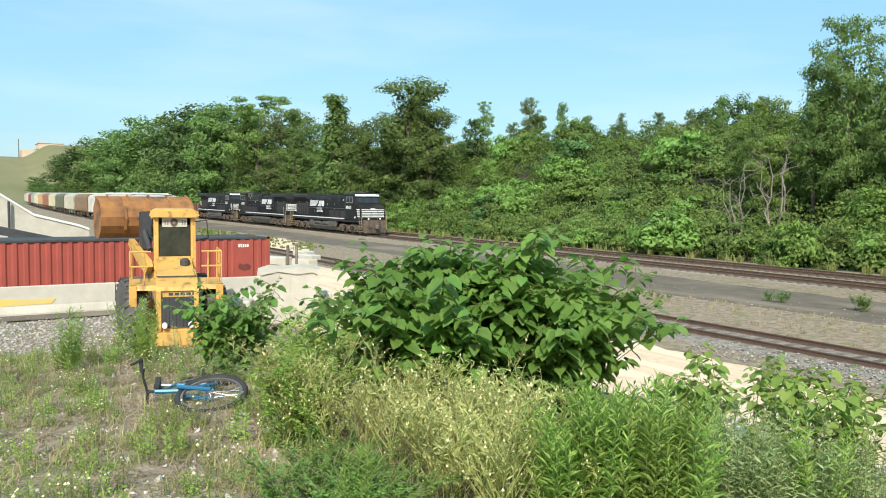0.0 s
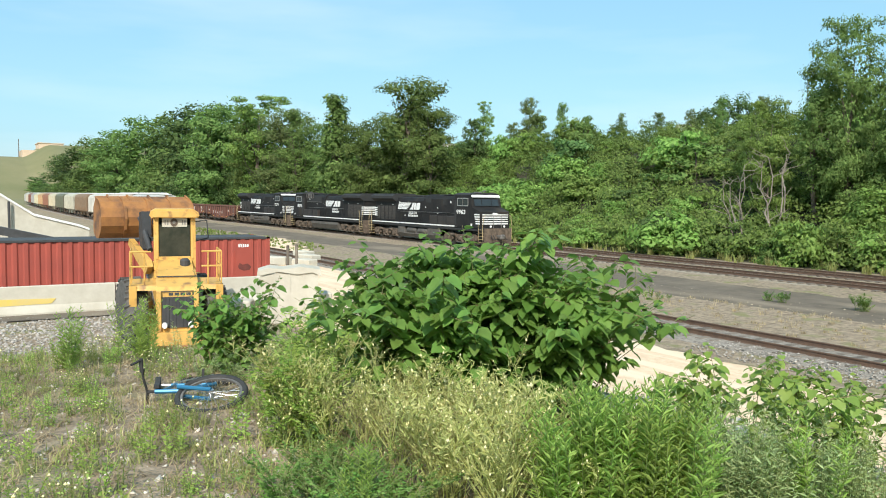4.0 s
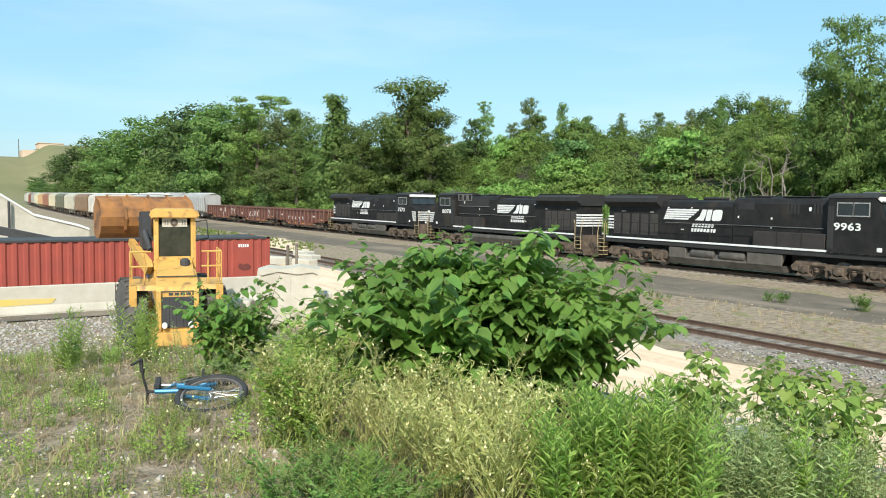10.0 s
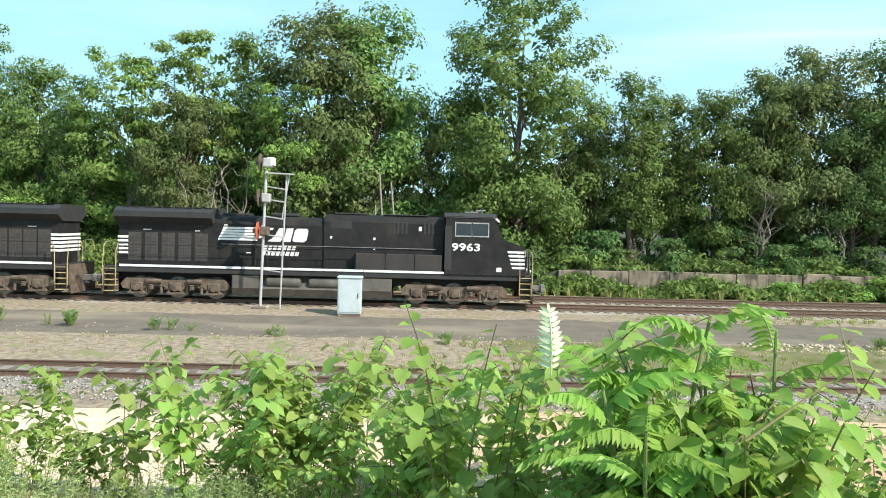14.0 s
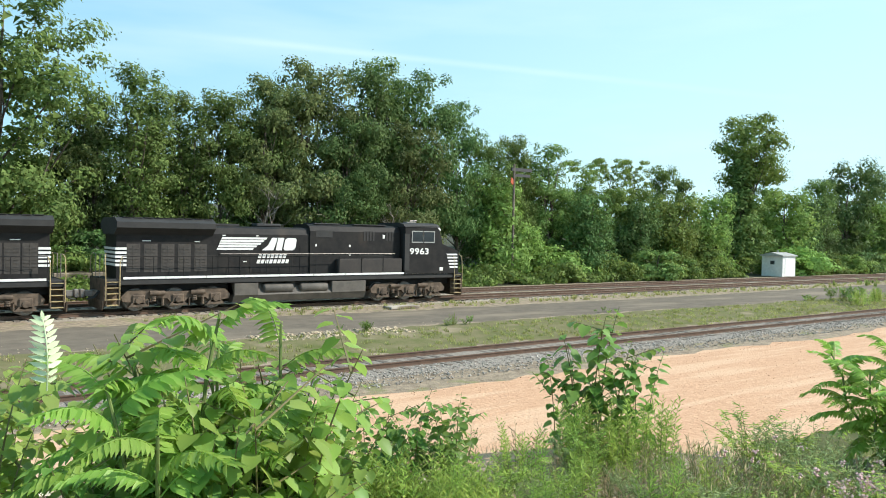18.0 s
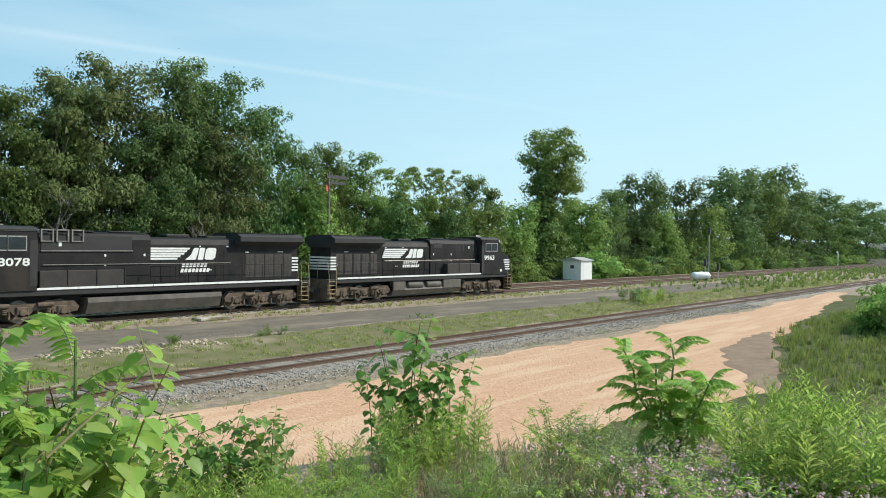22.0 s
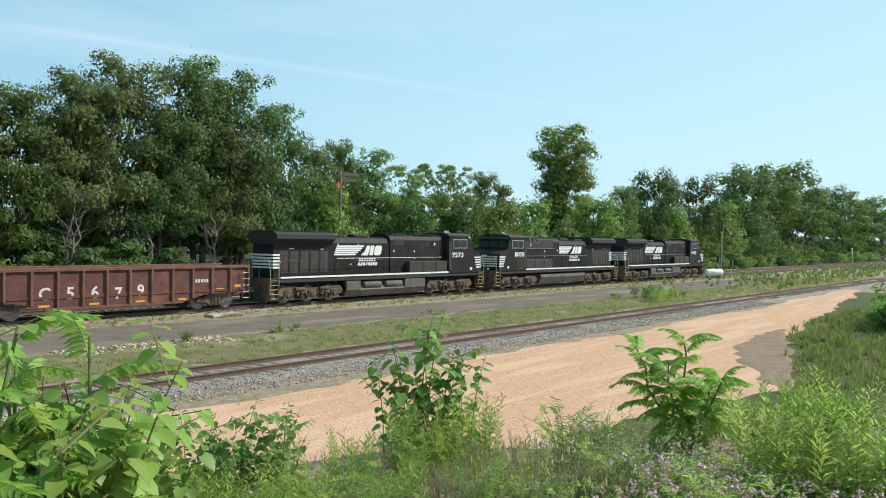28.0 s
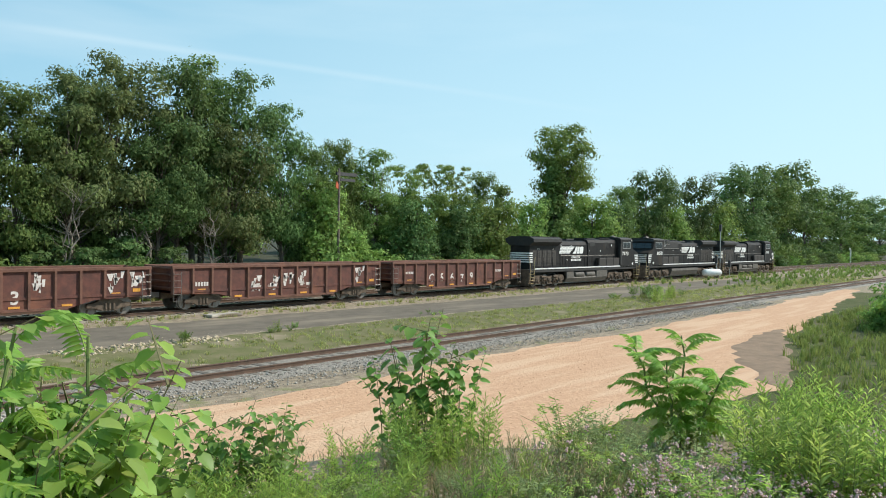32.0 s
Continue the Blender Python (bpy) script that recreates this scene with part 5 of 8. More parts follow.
# the row west of the hill, then the hill's trees, the row opposite the camera, and the row to the east
ROW = (
    ("broad", -445, 52, 26, 1.5), ("broad", -390, 52, 26, 1.5), ("broad2", -336, 51, 26.5, 1.4), ("olive", -290, 51, 26, 1.4),
    ("broad2", -246, 50, 27, 1.25), ("olive", -218, 52, 25.5, 1.3), ("broad", -189, 50, 26.5, 1.25), ("broad2", -170, 51, 23.5, 1.2), ("olive", -164, 50, 23, 1.1),
    ("tall", -150, 51, 21.5, 1.2), ("open", -141, 50, 22.5, 1.1), ("olive", -131, 51, 19.5, 1.1), ("tall", -123, 50, 18.5, 1.1), ("cone", -109, 50, 19.4, 1.05), ("tall", -116, 52, 16, 1.2),
    ("broad2", -100, 50, 15, 1.0), ("broad2", -93.5, 54, 20.6, 1.22), ("broad2", -89.5, 55, 16.5, 0.9), ("olive", -97, 56, 17.0, 0.9), ("open", -98, 70, 19.0, 0.6), ("olive", -87, 70, 18.6, 0.7), ("broad2", -80, 70, 17.2, 0.5), ("olive", -92, 71, 15.5, 0.9), ("broad2", -76, 71, 15.2, 0.7), ("tall", -70, 71, 15.0, 0.8), ("broad2", -64, 71, 14.6, 0.8), ("olive", -58.5, 70, 14.4, 0.7), ("broad2", -53.5, 69, 15.0, 0.55),
    ("olive", -48, 68, 14.6, 0.7), ("broad2", -40, 70, 15.5, 0.8), ("open", -41, 57, 11.6, 0.75), ("open", -37.5, 54, 12.0, 0.7), ("tall", -34.5, 56, 14.6, 0.9), ("heaven", -32.2, 56, 17.8, 0.70), ("broad2", -28, 57, 15.2, 0.85),
    ("open", -20.5, 54, 15.3, 0.9), ("tall", -24, 55, 13.8, 0.9), ("open", -15.7, 55, 16.6, 0.95), ("tall", -12, 55, 16.8, 0.9), ("olive", -7, 53, 18.5, 0.9), ("broad2", -3.6, 54, 18.8, 0.85), ("olive", -16, 51.5, 12.5, 0.8), ("open", -9, 51, 12.8, 0.8),
    ("heaven", 6.3, 52.5, 20.4, 0.98), ("broad2", 3.0, 54.5, 13.5, 0.7), ("olive", 0.2, 55, 12.5, 0.7), ("tall", 14.6, 53, 14.7, 0.95), ("tall", 18, 54, 13.4, 1.0), ("olive", 12, 55, 12.6, 0.8), ("broad", 16.5, 56, 12.6, 0.8), ("broad", 10.5, 56, 11.5, 0.8),
    ("broad2", 20, 53, 13.8, 0.75), ("olive", 23.5, 52.5, 15.2, 0.8), ("broad2", 24.5, 54, 15.0, 0.75), ("olive", 26.8, 53, 17.0, 0.8), ("broad", 31.2, 53, 16.8, 0.8), ("tall", 33.5, 54, 18.0, 0.85), ("broad", 37, 53, 17.4, 0.8), ("olive", 35, 51.5, 13.0, 0.85), ("broad", 41, 53, 15.4, 0.65), ("broad", 29, 51.5, 12.5, 0.9),
    ("broad2", 48.4, 54, 13.4, 0.55), ("tall", 52.5, 54, 12.8, 1.1), ("broad2", 45, 54, 12.5, 0.8), ("far2", 50.5, 56, 11.5, 0.8), ("open", 57, 54, 11.6, 0.8), ("vine2", 45, 52, 9.0, 0.9), ("vine", 55.5, 51.5, 8.8, 0.9), ("open", 61.5, 54, 12.1, 0.8), ("open", 65.3, 54, 12.2, 0.7), ("broad2", 71.5, 55, 12.2, 0.7), ("vine", 63, 51.5, 8.6, 0.9), ("vine2", 69, 51.5, 8.4, 1.0), ("vine2", 76, 52, 9.2, 0.9),
    ("round", 87.2, 53.5, 19.4, 1.0), ("broad2", 86.3, 54.5, 13.5, 0.85), ("cone", 84, 53, 13.5, 1.1), ("vine2", 92, 52, 10.5, 1.0), ("vine", 99, 53, 10.5, 1.0), ("broad", 110.5, 53, 15.8, 0.85), ("broad2", 104, 54, 12.5, 0.8), ("broad", 120, 54, 15.3, 0.9), ("vine2", 116, 52, 10, 1.0), ("broad", 129, 53, 16.2, 0.8), ("vine2", 137, 52, 12, 1.0),
    ("broad", 146.5, 53, 18.5, 1.0), ("broad", 157, 53, 20.0, 1.0), ("broad2", 168, 53, 20.8, 0.95), ("broad", 181, 53, 23.0, 0.95), ("broad2", 196, 54, 20.0, 1.0), ("broad", 213, 54, 19.5, 1.1), ("broad2", 232, 54, 18.8, 1.2), ("broad", 258, 54, 19.2, 1.3), ("broad2", 284, 55, 19.4, 1.4), ("broad", 330, 54, 19.5, 1.6), ("broad2", 390, 53, 19.5, 1.8))
for x, y, top, wide in ((-115.4, 151, 29.5, 1.0), (-120.5, 148, 26.5, 0.9), (-110, 153, 28.0, 1.0), (-104, 150, 27, 1.0), (-126, 150, 23, 0.9), (-132, 152, 20, 1.0)):
    put(KINDS["far"], x, y, top, wide, x)
for kind, x, y, top, wide in ROW:
    if x < -150 or x > 104:
        kind = {"broad": "far", "broad2": "far2", "olive": "far2"}.get(kind, kind)
    put(KINDS[kind], x, y, top * 1.015, wide * 1.05, (x * 1.7 + y) % 6.28)

# a second row fills the gaps behind, and vines hang between the trunks
rf = random.Random(9)
by_x = sorted((x, top) for kind, x, y, top, wide in ROW)
x = -125.0
while x < 125:
    top = float(np.interp(x, [b[0] for b in by_x], [b[1] for b in by_x]))
    y = rf.uniform(59, 66) if not -88 < x < -34 else rf.uniform(71, 77)
    put(KINDS[rf.choice(("back", "back2", "back2"))], x, y, max(ground_at(x, y) + (4.5 if y < 68 else 2.6), top * rf.uniform(0.72, 0.9)), rf.uniform(0.7, 1.0), rf.uniform(0, 6.28))
    x += rf.uniform(5.5, 8.5)
x = -105.0
while x < 130:
    if -90 < x < -30:
        y = rf.uniform(51, 66)
        put(KINDS[rf.choice(("vine2", "shrub2", "shrub", "vine2"))], x, y, ground_at(x, y) + rf.uniform(2.2, 3.6), rf.uniform(1.0, 1.5), rf.uniform(0, 6.28), 0.3)
    elif not -26 < x < 44:
        put(KINDS[rf.choice(("vine", "vine", "vine2") if x > 40 else ("vine", "vine2", "vine2"))], x, rf.uniform(51.5, 54), ground_at(x, 52) + rf.uniform(3.8, 6.5), rf.uniform(1.0, 1.4), rf.uniform(0, 6.28), 0.3)
    elif rf.random() < 0.7 and x < 16:
        put(KINDS[rf.choice(("vine", "vine", "shrub3"))], x, rf.uniform(53.5, 57), ground_at(x, 55) + rf.uniform(3.0, 5.5), rf.uniform(0.8, 1.1), rf.uniform(0, 6.28), 0.3)
    x += rf.uniform(3.6, 5.4)

# shrubs and thickets that fill the slope and the foot of the tree row
rs = random.Random(5)
for k in range(150):
    x = rs.uniform(-30, 30) * 4 - 20 if k < 60 else rs.uniform(-110, 130)
    y = 47.9 + 26 * rs.random() ** 1.8
    if (6 < x < 31 and y < 53) or 76.5 < x < 89 and y < 53:
        continue
    if 0 < x < 45 and y < 57 and rs.random() < (0.55 if x < 16 else 0.9):
        continue
    kind = rs.choice(("shrub", "shrub2", "shrub2", "shrub3") if x < -20 or x > 42 else ("shrub", "shrub3"))
    z = ground_at(x, y)
    put(KINDS[kind], x, y, z + rs.uniform(1.8, 3.6) * (1.0 if y < 60 else 1.3), rs.uniform(0.9, 1.4), rs.uniform(0, 6.28), 0.2)
for k in range(70):
    x = 31 + 3.2 * k if k > 20 else -120 + 4.6 * k
    y = 48.3 + rs.uniform(0, 1.2)
    if -25 < x < 41 or 76.5 < x < 88.5:
        continue
    put(KINDS[rs.choice(("shrub", "shrub3", "shrub2") if x > 30 else ("shrub", "shrub2", "shrub2"))], x, y, ground_at(x, y) + rs.uniform(1.6, 2.8), rs.uniform(1.0, 1.5), rs.uniform(0, 6.28), 0.2)
# the thicket that covers the slope west of the dead trees: layered sprays of leaves, uncountable
rt = np.random.default_rng(44)
tx, ty = rt.uniform(-122, -20, 5200), 47.9 + 25 * rt.random(5200) ** 1.25
tz = ground_z(tx, ty) + rt.uniform(0.2, 1.0, 5200) * (1.0 + 1.3 * (np.sin(tx * 0.9 + ty) * np.cos(tx * 0.37 - ty * 0.6) + 0.4).clip(0, 2))
tv, tf = leaf_cloud(rt, np.stack([tx, ty, tz], -1), rt.uniform(0.55, 1.1, 5200), 50, 0.155, 0.15, 0.45)
# more of it along the foot of the eastern row, before the old wall and on top of it
extra = []
for n, x0, x1, y0, y1, lo, hi in ((1350, 41, 132, 47.2, 50.0, 0.15, 1.5), (420, 31, 41, 47.2, 54.0, 0.1, 1.0), (420, 8, 26.5, 46.7, 48.0, 0.1, 1.0), (240, 7, 31, 48.9, 50.6, 0.2, 0.8), (260, -24, 8, 47.6, 50, 0.1, 1.0)):
    ex, ey = rt.uniform(x0, x1, n), rt.uniform(y0, y1, n)
    keep = ~((ex > 76.5) & (ex < 87.2) & (ey < 49.4))
    ex, ey = ex[keep], ey[keep]
    extra.append(np.stack([ex, ey, ground_z(ex, ey) + rt.uniform(lo, hi, len(ex)) * (0.7 + 0.5 * np.sin(ex * 0.8))], -1))
ec = np.concatenate(extra)
ev, ef = leaf_cloud(rt, ec, rt.uniform(0.4, 0.8, len(ec)), 34, 0.17, 0.12, 0.35)
tf, tv = np.concatenate([tf, ef + len(tv)]), np.concatenate([tv, ev])
rt.shuffle(tf)
half = len(tf) // 2
for tri, leaves, label in ((tf[:half], LEAF_THICKET, "bright layered thicket over the slope"), (tf[half:], LEAF_MID, "green layered thicket over the slope")):
    used = tri.ravel()
    tagged(new("slope_thicket", arrays("slope_thicket", tv[used], np.arange(len(used)).reshape(-1, 3), leaves)), label, "thicket", kind="stuff")
for k in range(60):
    x = -130 - 9 * k * (0.5 + 0.006 * k)
    put(KINDS[rs.choice(("far", "far2", "far"))], x, 49.5 + rs.uniform(0, 1), ground_at(x, 50) + rs.uniform(6, 10), 1.2 + 0.02 * k, rs.uniform(0, 6.28), 0.3)
# vines and bushes over the old wall, and the rounded bushes east of the dirt road
for x, y, h, w in ((8.2, 47.9, 1.2, 0.6), (10.5, 48.0, 1.0, 0.5), (15.6, 47.9, 1.1, 0.7), (17.6, 47.9, 0.9, 0.6), (22.5, 47.8, 1.2, 0.8), (26.5, 47.9, 1.3, 0.8), (28.8, 48.0, 1.6, 0.8), (30.5, 48.0, 2.0, 0.8)):
    put(KINDS["shrub2"], x, y, ground_at(x, y) + h, w * 2.0, x, 0.1)
for x, y, h in ((7, 50, 2.2), (9.5, 49.6, 1.6), (13, 49.7, 1.4), (16, 50.2, 2.2), (19.5, 50, 1.5), (23, 49.8, 2.0), (26, 50.4, 2.6), (29, 50, 2.0), (11.5, 51, 2.6), (21.3, 51.5, 2.8)):
    put(KINDS["shrub3" if h > 1.7 else "shrub"], x, y, ground_at(x, y) + h, 1.1, x, 0.1)
for x, y, h in ((45.4, 7.0, 2.2), (47.5, 7.6, 2.6), (46.6, 8.8, 1.5), (49.5, 6.5, 2.4), (41.8, 5.0, 1.3), (51, 8.5, 2.6), (36, 3.0, 1.2), (33.5, 4.2, 0.8)):
    tagged(put(KINDS["shrub2"], x, y, ground_at(x, y) + h, 1.0, x, 0.1), "rounded green bush beside the dirt road", group="bushes east of the bank")
for o in KINDS.values():
    drop_kind(o)


# ---- the yard: loader, container, barrier, ramp, signals ----
M_CAT = mat("faded_yellow_machine_paint", (0.66, 0.395, 0.105), (0.54, 0.305, 0.075), 0.55, scale=2.2, bump=0.15, stain=(0.27, 0.145, 0.055), stain_scale=2.4, stain_at=0.58)
M_BUCKET = mat("rusty_bucket_steel", (0.40, 0.175, 0.050), (0.235, 0.105, 0.042), 0.75, 0.1, scale=2.2, bump=0.4, stain=(0.13, 0.065, 0.035), stain_scale=1.2, stain_at=0.56)
M_TYRE = mat("dusty_rubber", (0.125, 0.117, 0.106), (0.060, 0.056, 0.051), 0.95, scale=4, bump=0.4)
M_REDBOX = mat("red_container_paint", (0.36, 0.070, 0.046), (0.28, 0.058, 0.042), 0.6, scale=0.8, bump=0.1, stain=(0.30, 0.075, 0.05), stain_scale=0.7, stain_at=0.62)
M_SOOT = mat("sooty_red_paint", (0.10, 0.030, 0.024), (0.17, 0.040, 0.030), 0.8, scale=4, bump=0.1)
M_DARKTRIM = mat("grey_black_trim", (0.06, 0.06, 0.062), (0.035, 0.035, 0.036), 0.7, scale=3, bump=0.2)
M_YELLOWMARK = mat("worn_yellow_marking", (0.68, 0.50, 0.10), (0.60, 0.47, 0.20), 0.8, scale=2, bump=0.1)
M_SILVER = mat("aluminium_paint", (0.50, 0.50, 0.48), (0.36, 0.35, 0.33), 0.55, 0.3, scale=3, bump=0.15)
M_BOXGREY = mat("pale_blue_grey_cabinet_paint", (0.46, 0.52, 0.52), (0.38, 0.43, 0.43), 0.5, scale=2, bump=0.05)
M_ORANGE = mat("orange_red_target_paint", (0.60, 0.13, 0.05), (0.45, 0.09, 0.04), 0.6, scale=3, bump=0.1)
M_TAN = mat("tan_metal_siding", (0.62, 0.47, 0.34), (0.56, 0.42, 0.30), 0.8, scale=0.05, bump=0)
M_BLUE = mat("blue_bicycle_paint", (0.04, 0.20, 0.36), (0.03, 0.15, 0.28), 0.3, 0.3, scale=6, bump=0)
M_RUBBER = mat("black_rubber", (0.022, 0.022, 0.022), (0.04, 0.038, 0.036), 0.8, scale=20, bump=0.2)
M_CHROME = mat("bare_alloy", (0.65, 0.66, 0.68), (0.5, 0.5, 0.52), 0.3, 0.9, scale=5, bump=0)
M_CABGLASS = mat("dusty_dark_glass", (0.022, 0.026, 0.020), (0.060, 0.058, 0.042), 0.12, scale=2, bump=0)


def tyre_part(parent, x, y, z, r, w, art):
    """A big lugged tyre on its rim."""
    t = part("tyre", Shape().lathe([(-w, r * 0.62), (-w, r * 0.88), (-w * 0.8, r * 0.97), (w * 0.8, r * 0.97), (w, r * 0.88), (w, r * 0.62)], "y", (0, 0, 0), 28), M_TYRE, parent, "dusty lugged rubber tyre", at=art @ pose(x, y, z))
    lug = Shape()
    for k in range(22):
        a = 2 * math.pi * k / 22
        for s in (-1, 1):
            b = a + (0.09 if s > 0 else 0)
            ca, sa = math.cos(b), math.sin(b)
            tx, tz = -sa, ca
            y0, y1 = sorted((s * 0.03, s * w * 0.98))
            vs = []
            for yy, sh in ((y0, 0.0 if s > 0 else 0.12), (y1, 0.12 if s > 0 else 0.0)):
                for rr, hw in ((r * 0.95, 0.065), (r * 1.01, 0.045)):
                    for d in (-hw, hw):
                        vs.append((ca * rr + tx * (d + sh), yy, sa * rr + tz * (d + sh)))
            lug.add(vs, [(0, 1, 3, 2), (4, 6, 7, 5), (0, 4, 5, 1), (2, 3, 7, 6), (0, 2, 6, 4), (1, 5, 7, 3)])
    part("lugs", lug, M_TYRE, t, kind="stuff")
    part("rim", Shape().lathe([(-w * 0.7, 0.12), (-w * 0.7, r * 0.45), (-w * 0.95, r * 0.62), (w * 0.95, r * 0.62), (w * 0.7, r * 0.45), (w * 0.7, 0.12)], "y", (0, 0, 0), 20), M_CAT, t, "yellow wheel rim")


def wheel_loader(m, steer):
    o = thing("wheel_loader", "old yellow articulated wheel loader with raised rusty bucket", "wheel loader", m=m)
    R = 0.98
    art = Matrix.Translation((0.7, 0, 0)) @ Matrix.Rotation(radians(steer), 4, "Z") @ Matrix.Translation((-0.7, 0, 0))
    for x in (-1.65, 1.75):
        for s in (-1, 1):
            tyre_part(o, x, s * 1.20, R, R, 0.34, art if x > 0 else Matrix())
        part("axle", Shape().rod((x, -1.0, R), (x, 1.0, R), 0.22, 10), M_CAT, o, at=art if x > 0 else None)
    # engine end: side panels, grille, counterweight
    part("engine_hood", Shape().prism([(-3.05, 0.95), (-0.6, 0.95), (-0.6, 2.42), (-1.6, 2.40), (-2.95, 2.12), (-3.05, 2.02)], "y", -0.62, 0.62), M_CAT, o, "faded yellow engine hood")
    part("grille", Shape().box(-3.09, -3.05, -0.46, 0.46, 1.05, 1.86), M_DARKTRIM, o, "black radiator grille")
    g = Shape()
    for k in range(9):
        g.box(-3.115, -3.09, -0.45 + k * 0.1, -0.43 + k * 0.1, 1.06, 1.85)
    part("grille_bars", g, M_DARKTRIM, o, kind="stuff")
    for s in (-1, 1):
        part("grille_post", Shape().box(-3.14, -3.02, min(s * 0.47, s * 0.62), max(s * 0.47, s * 0.62), 0.95, 2.02, 0.02), M_CAT, o)
        part("tail_lamp", Shape().lathe([(-3.2, 0.07), (-3.14, 0.09), (-3.10, 0.06)], "x", (0, s * 0.38, 1.12), 10), M_WHITE, o, "round white work lamp")
        part("fender", Shape().prism([(-2.45, 1.97), (-0.5, 1.97), (-0.5, 2.10), (-2.40, 2.10)], "y", min(s * 0.60, s * 1.40), max(s * 0.60, s * 1.40)), M_CAT, o, "flat yellow rear fender deck")
        part("fender_skirt", Shape().prism([(-2.46, 2.1), (-2.30, 2.1), (-2.25, 1.62), (-2.42, 1.55)], "y", min(s * 1.18, s * 1.40), max(s * 1.18, s * 1.40)), M_CAT, o)
        for x, yy in ((-2.3, 1.36), (-1.5, 1.36), (-0.7, 1.36), (-2.3, 0.95)):
            part("rail_post", Shape().rod((x, s * yy, 2.1), (x, s * yy, 3.0), 0.025, 6), M_CAT, o)
        for z in (2.6, 3.0):
            part("guard_rail", Shape().tube([(-2.3, s * 0.75, z), (-2.3, s * 1.36, z), (-0.7, s * 1.36, z)], 0.024, 6), M_CAT, o, "yellow pipe railing")
    part("lettering", Shape().box(-3.06, -3.045, -0.55, -0.42, 1.9, 1.97).box(-3.06, -3.045, -0.38, -0.25, 1.9, 1.97).box(-3.06, -3.045, -0.21, -0.08, 1.9, 1.97).box(-3.06, -3.045, -0.04, 0.09, 1.9, 1.97).box(-3.06, -3.045, 0.13, 0.26, 1.9, 1.97), M_DARKTRIM, o, "row of dark lettering bars")
    part("counterweight", Shape().prism([(-3.3, 0.62), (-3.3, 0.95), (-2.2, 0.95), (-2.2, 0.5), (-3.05, 0.5)], "y", -0.78, 0.78), M_CAT, o, "dirty yellow counterweight bumper")
    part("belly_frame", Shape().box(-2.9, 1.2, -0.5, 0.5, 0.55, 1.0, 0.04), M_DARKTRIM, o)
    # cab
    cb = Shape()
    for x, y in ((-0.55, -0.6), (-0.55, 0.6), (0.9, -0.6), (0.9, 0.6)):
        cb.box(x - 0.07, x + 0.07, y - 0.07, y + 0.07, 2.35, 3.95)
    cb.box(-0.6, 0.95, -0.66, 0.66, 2.1, 2.68, 0.03)
    part("cab_frame", cb, M_CAT, o)
    roof = Shape().prism([(-0.74, 3.86), (0.74, 3.86), (0.80, 3.93), (0.76, 4.04), (0.60, 4.12), (-0.60, 4.12), (-0.76, 4.04), (-0.80, 3.93)], "x", -0.62, 1.0)
    roof.prism([(-0.70, 3.88), (0.70, 3.88), (0.72, 3.95), (0.62, 4.05), (-0.62, 4.05), (-0.72, 3.95)], "x", -0.78, -0.62)
    part("cab_roof", roof, M_CAT, o, "rounded yellow cab roof")
    # frame round the rear window, sill, and the hood that slopes down behind it
    part("window_surround", Shape().box(-0.64, -0.58, -0.62, -0.51, 2.66, 3.88, 0.015).box(-0.64, -0.58, 0.51, 0.62, 2.66, 3.88, 0.015).box(-0.64, -0.58, -0.51, 0.51, 2.62, 2.74, 0.015), M_CAT, o)
    part("hood_slope", Shape().prism([(-0.62, 2.66), (-1.25, 2.50), (-2.2, 2.36), (-2.2, 2.28), (-0.62, 2.36)], "y", -0.54, 0.54), M_CAT, o, "sloping yellow hood panel with dark stains")
    part("hood_seam", Shape().box(-3.07, -3.0, -0.60, 0.60, 1.995, 2.015).box(-2.22, -2.19, -0.60, 0.60, 2.30, 2.33), M_DARKTRIM, o)
    part("air_cleaner", Shape().lathe([(2.40, 0.12), (2.42, 0.16), (2.66, 0.16), (2.72, 0.10)], "z", (-1.1, -0.30, 0), 14), M_DARKTRIM, o, "black air cleaner bowl on the hood")
    part("hitch", Shape().box(-3.42, -3.2, -0.3, 0.3, 0.40, 0.62, 0.02), M_BUCKET, o, "rust-red tow hitch")
    for k in range(3):
        part("ladder_step", Shape().box(-0.35, 0.15, 1.20, 1.46, 0.75 + k * 0.42, 0.79 + k * 0.42), M_CAT, o)
    part("rear_window", Shape().box(-0.59, -0.57, -0.50, 0.50, 2.75, 3.66), M_CABGLASS, o, "dark dusty rear window")
    part("front_window", Shape().box(0.90, 0.92, -0.53, 0.53, 2.7, 3.9), M_CABGLASS, o)
    for s in (-1, 1):
        part("side_window", Shape().box(-0.48, 0.83, s * 0.6 - 0.01, s * 0.6 + 0.01, 2.7, 3.9), M_CABGLASS, o)
    part("seat", Shape().box(-0.25, 0.25, -0.25, 0.25, 2.6, 2.9, 0.05).box(-0.3, -0.18, -0.25, 0.25, 2.9, 3.45, 0.04), M_DARKTRIM, o)
    part("sticker_panel", Shape().box(-0.61, -0.585, -0.40, 0.40, 3.60, 3.86), M_WHITECONC, o, "off-white panel with a round badge above the window")
    part("badge", Shape().lathe([(-0.625, 0.12), (-0.61, 0.12)], "x", (0, 0.02, 3.73), 16), M_UNDER, o, "round brown badge")
    part("badge_centre", Shape().lathe([(-0.632, 0.05), (-0.62, 0.05)], "x", (0, 0.02, 3.73), 12), M_STEEL, o)
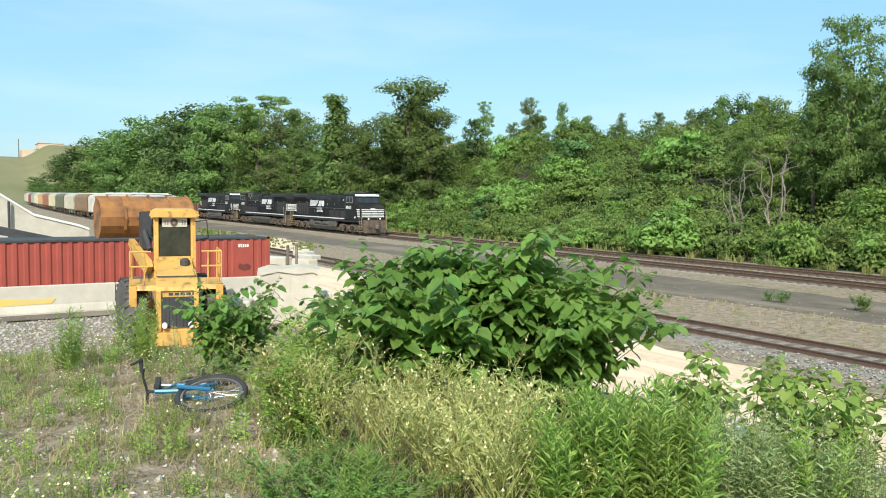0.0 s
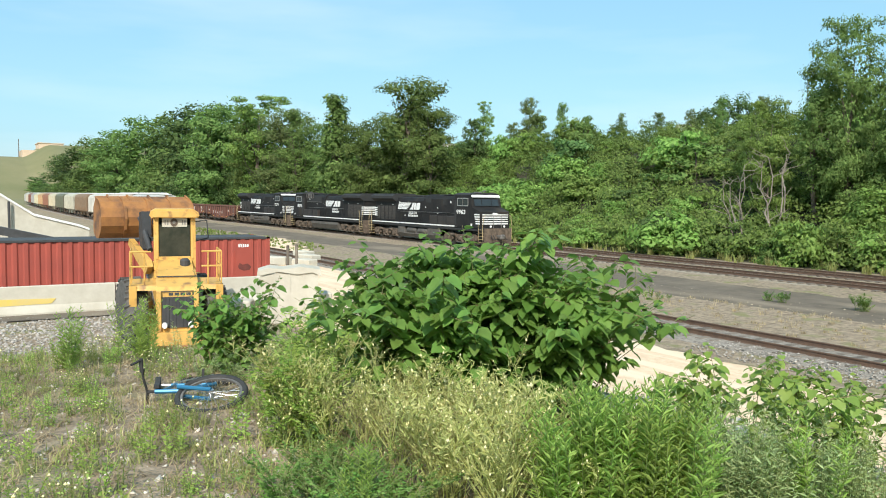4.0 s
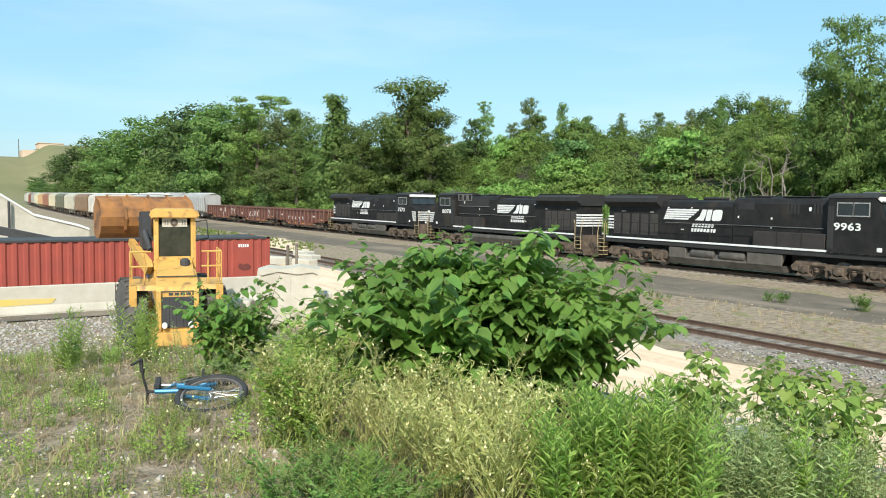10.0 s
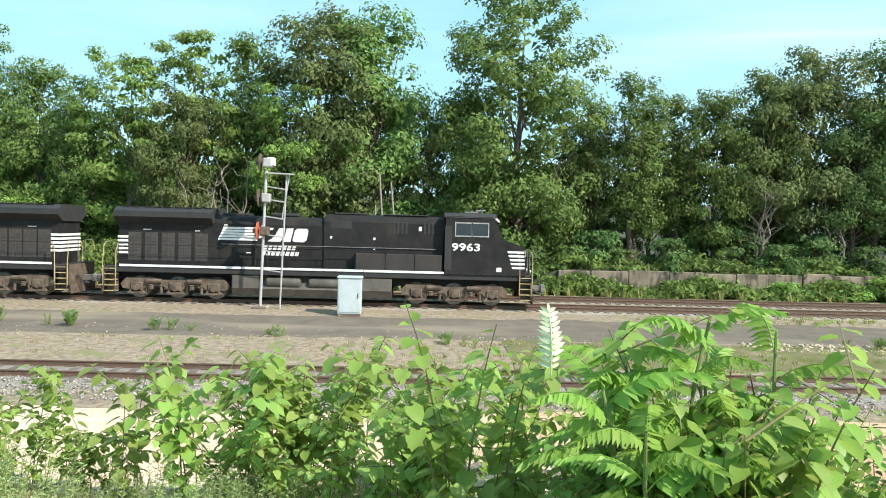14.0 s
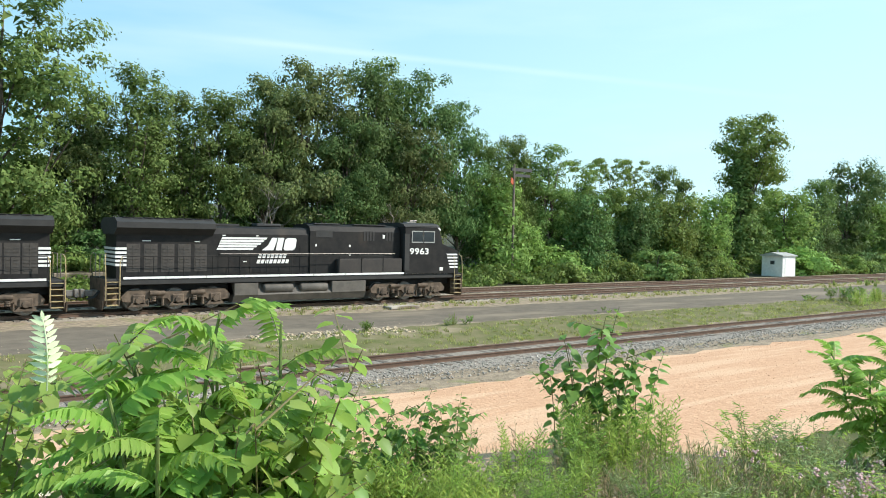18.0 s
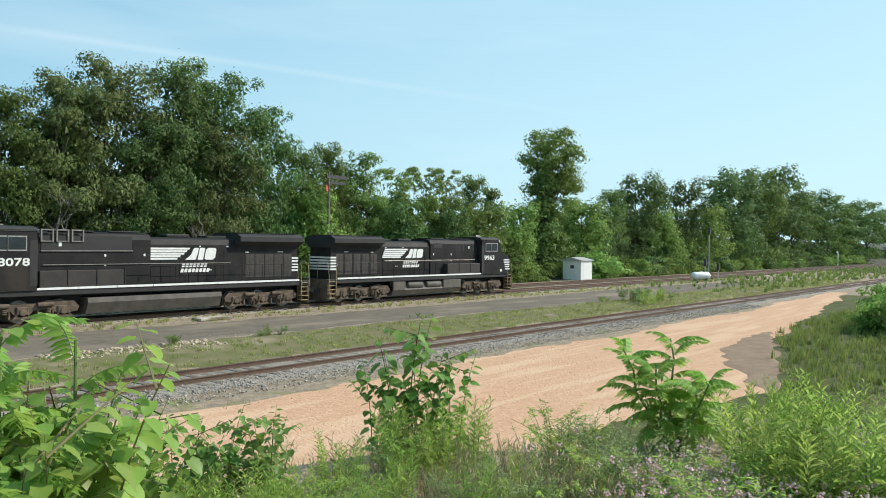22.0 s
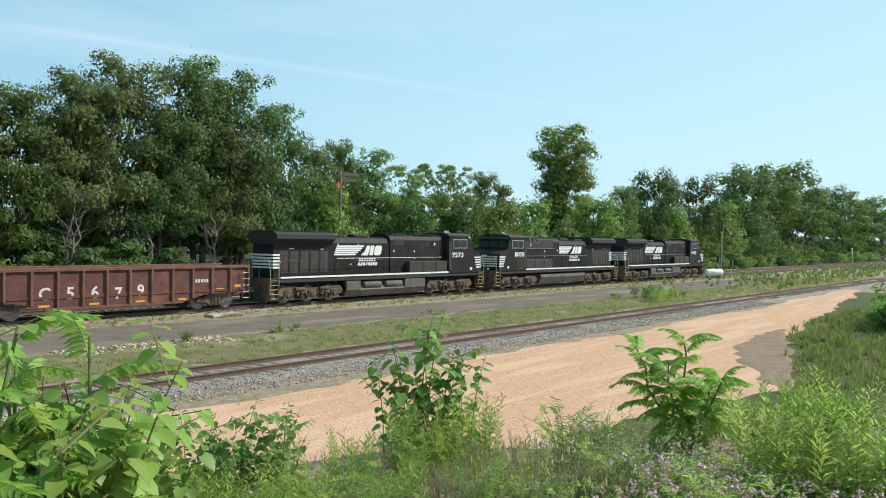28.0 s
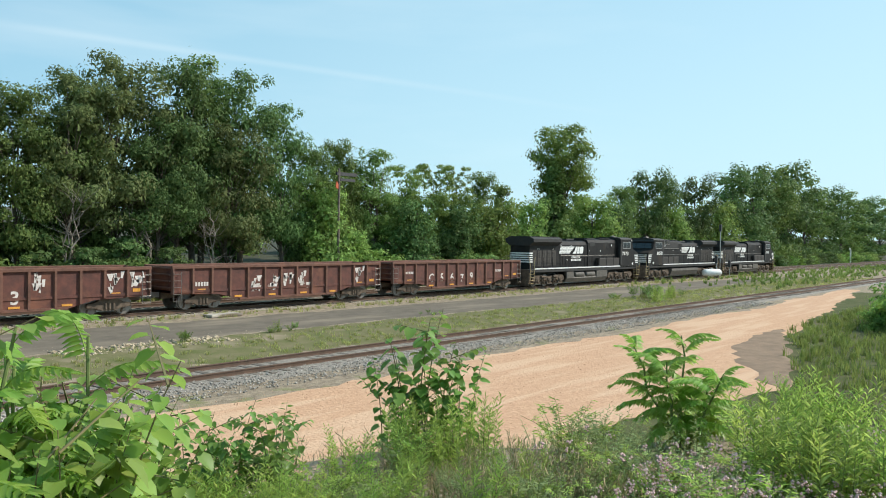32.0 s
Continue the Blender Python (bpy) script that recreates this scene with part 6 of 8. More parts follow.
    for y0 in (-0.33, -0.25, 0.22, 0.30):
        part("badge_bar", Shape().box(-0.618, -0.606, y0 - 0.02, y0 + 0.02, 3.66, 3.80), M_STEEL, o)
    mr = Shape().tube([(0.95, -0.7, 3.7), (0.9, -1.15, 3.75), (0.9, -1.2, 3.2), (0.95, -0.75, 3.1)], 0.02, 5)
    part("mirror_bracket", mr, M_DARKTRIM, o)
    # front frame, arms, bucket
    part("front_tower", Shape().prism([(1.0, 0.9), (2.5, 0.8), (2.4, 1.5), (1.6, 2.45), (1.1, 2.4)], "y", -0.5, 0.5), M_CAT, o, at=art)
    for s in (-1, 1):
        part("lift_arm", Shape().prism([(1.25, 2.30), (1.5, 2.50), (2.6, 2.75), (3.75, 3.05), (3.9, 2.85), (2.8, 2.4), (1.6, 2.05)], "y", min(s * 0.55, s * 0.75), max(s * 0.55, s * 0.75)), M_CAT, o, "yellow lift arm", at=art)
        part("lift_cylinder", Shape().rod((1.3, s * 0.45, 1.1), (2.7, s * 0.5, 2.5), 0.09, 8), M_STEEL, o, at=art)
    part("tilt_linkage", Shape().tube([(1.5, -0.2, 2.9), (2.6, -0.2, 3.4), (3.6, -0.2, 3.6)], 0.12, 8).box(2.2, 2.7, -0.35, 0.0, 2.4, 3.6, 0.05), M_DARKTRIM, o, "greasy dark tilt linkage", at=art)
    part("tilt_cylinder", Shape().rod((2.1, 0.42, 2.75), (3.0, 0.42, 3.45), 0.10, 10).rod((3.0, 0.42, 3.45), (3.6, 0.42, 3.75), 0.055, 8), M_DARKTRIM, o, "greasy black tilt cylinder", at=art)
    part("bell_crank", Shape().prism([(2.75, 2.75), (3.05, 2.70), (3.25, 3.3), (3.15, 3.95), (2.85, 3.98), (2.78, 3.4)], "y", 0.18, 0.52), M_DARKTRIM, o, "dark greasy bell crank", at=art)
    bk = Shape()
    # a scoop curled back: rounded outer shell, open towards the front
    arc = [(4.35 + 0.78 * math.cos(a), 3.72 + 0.68 * math.sin(a)) for a in (radians(v) for v in (75, 100, 125, 150, 175, 200, 225, 250, 275, 300))]
    inner = [(4.35 + 0.70 * math.cos(a), 3.72 + 0.60 * math.sin(a)) for a in (radians(v) for v in (300, 275, 250, 225, 200, 175, 150, 125, 100, 75))]
    bk.prism(arc + inner, "y", -1.72, 1.72)
    part("bucket", bk, M_BUCKET, o, "big rusty orange steel bucket", at=art)
    for s in (-1, 1):
        part("bucket_side", Shape().prism(arc + [(4.95, 3.3), (4.9, 4.1)], "y", min(s * 1.72, s * 1.78), max(s * 1.72, s * 1.78)), M_BUCKET, o, at=art)
    part("bucket_lip", Shape().prism([(3.72, 4.02), (4.05, 4.30), (4.62, 4.46), (4.66, 4.40), (4.10, 4.20), (3.78, 3.96)], "y", -1.78, 1.78), M_BUCKET, o, "worn sloping top edge of the bucket", at=art)
    for y in (-1.72, -0.95, -0.2, 0.6, 1.35):
        part("lip_rib", Shape().prism([(3.66, 4.02), (4.02, 4.36), (4.60, 4.52), (4.62, 4.46), (4.05, 4.29), (3.72, 4.00)], "y", y - 0.035, y + 0.035), M_BUCKET, o, at=art)
    for y0 in (-0.55, -0.25, 0.3):
        part("hydraulic_hose", Shape().tube([(1.5, y0, 2.5), (2.2, y0 - 0.05, 3.1), (3.0, y0, 3.2), (3.6, y0 + 0.05, 3.0)], 0.03, 6), M_RUBBER, o, at=art)
    for y in (-0.9, 0.0, 0.9):
        out2 = [(4.35 + 0.83 * math.cos(a), 3.72 + 0.73 * math.sin(a)) for a in (radians(v) for v in (90, 120, 150, 180, 210, 240))]
        in2 = [(4.35 + 0.77 * math.cos(a), 3.72 + 0.67 * math.sin(a)) for a in (radians(v) for v in (240, 210, 180, 150, 120, 90))]
        part("bucket_rib", Shape().prism(out2 + in2, "y", y - 0.05, y + 0.05), M_BUCKET, o, at=art)
    return o


wheel_loader(pose(-23.7, 5.64, YARD, 0, 0, 168) @ Matrix.Diagonal((1, 0.86, 1, 1)), 16)


def shipping_container(m):
    o = thing("shipping_container", "red corrugated steel shipping container with dark top rail", "container", m=m)
    L, W, H = 12.19, 2.44, 2.66
    for s in (-1, 1):
        sh = Shape()
        n = 30
        p = (L - 0.3) / n
        vs = []
        for k in range(n):
            x = -L / 2 + 0.15 + k * p
            for dx, d in ((0, 0), (p * 0.32, 0), (p * 0.48, -0.05), (p * 0.84, -0.05)):
                vs.append((x + dx, s * (W / 2 - 0.02 + d)))
        vs.append((L / 2 - 0.15, s * (W / 2 - 0.02)))
        for (xa, ya), (xb, yb) in zip(vs, vs[1:]):
            sh.add([(xa, ya, 0.15), (xb, yb, 0.15), (xb, yb, H - 0.1), (xa, ya, H - 0.1), (xa, ya - s * 0.03, 0.15), (xb, yb - s * 0.03, 0.15), (xb, yb - s * 0.03, H - 0.1), (xa, ya - s * 0.03, H - 0.1)], [(0, 1, 2, 3), (7, 6, 5, 4)])
        part("corrugated_side", sh, M_REDBOX, o)
        part("top_rail", Shape().box(-L / 2, L / 2, min(s * W / 2, s * (W / 2 - 0.08)), max(s * W / 2, s * (W / 2 - 0.08)), H - 0.1, H, 0.01), M_DARKTRIM, o, "dark top rail")
        part("bottom_rail", Shape().box(-L / 2, L / 2, min(s * W / 2, s * (W / 2 - 0.08)), max(s * W / 2, s * (W / 2 - 0.08)), 0.0, 0.16, 0.01), M_REDBOX, o)
        for e in (-1, 1):
            part("corner_post", Shape().box(min(e * L / 2, e * (L / 2 - 0.16)), max(e * L / 2, e * (L / 2 - 0.16)), min(s * W / 2, s * (W / 2 - 0.1)), max(s * W / 2, s * (W / 2 - 0.1)), 0, H, 0.01), M_REDBOX, o)
    part("roof", Shape().box(-L / 2 + 0.05, L / 2 - 0.05, -W / 2 + 0.05, W / 2 - 0.05, H - 0.08, H - 0.02), M_DARKTRIM, o, "grimy grey-black roof")
    for e in (-1, 1):
        part("end_panel", Shape().box(min(e * (L / 2 - 0.1), e * (L / 2 - 0.05)), max(e * (L / 2 - 0.1), e * (L / 2 - 0.05)), -W / 2 + 0.1, W / 2 - 0.1, 0.1, H - 0.08), M_REDBOX, o)
    # the smooth lettered panel near the end, and a sooty patch
    b = Shape().box(4.45, 5.3, -W / 2 - 0.012, -W / 2 + 0.03, 0.55, H - 0.14)
    part("marking_panel", b, M_REDBOX, o)
    k = Shape()
    for j in range(5):
        k.box(4.6 + j * 0.1, 4.67 + j * 0.1, -W / 2 - 0.02, -W / 2 - 0.010, 2.20, 2.34)
    part("lettering", k, M_WHITE, o, "short row of white lettering bars")
    part("soot_patch", Shape().prism([(4.62, 1.22), (4.85, 1.12), (5.12, 1.16), (5.2, 1.3), (5.02, 1.45), (4.8, 1.40), (4.66, 1.48), (4.58, 1.34)], "y", -W / 2 - 0.02, -W / 2 - 0.011), M_SOOT, o)
    return o


shipping_container(pose(-35.72, 6.43, YARD, 0, 0, 90))


def jersey_barrier(m, painted):
    o = thing("jersey_barrier", "pale concrete jersey barrier segment" + (" with worn yellow paint" if painted else ""), "barrier", "barriers in front of the container", m=m)
    part("body", Shape().prism([(-0.30, 0), (0.30, 0), (0.30, 0.09), (0.16, 0.35), (0.09, 1.04), (0.06, 1.07), (-0.06, 1.07), (-0.09, 1.04), (-0.16, 0.35), (-0.30, 0.09)], "x", -1.98, 1.98), M_WHITECONC, o)
    if painted:
        part("yellow_mark", Shape().prism([(-1.95, 0.37), (-0.25, 0.40), (-0.1, 0.58), (-1.95, 0.62)], "y", -0.166, -0.125), M_YELLOWMARK, o, "worn yellow painted band")
    return o


for k, (y, pnt) in enumerate(((-4.6, False), (-0.6, False), (3.4, True), (7.4, False), (11.4, False))):
    jersey_barrier(pose(-32.2, y, YARD + 0.02, 0, 0, 90 + (k % 2) * 0.6), pnt)
strip("kerb_slab", -33.0, -31.2, lambda x: -8.0, lambda x: 14.0, 0.05, M_ROAD, "narrow strip of grey paving under the barriers", step=0.6, wob=0.05, category="pavement")


def white_crate(m):
    o = thing("panelled_crate", "off-white panelled crate with torn tarp edge", "crate", m=m)
    part("body", Shape().box(-1.0, 1.0, -0.6, 0.6, 0, 1.9, 0.04), M_WHITECONC, o)
    for x in (-0.98, -0.5, 0.0, 0.5, 0.98):
        part("seam", Shape().box(x - 0.03, x + 0.03, -0.63, -0.59, 0.02, 1.93), M_WHITECONC, o)
    part("tarp", Shape().prism([(-1.1, 1.9), (-0.7, 2.02), (-0.2, 1.97), (0.4, 2.05), (1.1, 1.95), (1.12, 1.7), (0.8, 1.85), (0.3, 1.78), (-0.4, 1.88), (-1.12, 1.72)], "y", -0.66, 0.66), M_WHITECONC, o, "torn off-white tarp")
    return o


white_crate(pose(-26.4, 10.3, YARD, 0, 0, 70))
# concrete blocks beside it
for k, (x, y, a) in enumerate(((-26.5, 8.5, 60), (-27.4, 11.9, 75), (-46.5, 19.2, 20), (-50.0, 21.0, 12), (-53.5, 22.0, 18), (-49, 18.4, 30))):
    solid("concrete_block", Shape().box(-0.8 if k > 1 else -0.45, 0.8 if k > 1 else 0.45, -0.4, 0.4, 0, 0.55 if k > 1 else 0.9, 0.05), M_WHITECONC, "pale concrete block lying in the yard", "concrete block", "concrete blocks in the yard", m=pose(x, y, YARD, 0, 0, a))
for x, y in ((-41.2, 16.0), (-41.9, 16.8)):
    solid("bollard_post", Shape().rod((0, 0, -0.3), (0, 0, 1.75), 0.09, 8).rod((0, 0, 1.75), (0, 0, 1.8), 0.07, 8), M_TIE, "weathered wooden post in the yard", "post", "posts in the yard", m=pose(x, y, YARD))
strip("dirt_patch", -76, -34, lambda x: 13.5 + (-x - 34) * 0.30, lambda x: 19.0 + (-x - 34) * 0.24, 0.025, M_DIRT, "patch of orange dirt beyond the container", wob=0.5)


def loading_ramp():
    o = thing("loading_ramp", "long white concrete ramp sloping down behind the container", "ramp")
    part("ramp_wall", Shape().prism([(-14, 6.0), (2.0, 4.62), (4.9, 2.62), (7.8, 1.85), (8.4, 1.6), (8.4, YARD), (-14, YARD)], "x", -62.5, -60.0), M_WHITECONC, o)
    part("ramp_coping", Shape().prism([(-14, 6.0), (2.0, 4.62), (4.9, 2.62), (7.8, 1.85), (8.4, 1.6), (8.4, 1.75), (7.8, 2.0), (4.9, 2.78), (2.0, 4.78), (-14, 6.16)], "x", -62.6, -59.9), M_WHITE, o)
    part("ramp_post", Shape().rod((-59.7, 3.4, 1.0), (-59.7, 3.4, 3.6), 0.09, 6), M_DARKTRIM, o)


def conveyor():
    o = thing("conveyor", "dark belt conveyor on a steel lattice frame", "conveyor")
    part("belt_trough", Shape().prism([(-8, 4.75), (5.9, 1.45), (6.2, 1.2), (5.9, 1.0), (-8, 4.25)], "x", -50.4, -49.2), M_DARKTRIM, o)
    fr = lambda u: 4.15 - (u + 8) * 0.2374
    part("lower_chord", Shape().rod((-49.2, -8, fr(-8) - 0.9), (-49.2, 5.5, fr(5.5) - 0.9), 0.05, 6), M_SILVER, o)
    part("upper_chord", Shape().rod((-49.2, -8, fr(-8)), (-49.2, 5.5, fr(5.5)), 0.05, 6), M_SILVER, o)
    u = -8.0
    k = 0
    while u < 5.2:
        a, b = (0, 0.9) if k % 2 else (0.9, 0)
        part("lattice_bar", Shape().rod((-49.2, u, fr(u) - a), (-49.2, u + 0.6, fr(u + 0.6) - b), 0.035, 5), M_SILVER, o)
        u += 0.6
        k += 1
    for y in (-6.0, 1.0):
        part("support_leg", Shape().rod((-49.8, y, YARD), (-49.8, y, fr(y) - 0.7), 0.1, 6), M_SILVER, o)


loading_ramp()
conveyor()
pump = thing("pump_frame", "small rusty machine frame with a pulley behind the container", "machine", m=pose(-47.5, 8.3, YARD, 0, 0, 20))
part("frame", Shape().tube([(0, -0.5, 0), (0, -0.2, 2.5), (0, 0.3, 2.5), (0, 0.5, 0)], 0.08, 6).rod((0, -0.4, 1.2), (0, 0.45, 1.2), 0.06), M_BUCKET, pump)
part("pulley", Shape().lathe([(-0.1, 0.3), (0.1, 0.3)], "x", (0, 0.15, 1.95), 16), M_DARKTRIM, pump)

# parked hoppers on the yard track
HUES = (((0.62, 0.60, 0.55), (0.52, 0.50, 0.46), "white"), ((0.70, 0.66, 0.60), (0.60, 0.42, 0.30), "white and rust"), ((0.66, 0.63, 0.56), (0.55, 0.52, 0.46), "off-white"), ((0.30, 0.20, 0.12), (0.24, 0.155, 0.095), "brown"), ((0.60, 0.57, 0.46), (0.48, 0.45, 0.36), "cream"),
        ((0.17, 0.18, 0.12), (0.14, 0.145, 0.10), "olive grey"), ((0.64, 0.58, 0.42), (0.54, 0.48, 0.34), "pale yellow"), ((0.34, 0.16, 0.10), (0.28, 0.14, 0.09), "rusty red"), ((0.58, 0.38, 0.20), (0.5, 0.33, 0.18), "tan"), ((0.66, 0.62, 0.44), (0.55, 0.51, 0.36), "cream yellow"),
        ((0.40, 0.40, 0.40), (0.34, 0.34, 0.33), "grey"), ((0.26, 0.10, 0.07), (0.22, 0.09, 0.06), "dark red"), ((0.6, 0.55, 0.45), (0.5, 0.46, 0.38), "beige"), ((0.5, 0.5, 0.48), (0.42, 0.42, 0.4), "pale grey"))
KEEP = len(WHEELS)
for k, (c1, c2, word) in enumerate(HUES):
    x = -103.0 - 18.1 * k
    ob = hopper(tuple(v * 0.85 for v in c1), tuple(v * 0.8 for v in c2), word + " covered hopper car parked on the yard track", "parked hopper cars", wheels=k < 8)
    a = math.degrees(math.atan2(side_y(x + 6) - side_y(x - 6), 12.0))
    ob.matrix_basis = pose(x, side_y(x), SIDE_RAIL, 0, 0, a)
del WHEELS[KEEP:]


def bicycle(m):
    """A bicycle lying on its side: built upright in x-z, then laid down."""
    o = thing("bicycle", "blue mountain bicycle lying on its side in the grass", "bicycle", m=m)
    r = 0.31
    axis = Vector((-0.21, 0, 0.978))
    pivot = Vector((0.875, 0, 0.715))
    steer = Matrix.Translation(pivot) @ Matrix.Rotation(radians(-25), 4, axis) @ Matrix.Translation(-pivot)
    for name, x in (("rear_wheel", 0.0), ("front_wheel", 1.04)):
        w = new(name)
        w.parent = o
        w.matrix_basis = (steer if x > 0.5 else Matrix()) @ pose(x, 0, r)
        tagged(w, "knobbly bicycle wheel")
        t = Shape()
        n, q = 32, 6
        for k in range(n):
            a = 2 * math.pi * k / n
            for j in range(q):
                b = 2 * math.pi * j / q
                rr = r + 0.031 * math.cos(b)
                t.v.append((rr * math.cos(a), 0.031 * math.sin(b), rr * math.sin(a)))
        t.f = [(k * q + j, k * q + (j + 1) % q, ((k + 1) % n) * q + (j + 1) % q, ((k + 1) % n) * q + j) for k in range(n) for j in range(q)]
        part("tyre", t, M_RUBBER, w, smooth=True)
        rim = Shape().lathe([(-0.012, r - 0.045), (-0.012, r - 0.02), (0.012, r - 0.02), (0.012, r - 0.045), (-0.012, r - 0.045)], "y", n=32)
        rim.f = [q for q in rim.f if len(q) == 4]
        part("rim", rim, M_STEEL, w)
        sp = Shape()
        for k in range(28):
            a = 2 * math.pi * k / 28
            s = 0.03 if k % 2 else -0.03
            sp.rod((0.02 * math.cos(a + 0.6), s, 0.02 * math.sin(a + 0.6)), ((r - 0.03) * math.cos(a), 0, (r - 0.03) * math.sin(a)), 0.0018, 3, cap=False)
        part("spokes", sp, M_CHROME, w, kind="stuff")
        part("hub", Shape().rod((0, -0.05, 0), (0, 0.05, 0), 0.025, 8), M_CHROME, w)
    bb, seat, head, headlow = (0.42, 0, 0.28), (0.30, 0, 0.72), (0.86, 0, 0.78), (0.89, 0, 0.64)
    for nm, p, q, rad in (("down_tube", bb, headlow, 0.020), ("top_tube", (0.32, 0, 0.68), head, 0.016), ("seat_tube", bb, seat, 0.016), ("head_tube", (0.85, 0, 0.83), (0.90, 0, 0.60), 0.022)):
        part(nm, Shape().rod(p, q, rad, 8), M_BLUE, o)
    for s in (-1, 1):
        part("chain_stay", Shape().rod((bb[0], s * 0.03, bb[2]), (0, s * 0.06, r), 0.009, 6), M_CHROME, o)
        part("seat_stay", Shape().rod((0.31, s * 0.02, 0.68), (0, s * 0.06, r), 0.008, 6), M_CHROME, o)
        part("fork_blade", Shape().rod((0.90, s * 0.05, 0.62), (1.04, s * 0.055, r), 0.020, 8), M_BLUE, o, "blue fork leg", at=steer)
        part("crank", Shape().rod((bb[0], s * 0.06, bb[2]), (bb[0] + s * 0.12, s * 0.07, bb[2] + s * 0.12), 0.010, 6), M_RUBBER, o)
        part("pedal", Shape().box(bb[0] + s * 0.12 - 0.045, bb[0] + s * 0.12 + 0.045, min(s * 0.08, s * 0.17), max(s * 0.08, s * 0.17), bb[2] + s * 0.12 - 0.012, bb[2] + s * 0.12 + 0.012), M_RUBBER, o)
        part("grip", Shape().rod((0.80, s * 0.20, 0.93), (0.78, s * 0.33, 0.92), 0.018, 8), M_RUBBER, o, at=steer)
        part("bar_end", Shape().rod((0.78, s * 0.32, 0.92), (0.88, s * 0.33, 1.0), 0.012, 6), M_RUBBER, o, at=steer)
        part("brake_lever", Shape().rod((0.82, s * 0.18, 0.92), (0.88, s * 0.28, 0.89), 0.007, 5), M_RUBBER, o, at=steer)
    part("chainring", Shape().lathe([(-0.05, 0.085), (-0.045, 0.085)], "y", (bb[0], 0, bb[2]), 20), M_RUBBER, o)
    part("handlebar", Shape().tube([(0.78, -0.33, 0.92), (0.83, -0.15, 0.92), (0.84, 0, 0.90), (0.83, 0.15, 0.92), (0.78, 0.33, 0.92)], 0.013, 6), M_RUBBER, o, at=steer)
    part("stem", Shape().rod((0.85, 0, 0.83), (0.84, 0, 0.90), 0.016, 6), M_RUBBER, o, at=steer)
    part("seat_post", Shape().rod(seat, (0.27, 0, 0.84), 0.013, 6), M_CHROME, o)
    part("saddle", Shape().prism([(0.12, -0.075), (0.18, -0.08), (0.30, -0.03), (0.42, -0.015), (0.42, 0.015), (0.30, 0.03), (0.18, 0.08), (0.12, 0.075)], "z", 0.83, 0.88), M_RUBBER, o)
    return o


AWAY, LEFT = Vector((-0.956, 0.292, 0.0)), Vector((-0.292, -0.956, 0.0))
lying = Matrix(((-AWAY.x, 0, LEFT.x, 0), (-AWAY.y, 0, LEFT.y, 0), (0, 1, 0, 0), (0, 0, 0, 1)))
# it lies in a dip: the back wheel lower than the front one
dip = Matrix.Translation((0.98, 0, 0.31)) @ Matrix.Rotation(radians(7.5), 4, "Z") @ Matrix.Translation((-0.98, 0, -0.31))
bicycle(Matrix.Translation(Vector((-7.33, 2.08, 2.31)) - (lying @ Vector((0.98, 0, 0.31)))) @ lying @ dip)


def signal_mast(m):
    o = thing("signal_mast", "silver railway signal mast with a ladder and round targets", "signal", m=m)
    part("mast", Shape().rod((0, 0, -0.3), (0.02, 0, 6.45), 0.065, 10), M_SILVER, o)
    lad = Shape().rod((0.92, 0, -0.3), (0.98, 0, 6.3), 0.045, 6)
    part("ladder_stile", lad, M_SILVER, o)
    part("ladder_brace", Shape().rod((0.85, 0.0, 4.2), (1.12, 0.0, 6.3), 0.03, 6), M_SILVER, o)
    for k, z in enumerate((1.7, 2.6, 3.35, 4.2, 5.0, 5.6)):
        part("rung", Shape().rod((0.0, 0, z + 0.05), (0.95, 0, z - 0.05), 0.03, 6), M_SILVER, o)
    part("top_platform", Shape().box(0.0, 1.3, -0.25, 0.25, 6.24, 6.30), M_SILVER, o)
    for z, mt, lb in ((6.75, M_SILVER, ""), (5.1, M_SILVER, ""), (3.55, M_ORANGE, "faded orange-red signal target")):
        h = part("signal_head", Shape().box(-0.12, 0.28, -0.22, 0.2, z - 0.2, z + 0.22, 0.04), M_SILVER if z > 3.6 else M_UNDER, o)
        part("target", Shape().lathe([(-0.22, 0.05), (-0.24, 0.42), (-0.20, 0.43), (-0.19, 0.05)], "x", (-0.05, 0, z), 18), mt if z < 5 else M_UNDER, h, lb)
        part("hood", Shape().rod((-0.24, 0, z), (-0.48, 0, z), 0.11, 10), M_UNDER, h)
    part("relay_box", Shape().box(0.05, 0.42, -0.2, 0.2, 6.62, 7.0, 0.03), M_WHITE, o, "white box at the mast top")
    part("footing", Shape().box(-0.35, 0.35, -0.3, 0.3, -0.3, 0.02, 0.04), M_CONC, o)
    return o


signal_mast(pose(-7.62, 36.45, ground_at(-7.6, 36.4) + 0.08, 0, 1.3, 0))


def equipment_box(m):
    o = thing("equipment_cabinet", "pale blue-grey metal signal equipment cabinet", "cabinet", m=m)
    part("body", Shape().box(-0.53, 0.53, -0.4, 0.4, 0.12, 1.72, 0.02), M_BOXGREY, o)
    part("roof_cap", Shape().box(-0.57, 0.57, -0.45, 0.45, 1.72, 1.80, 0.02), M_BOXGREY, o)
    part("door", Shape().box(-0.47, 0.47, -0.42, -0.40, 0.2, 1.66, 0.006), M_BOXGREY, o)
    part("handle", Shape().box(0.36, 0.40, -0.45, -0.42, 0.85, 1.05), M_DARKTRIM, o)
    part("base", Shape().box(-0.5, 0.5, -0.37, 0.37, -0.1, 0.12), M_CONC, o)
    return o


equipment_box(pose(-3.28, 35.0, ground_at(-3.3, 35.0), 0, 0, 2))


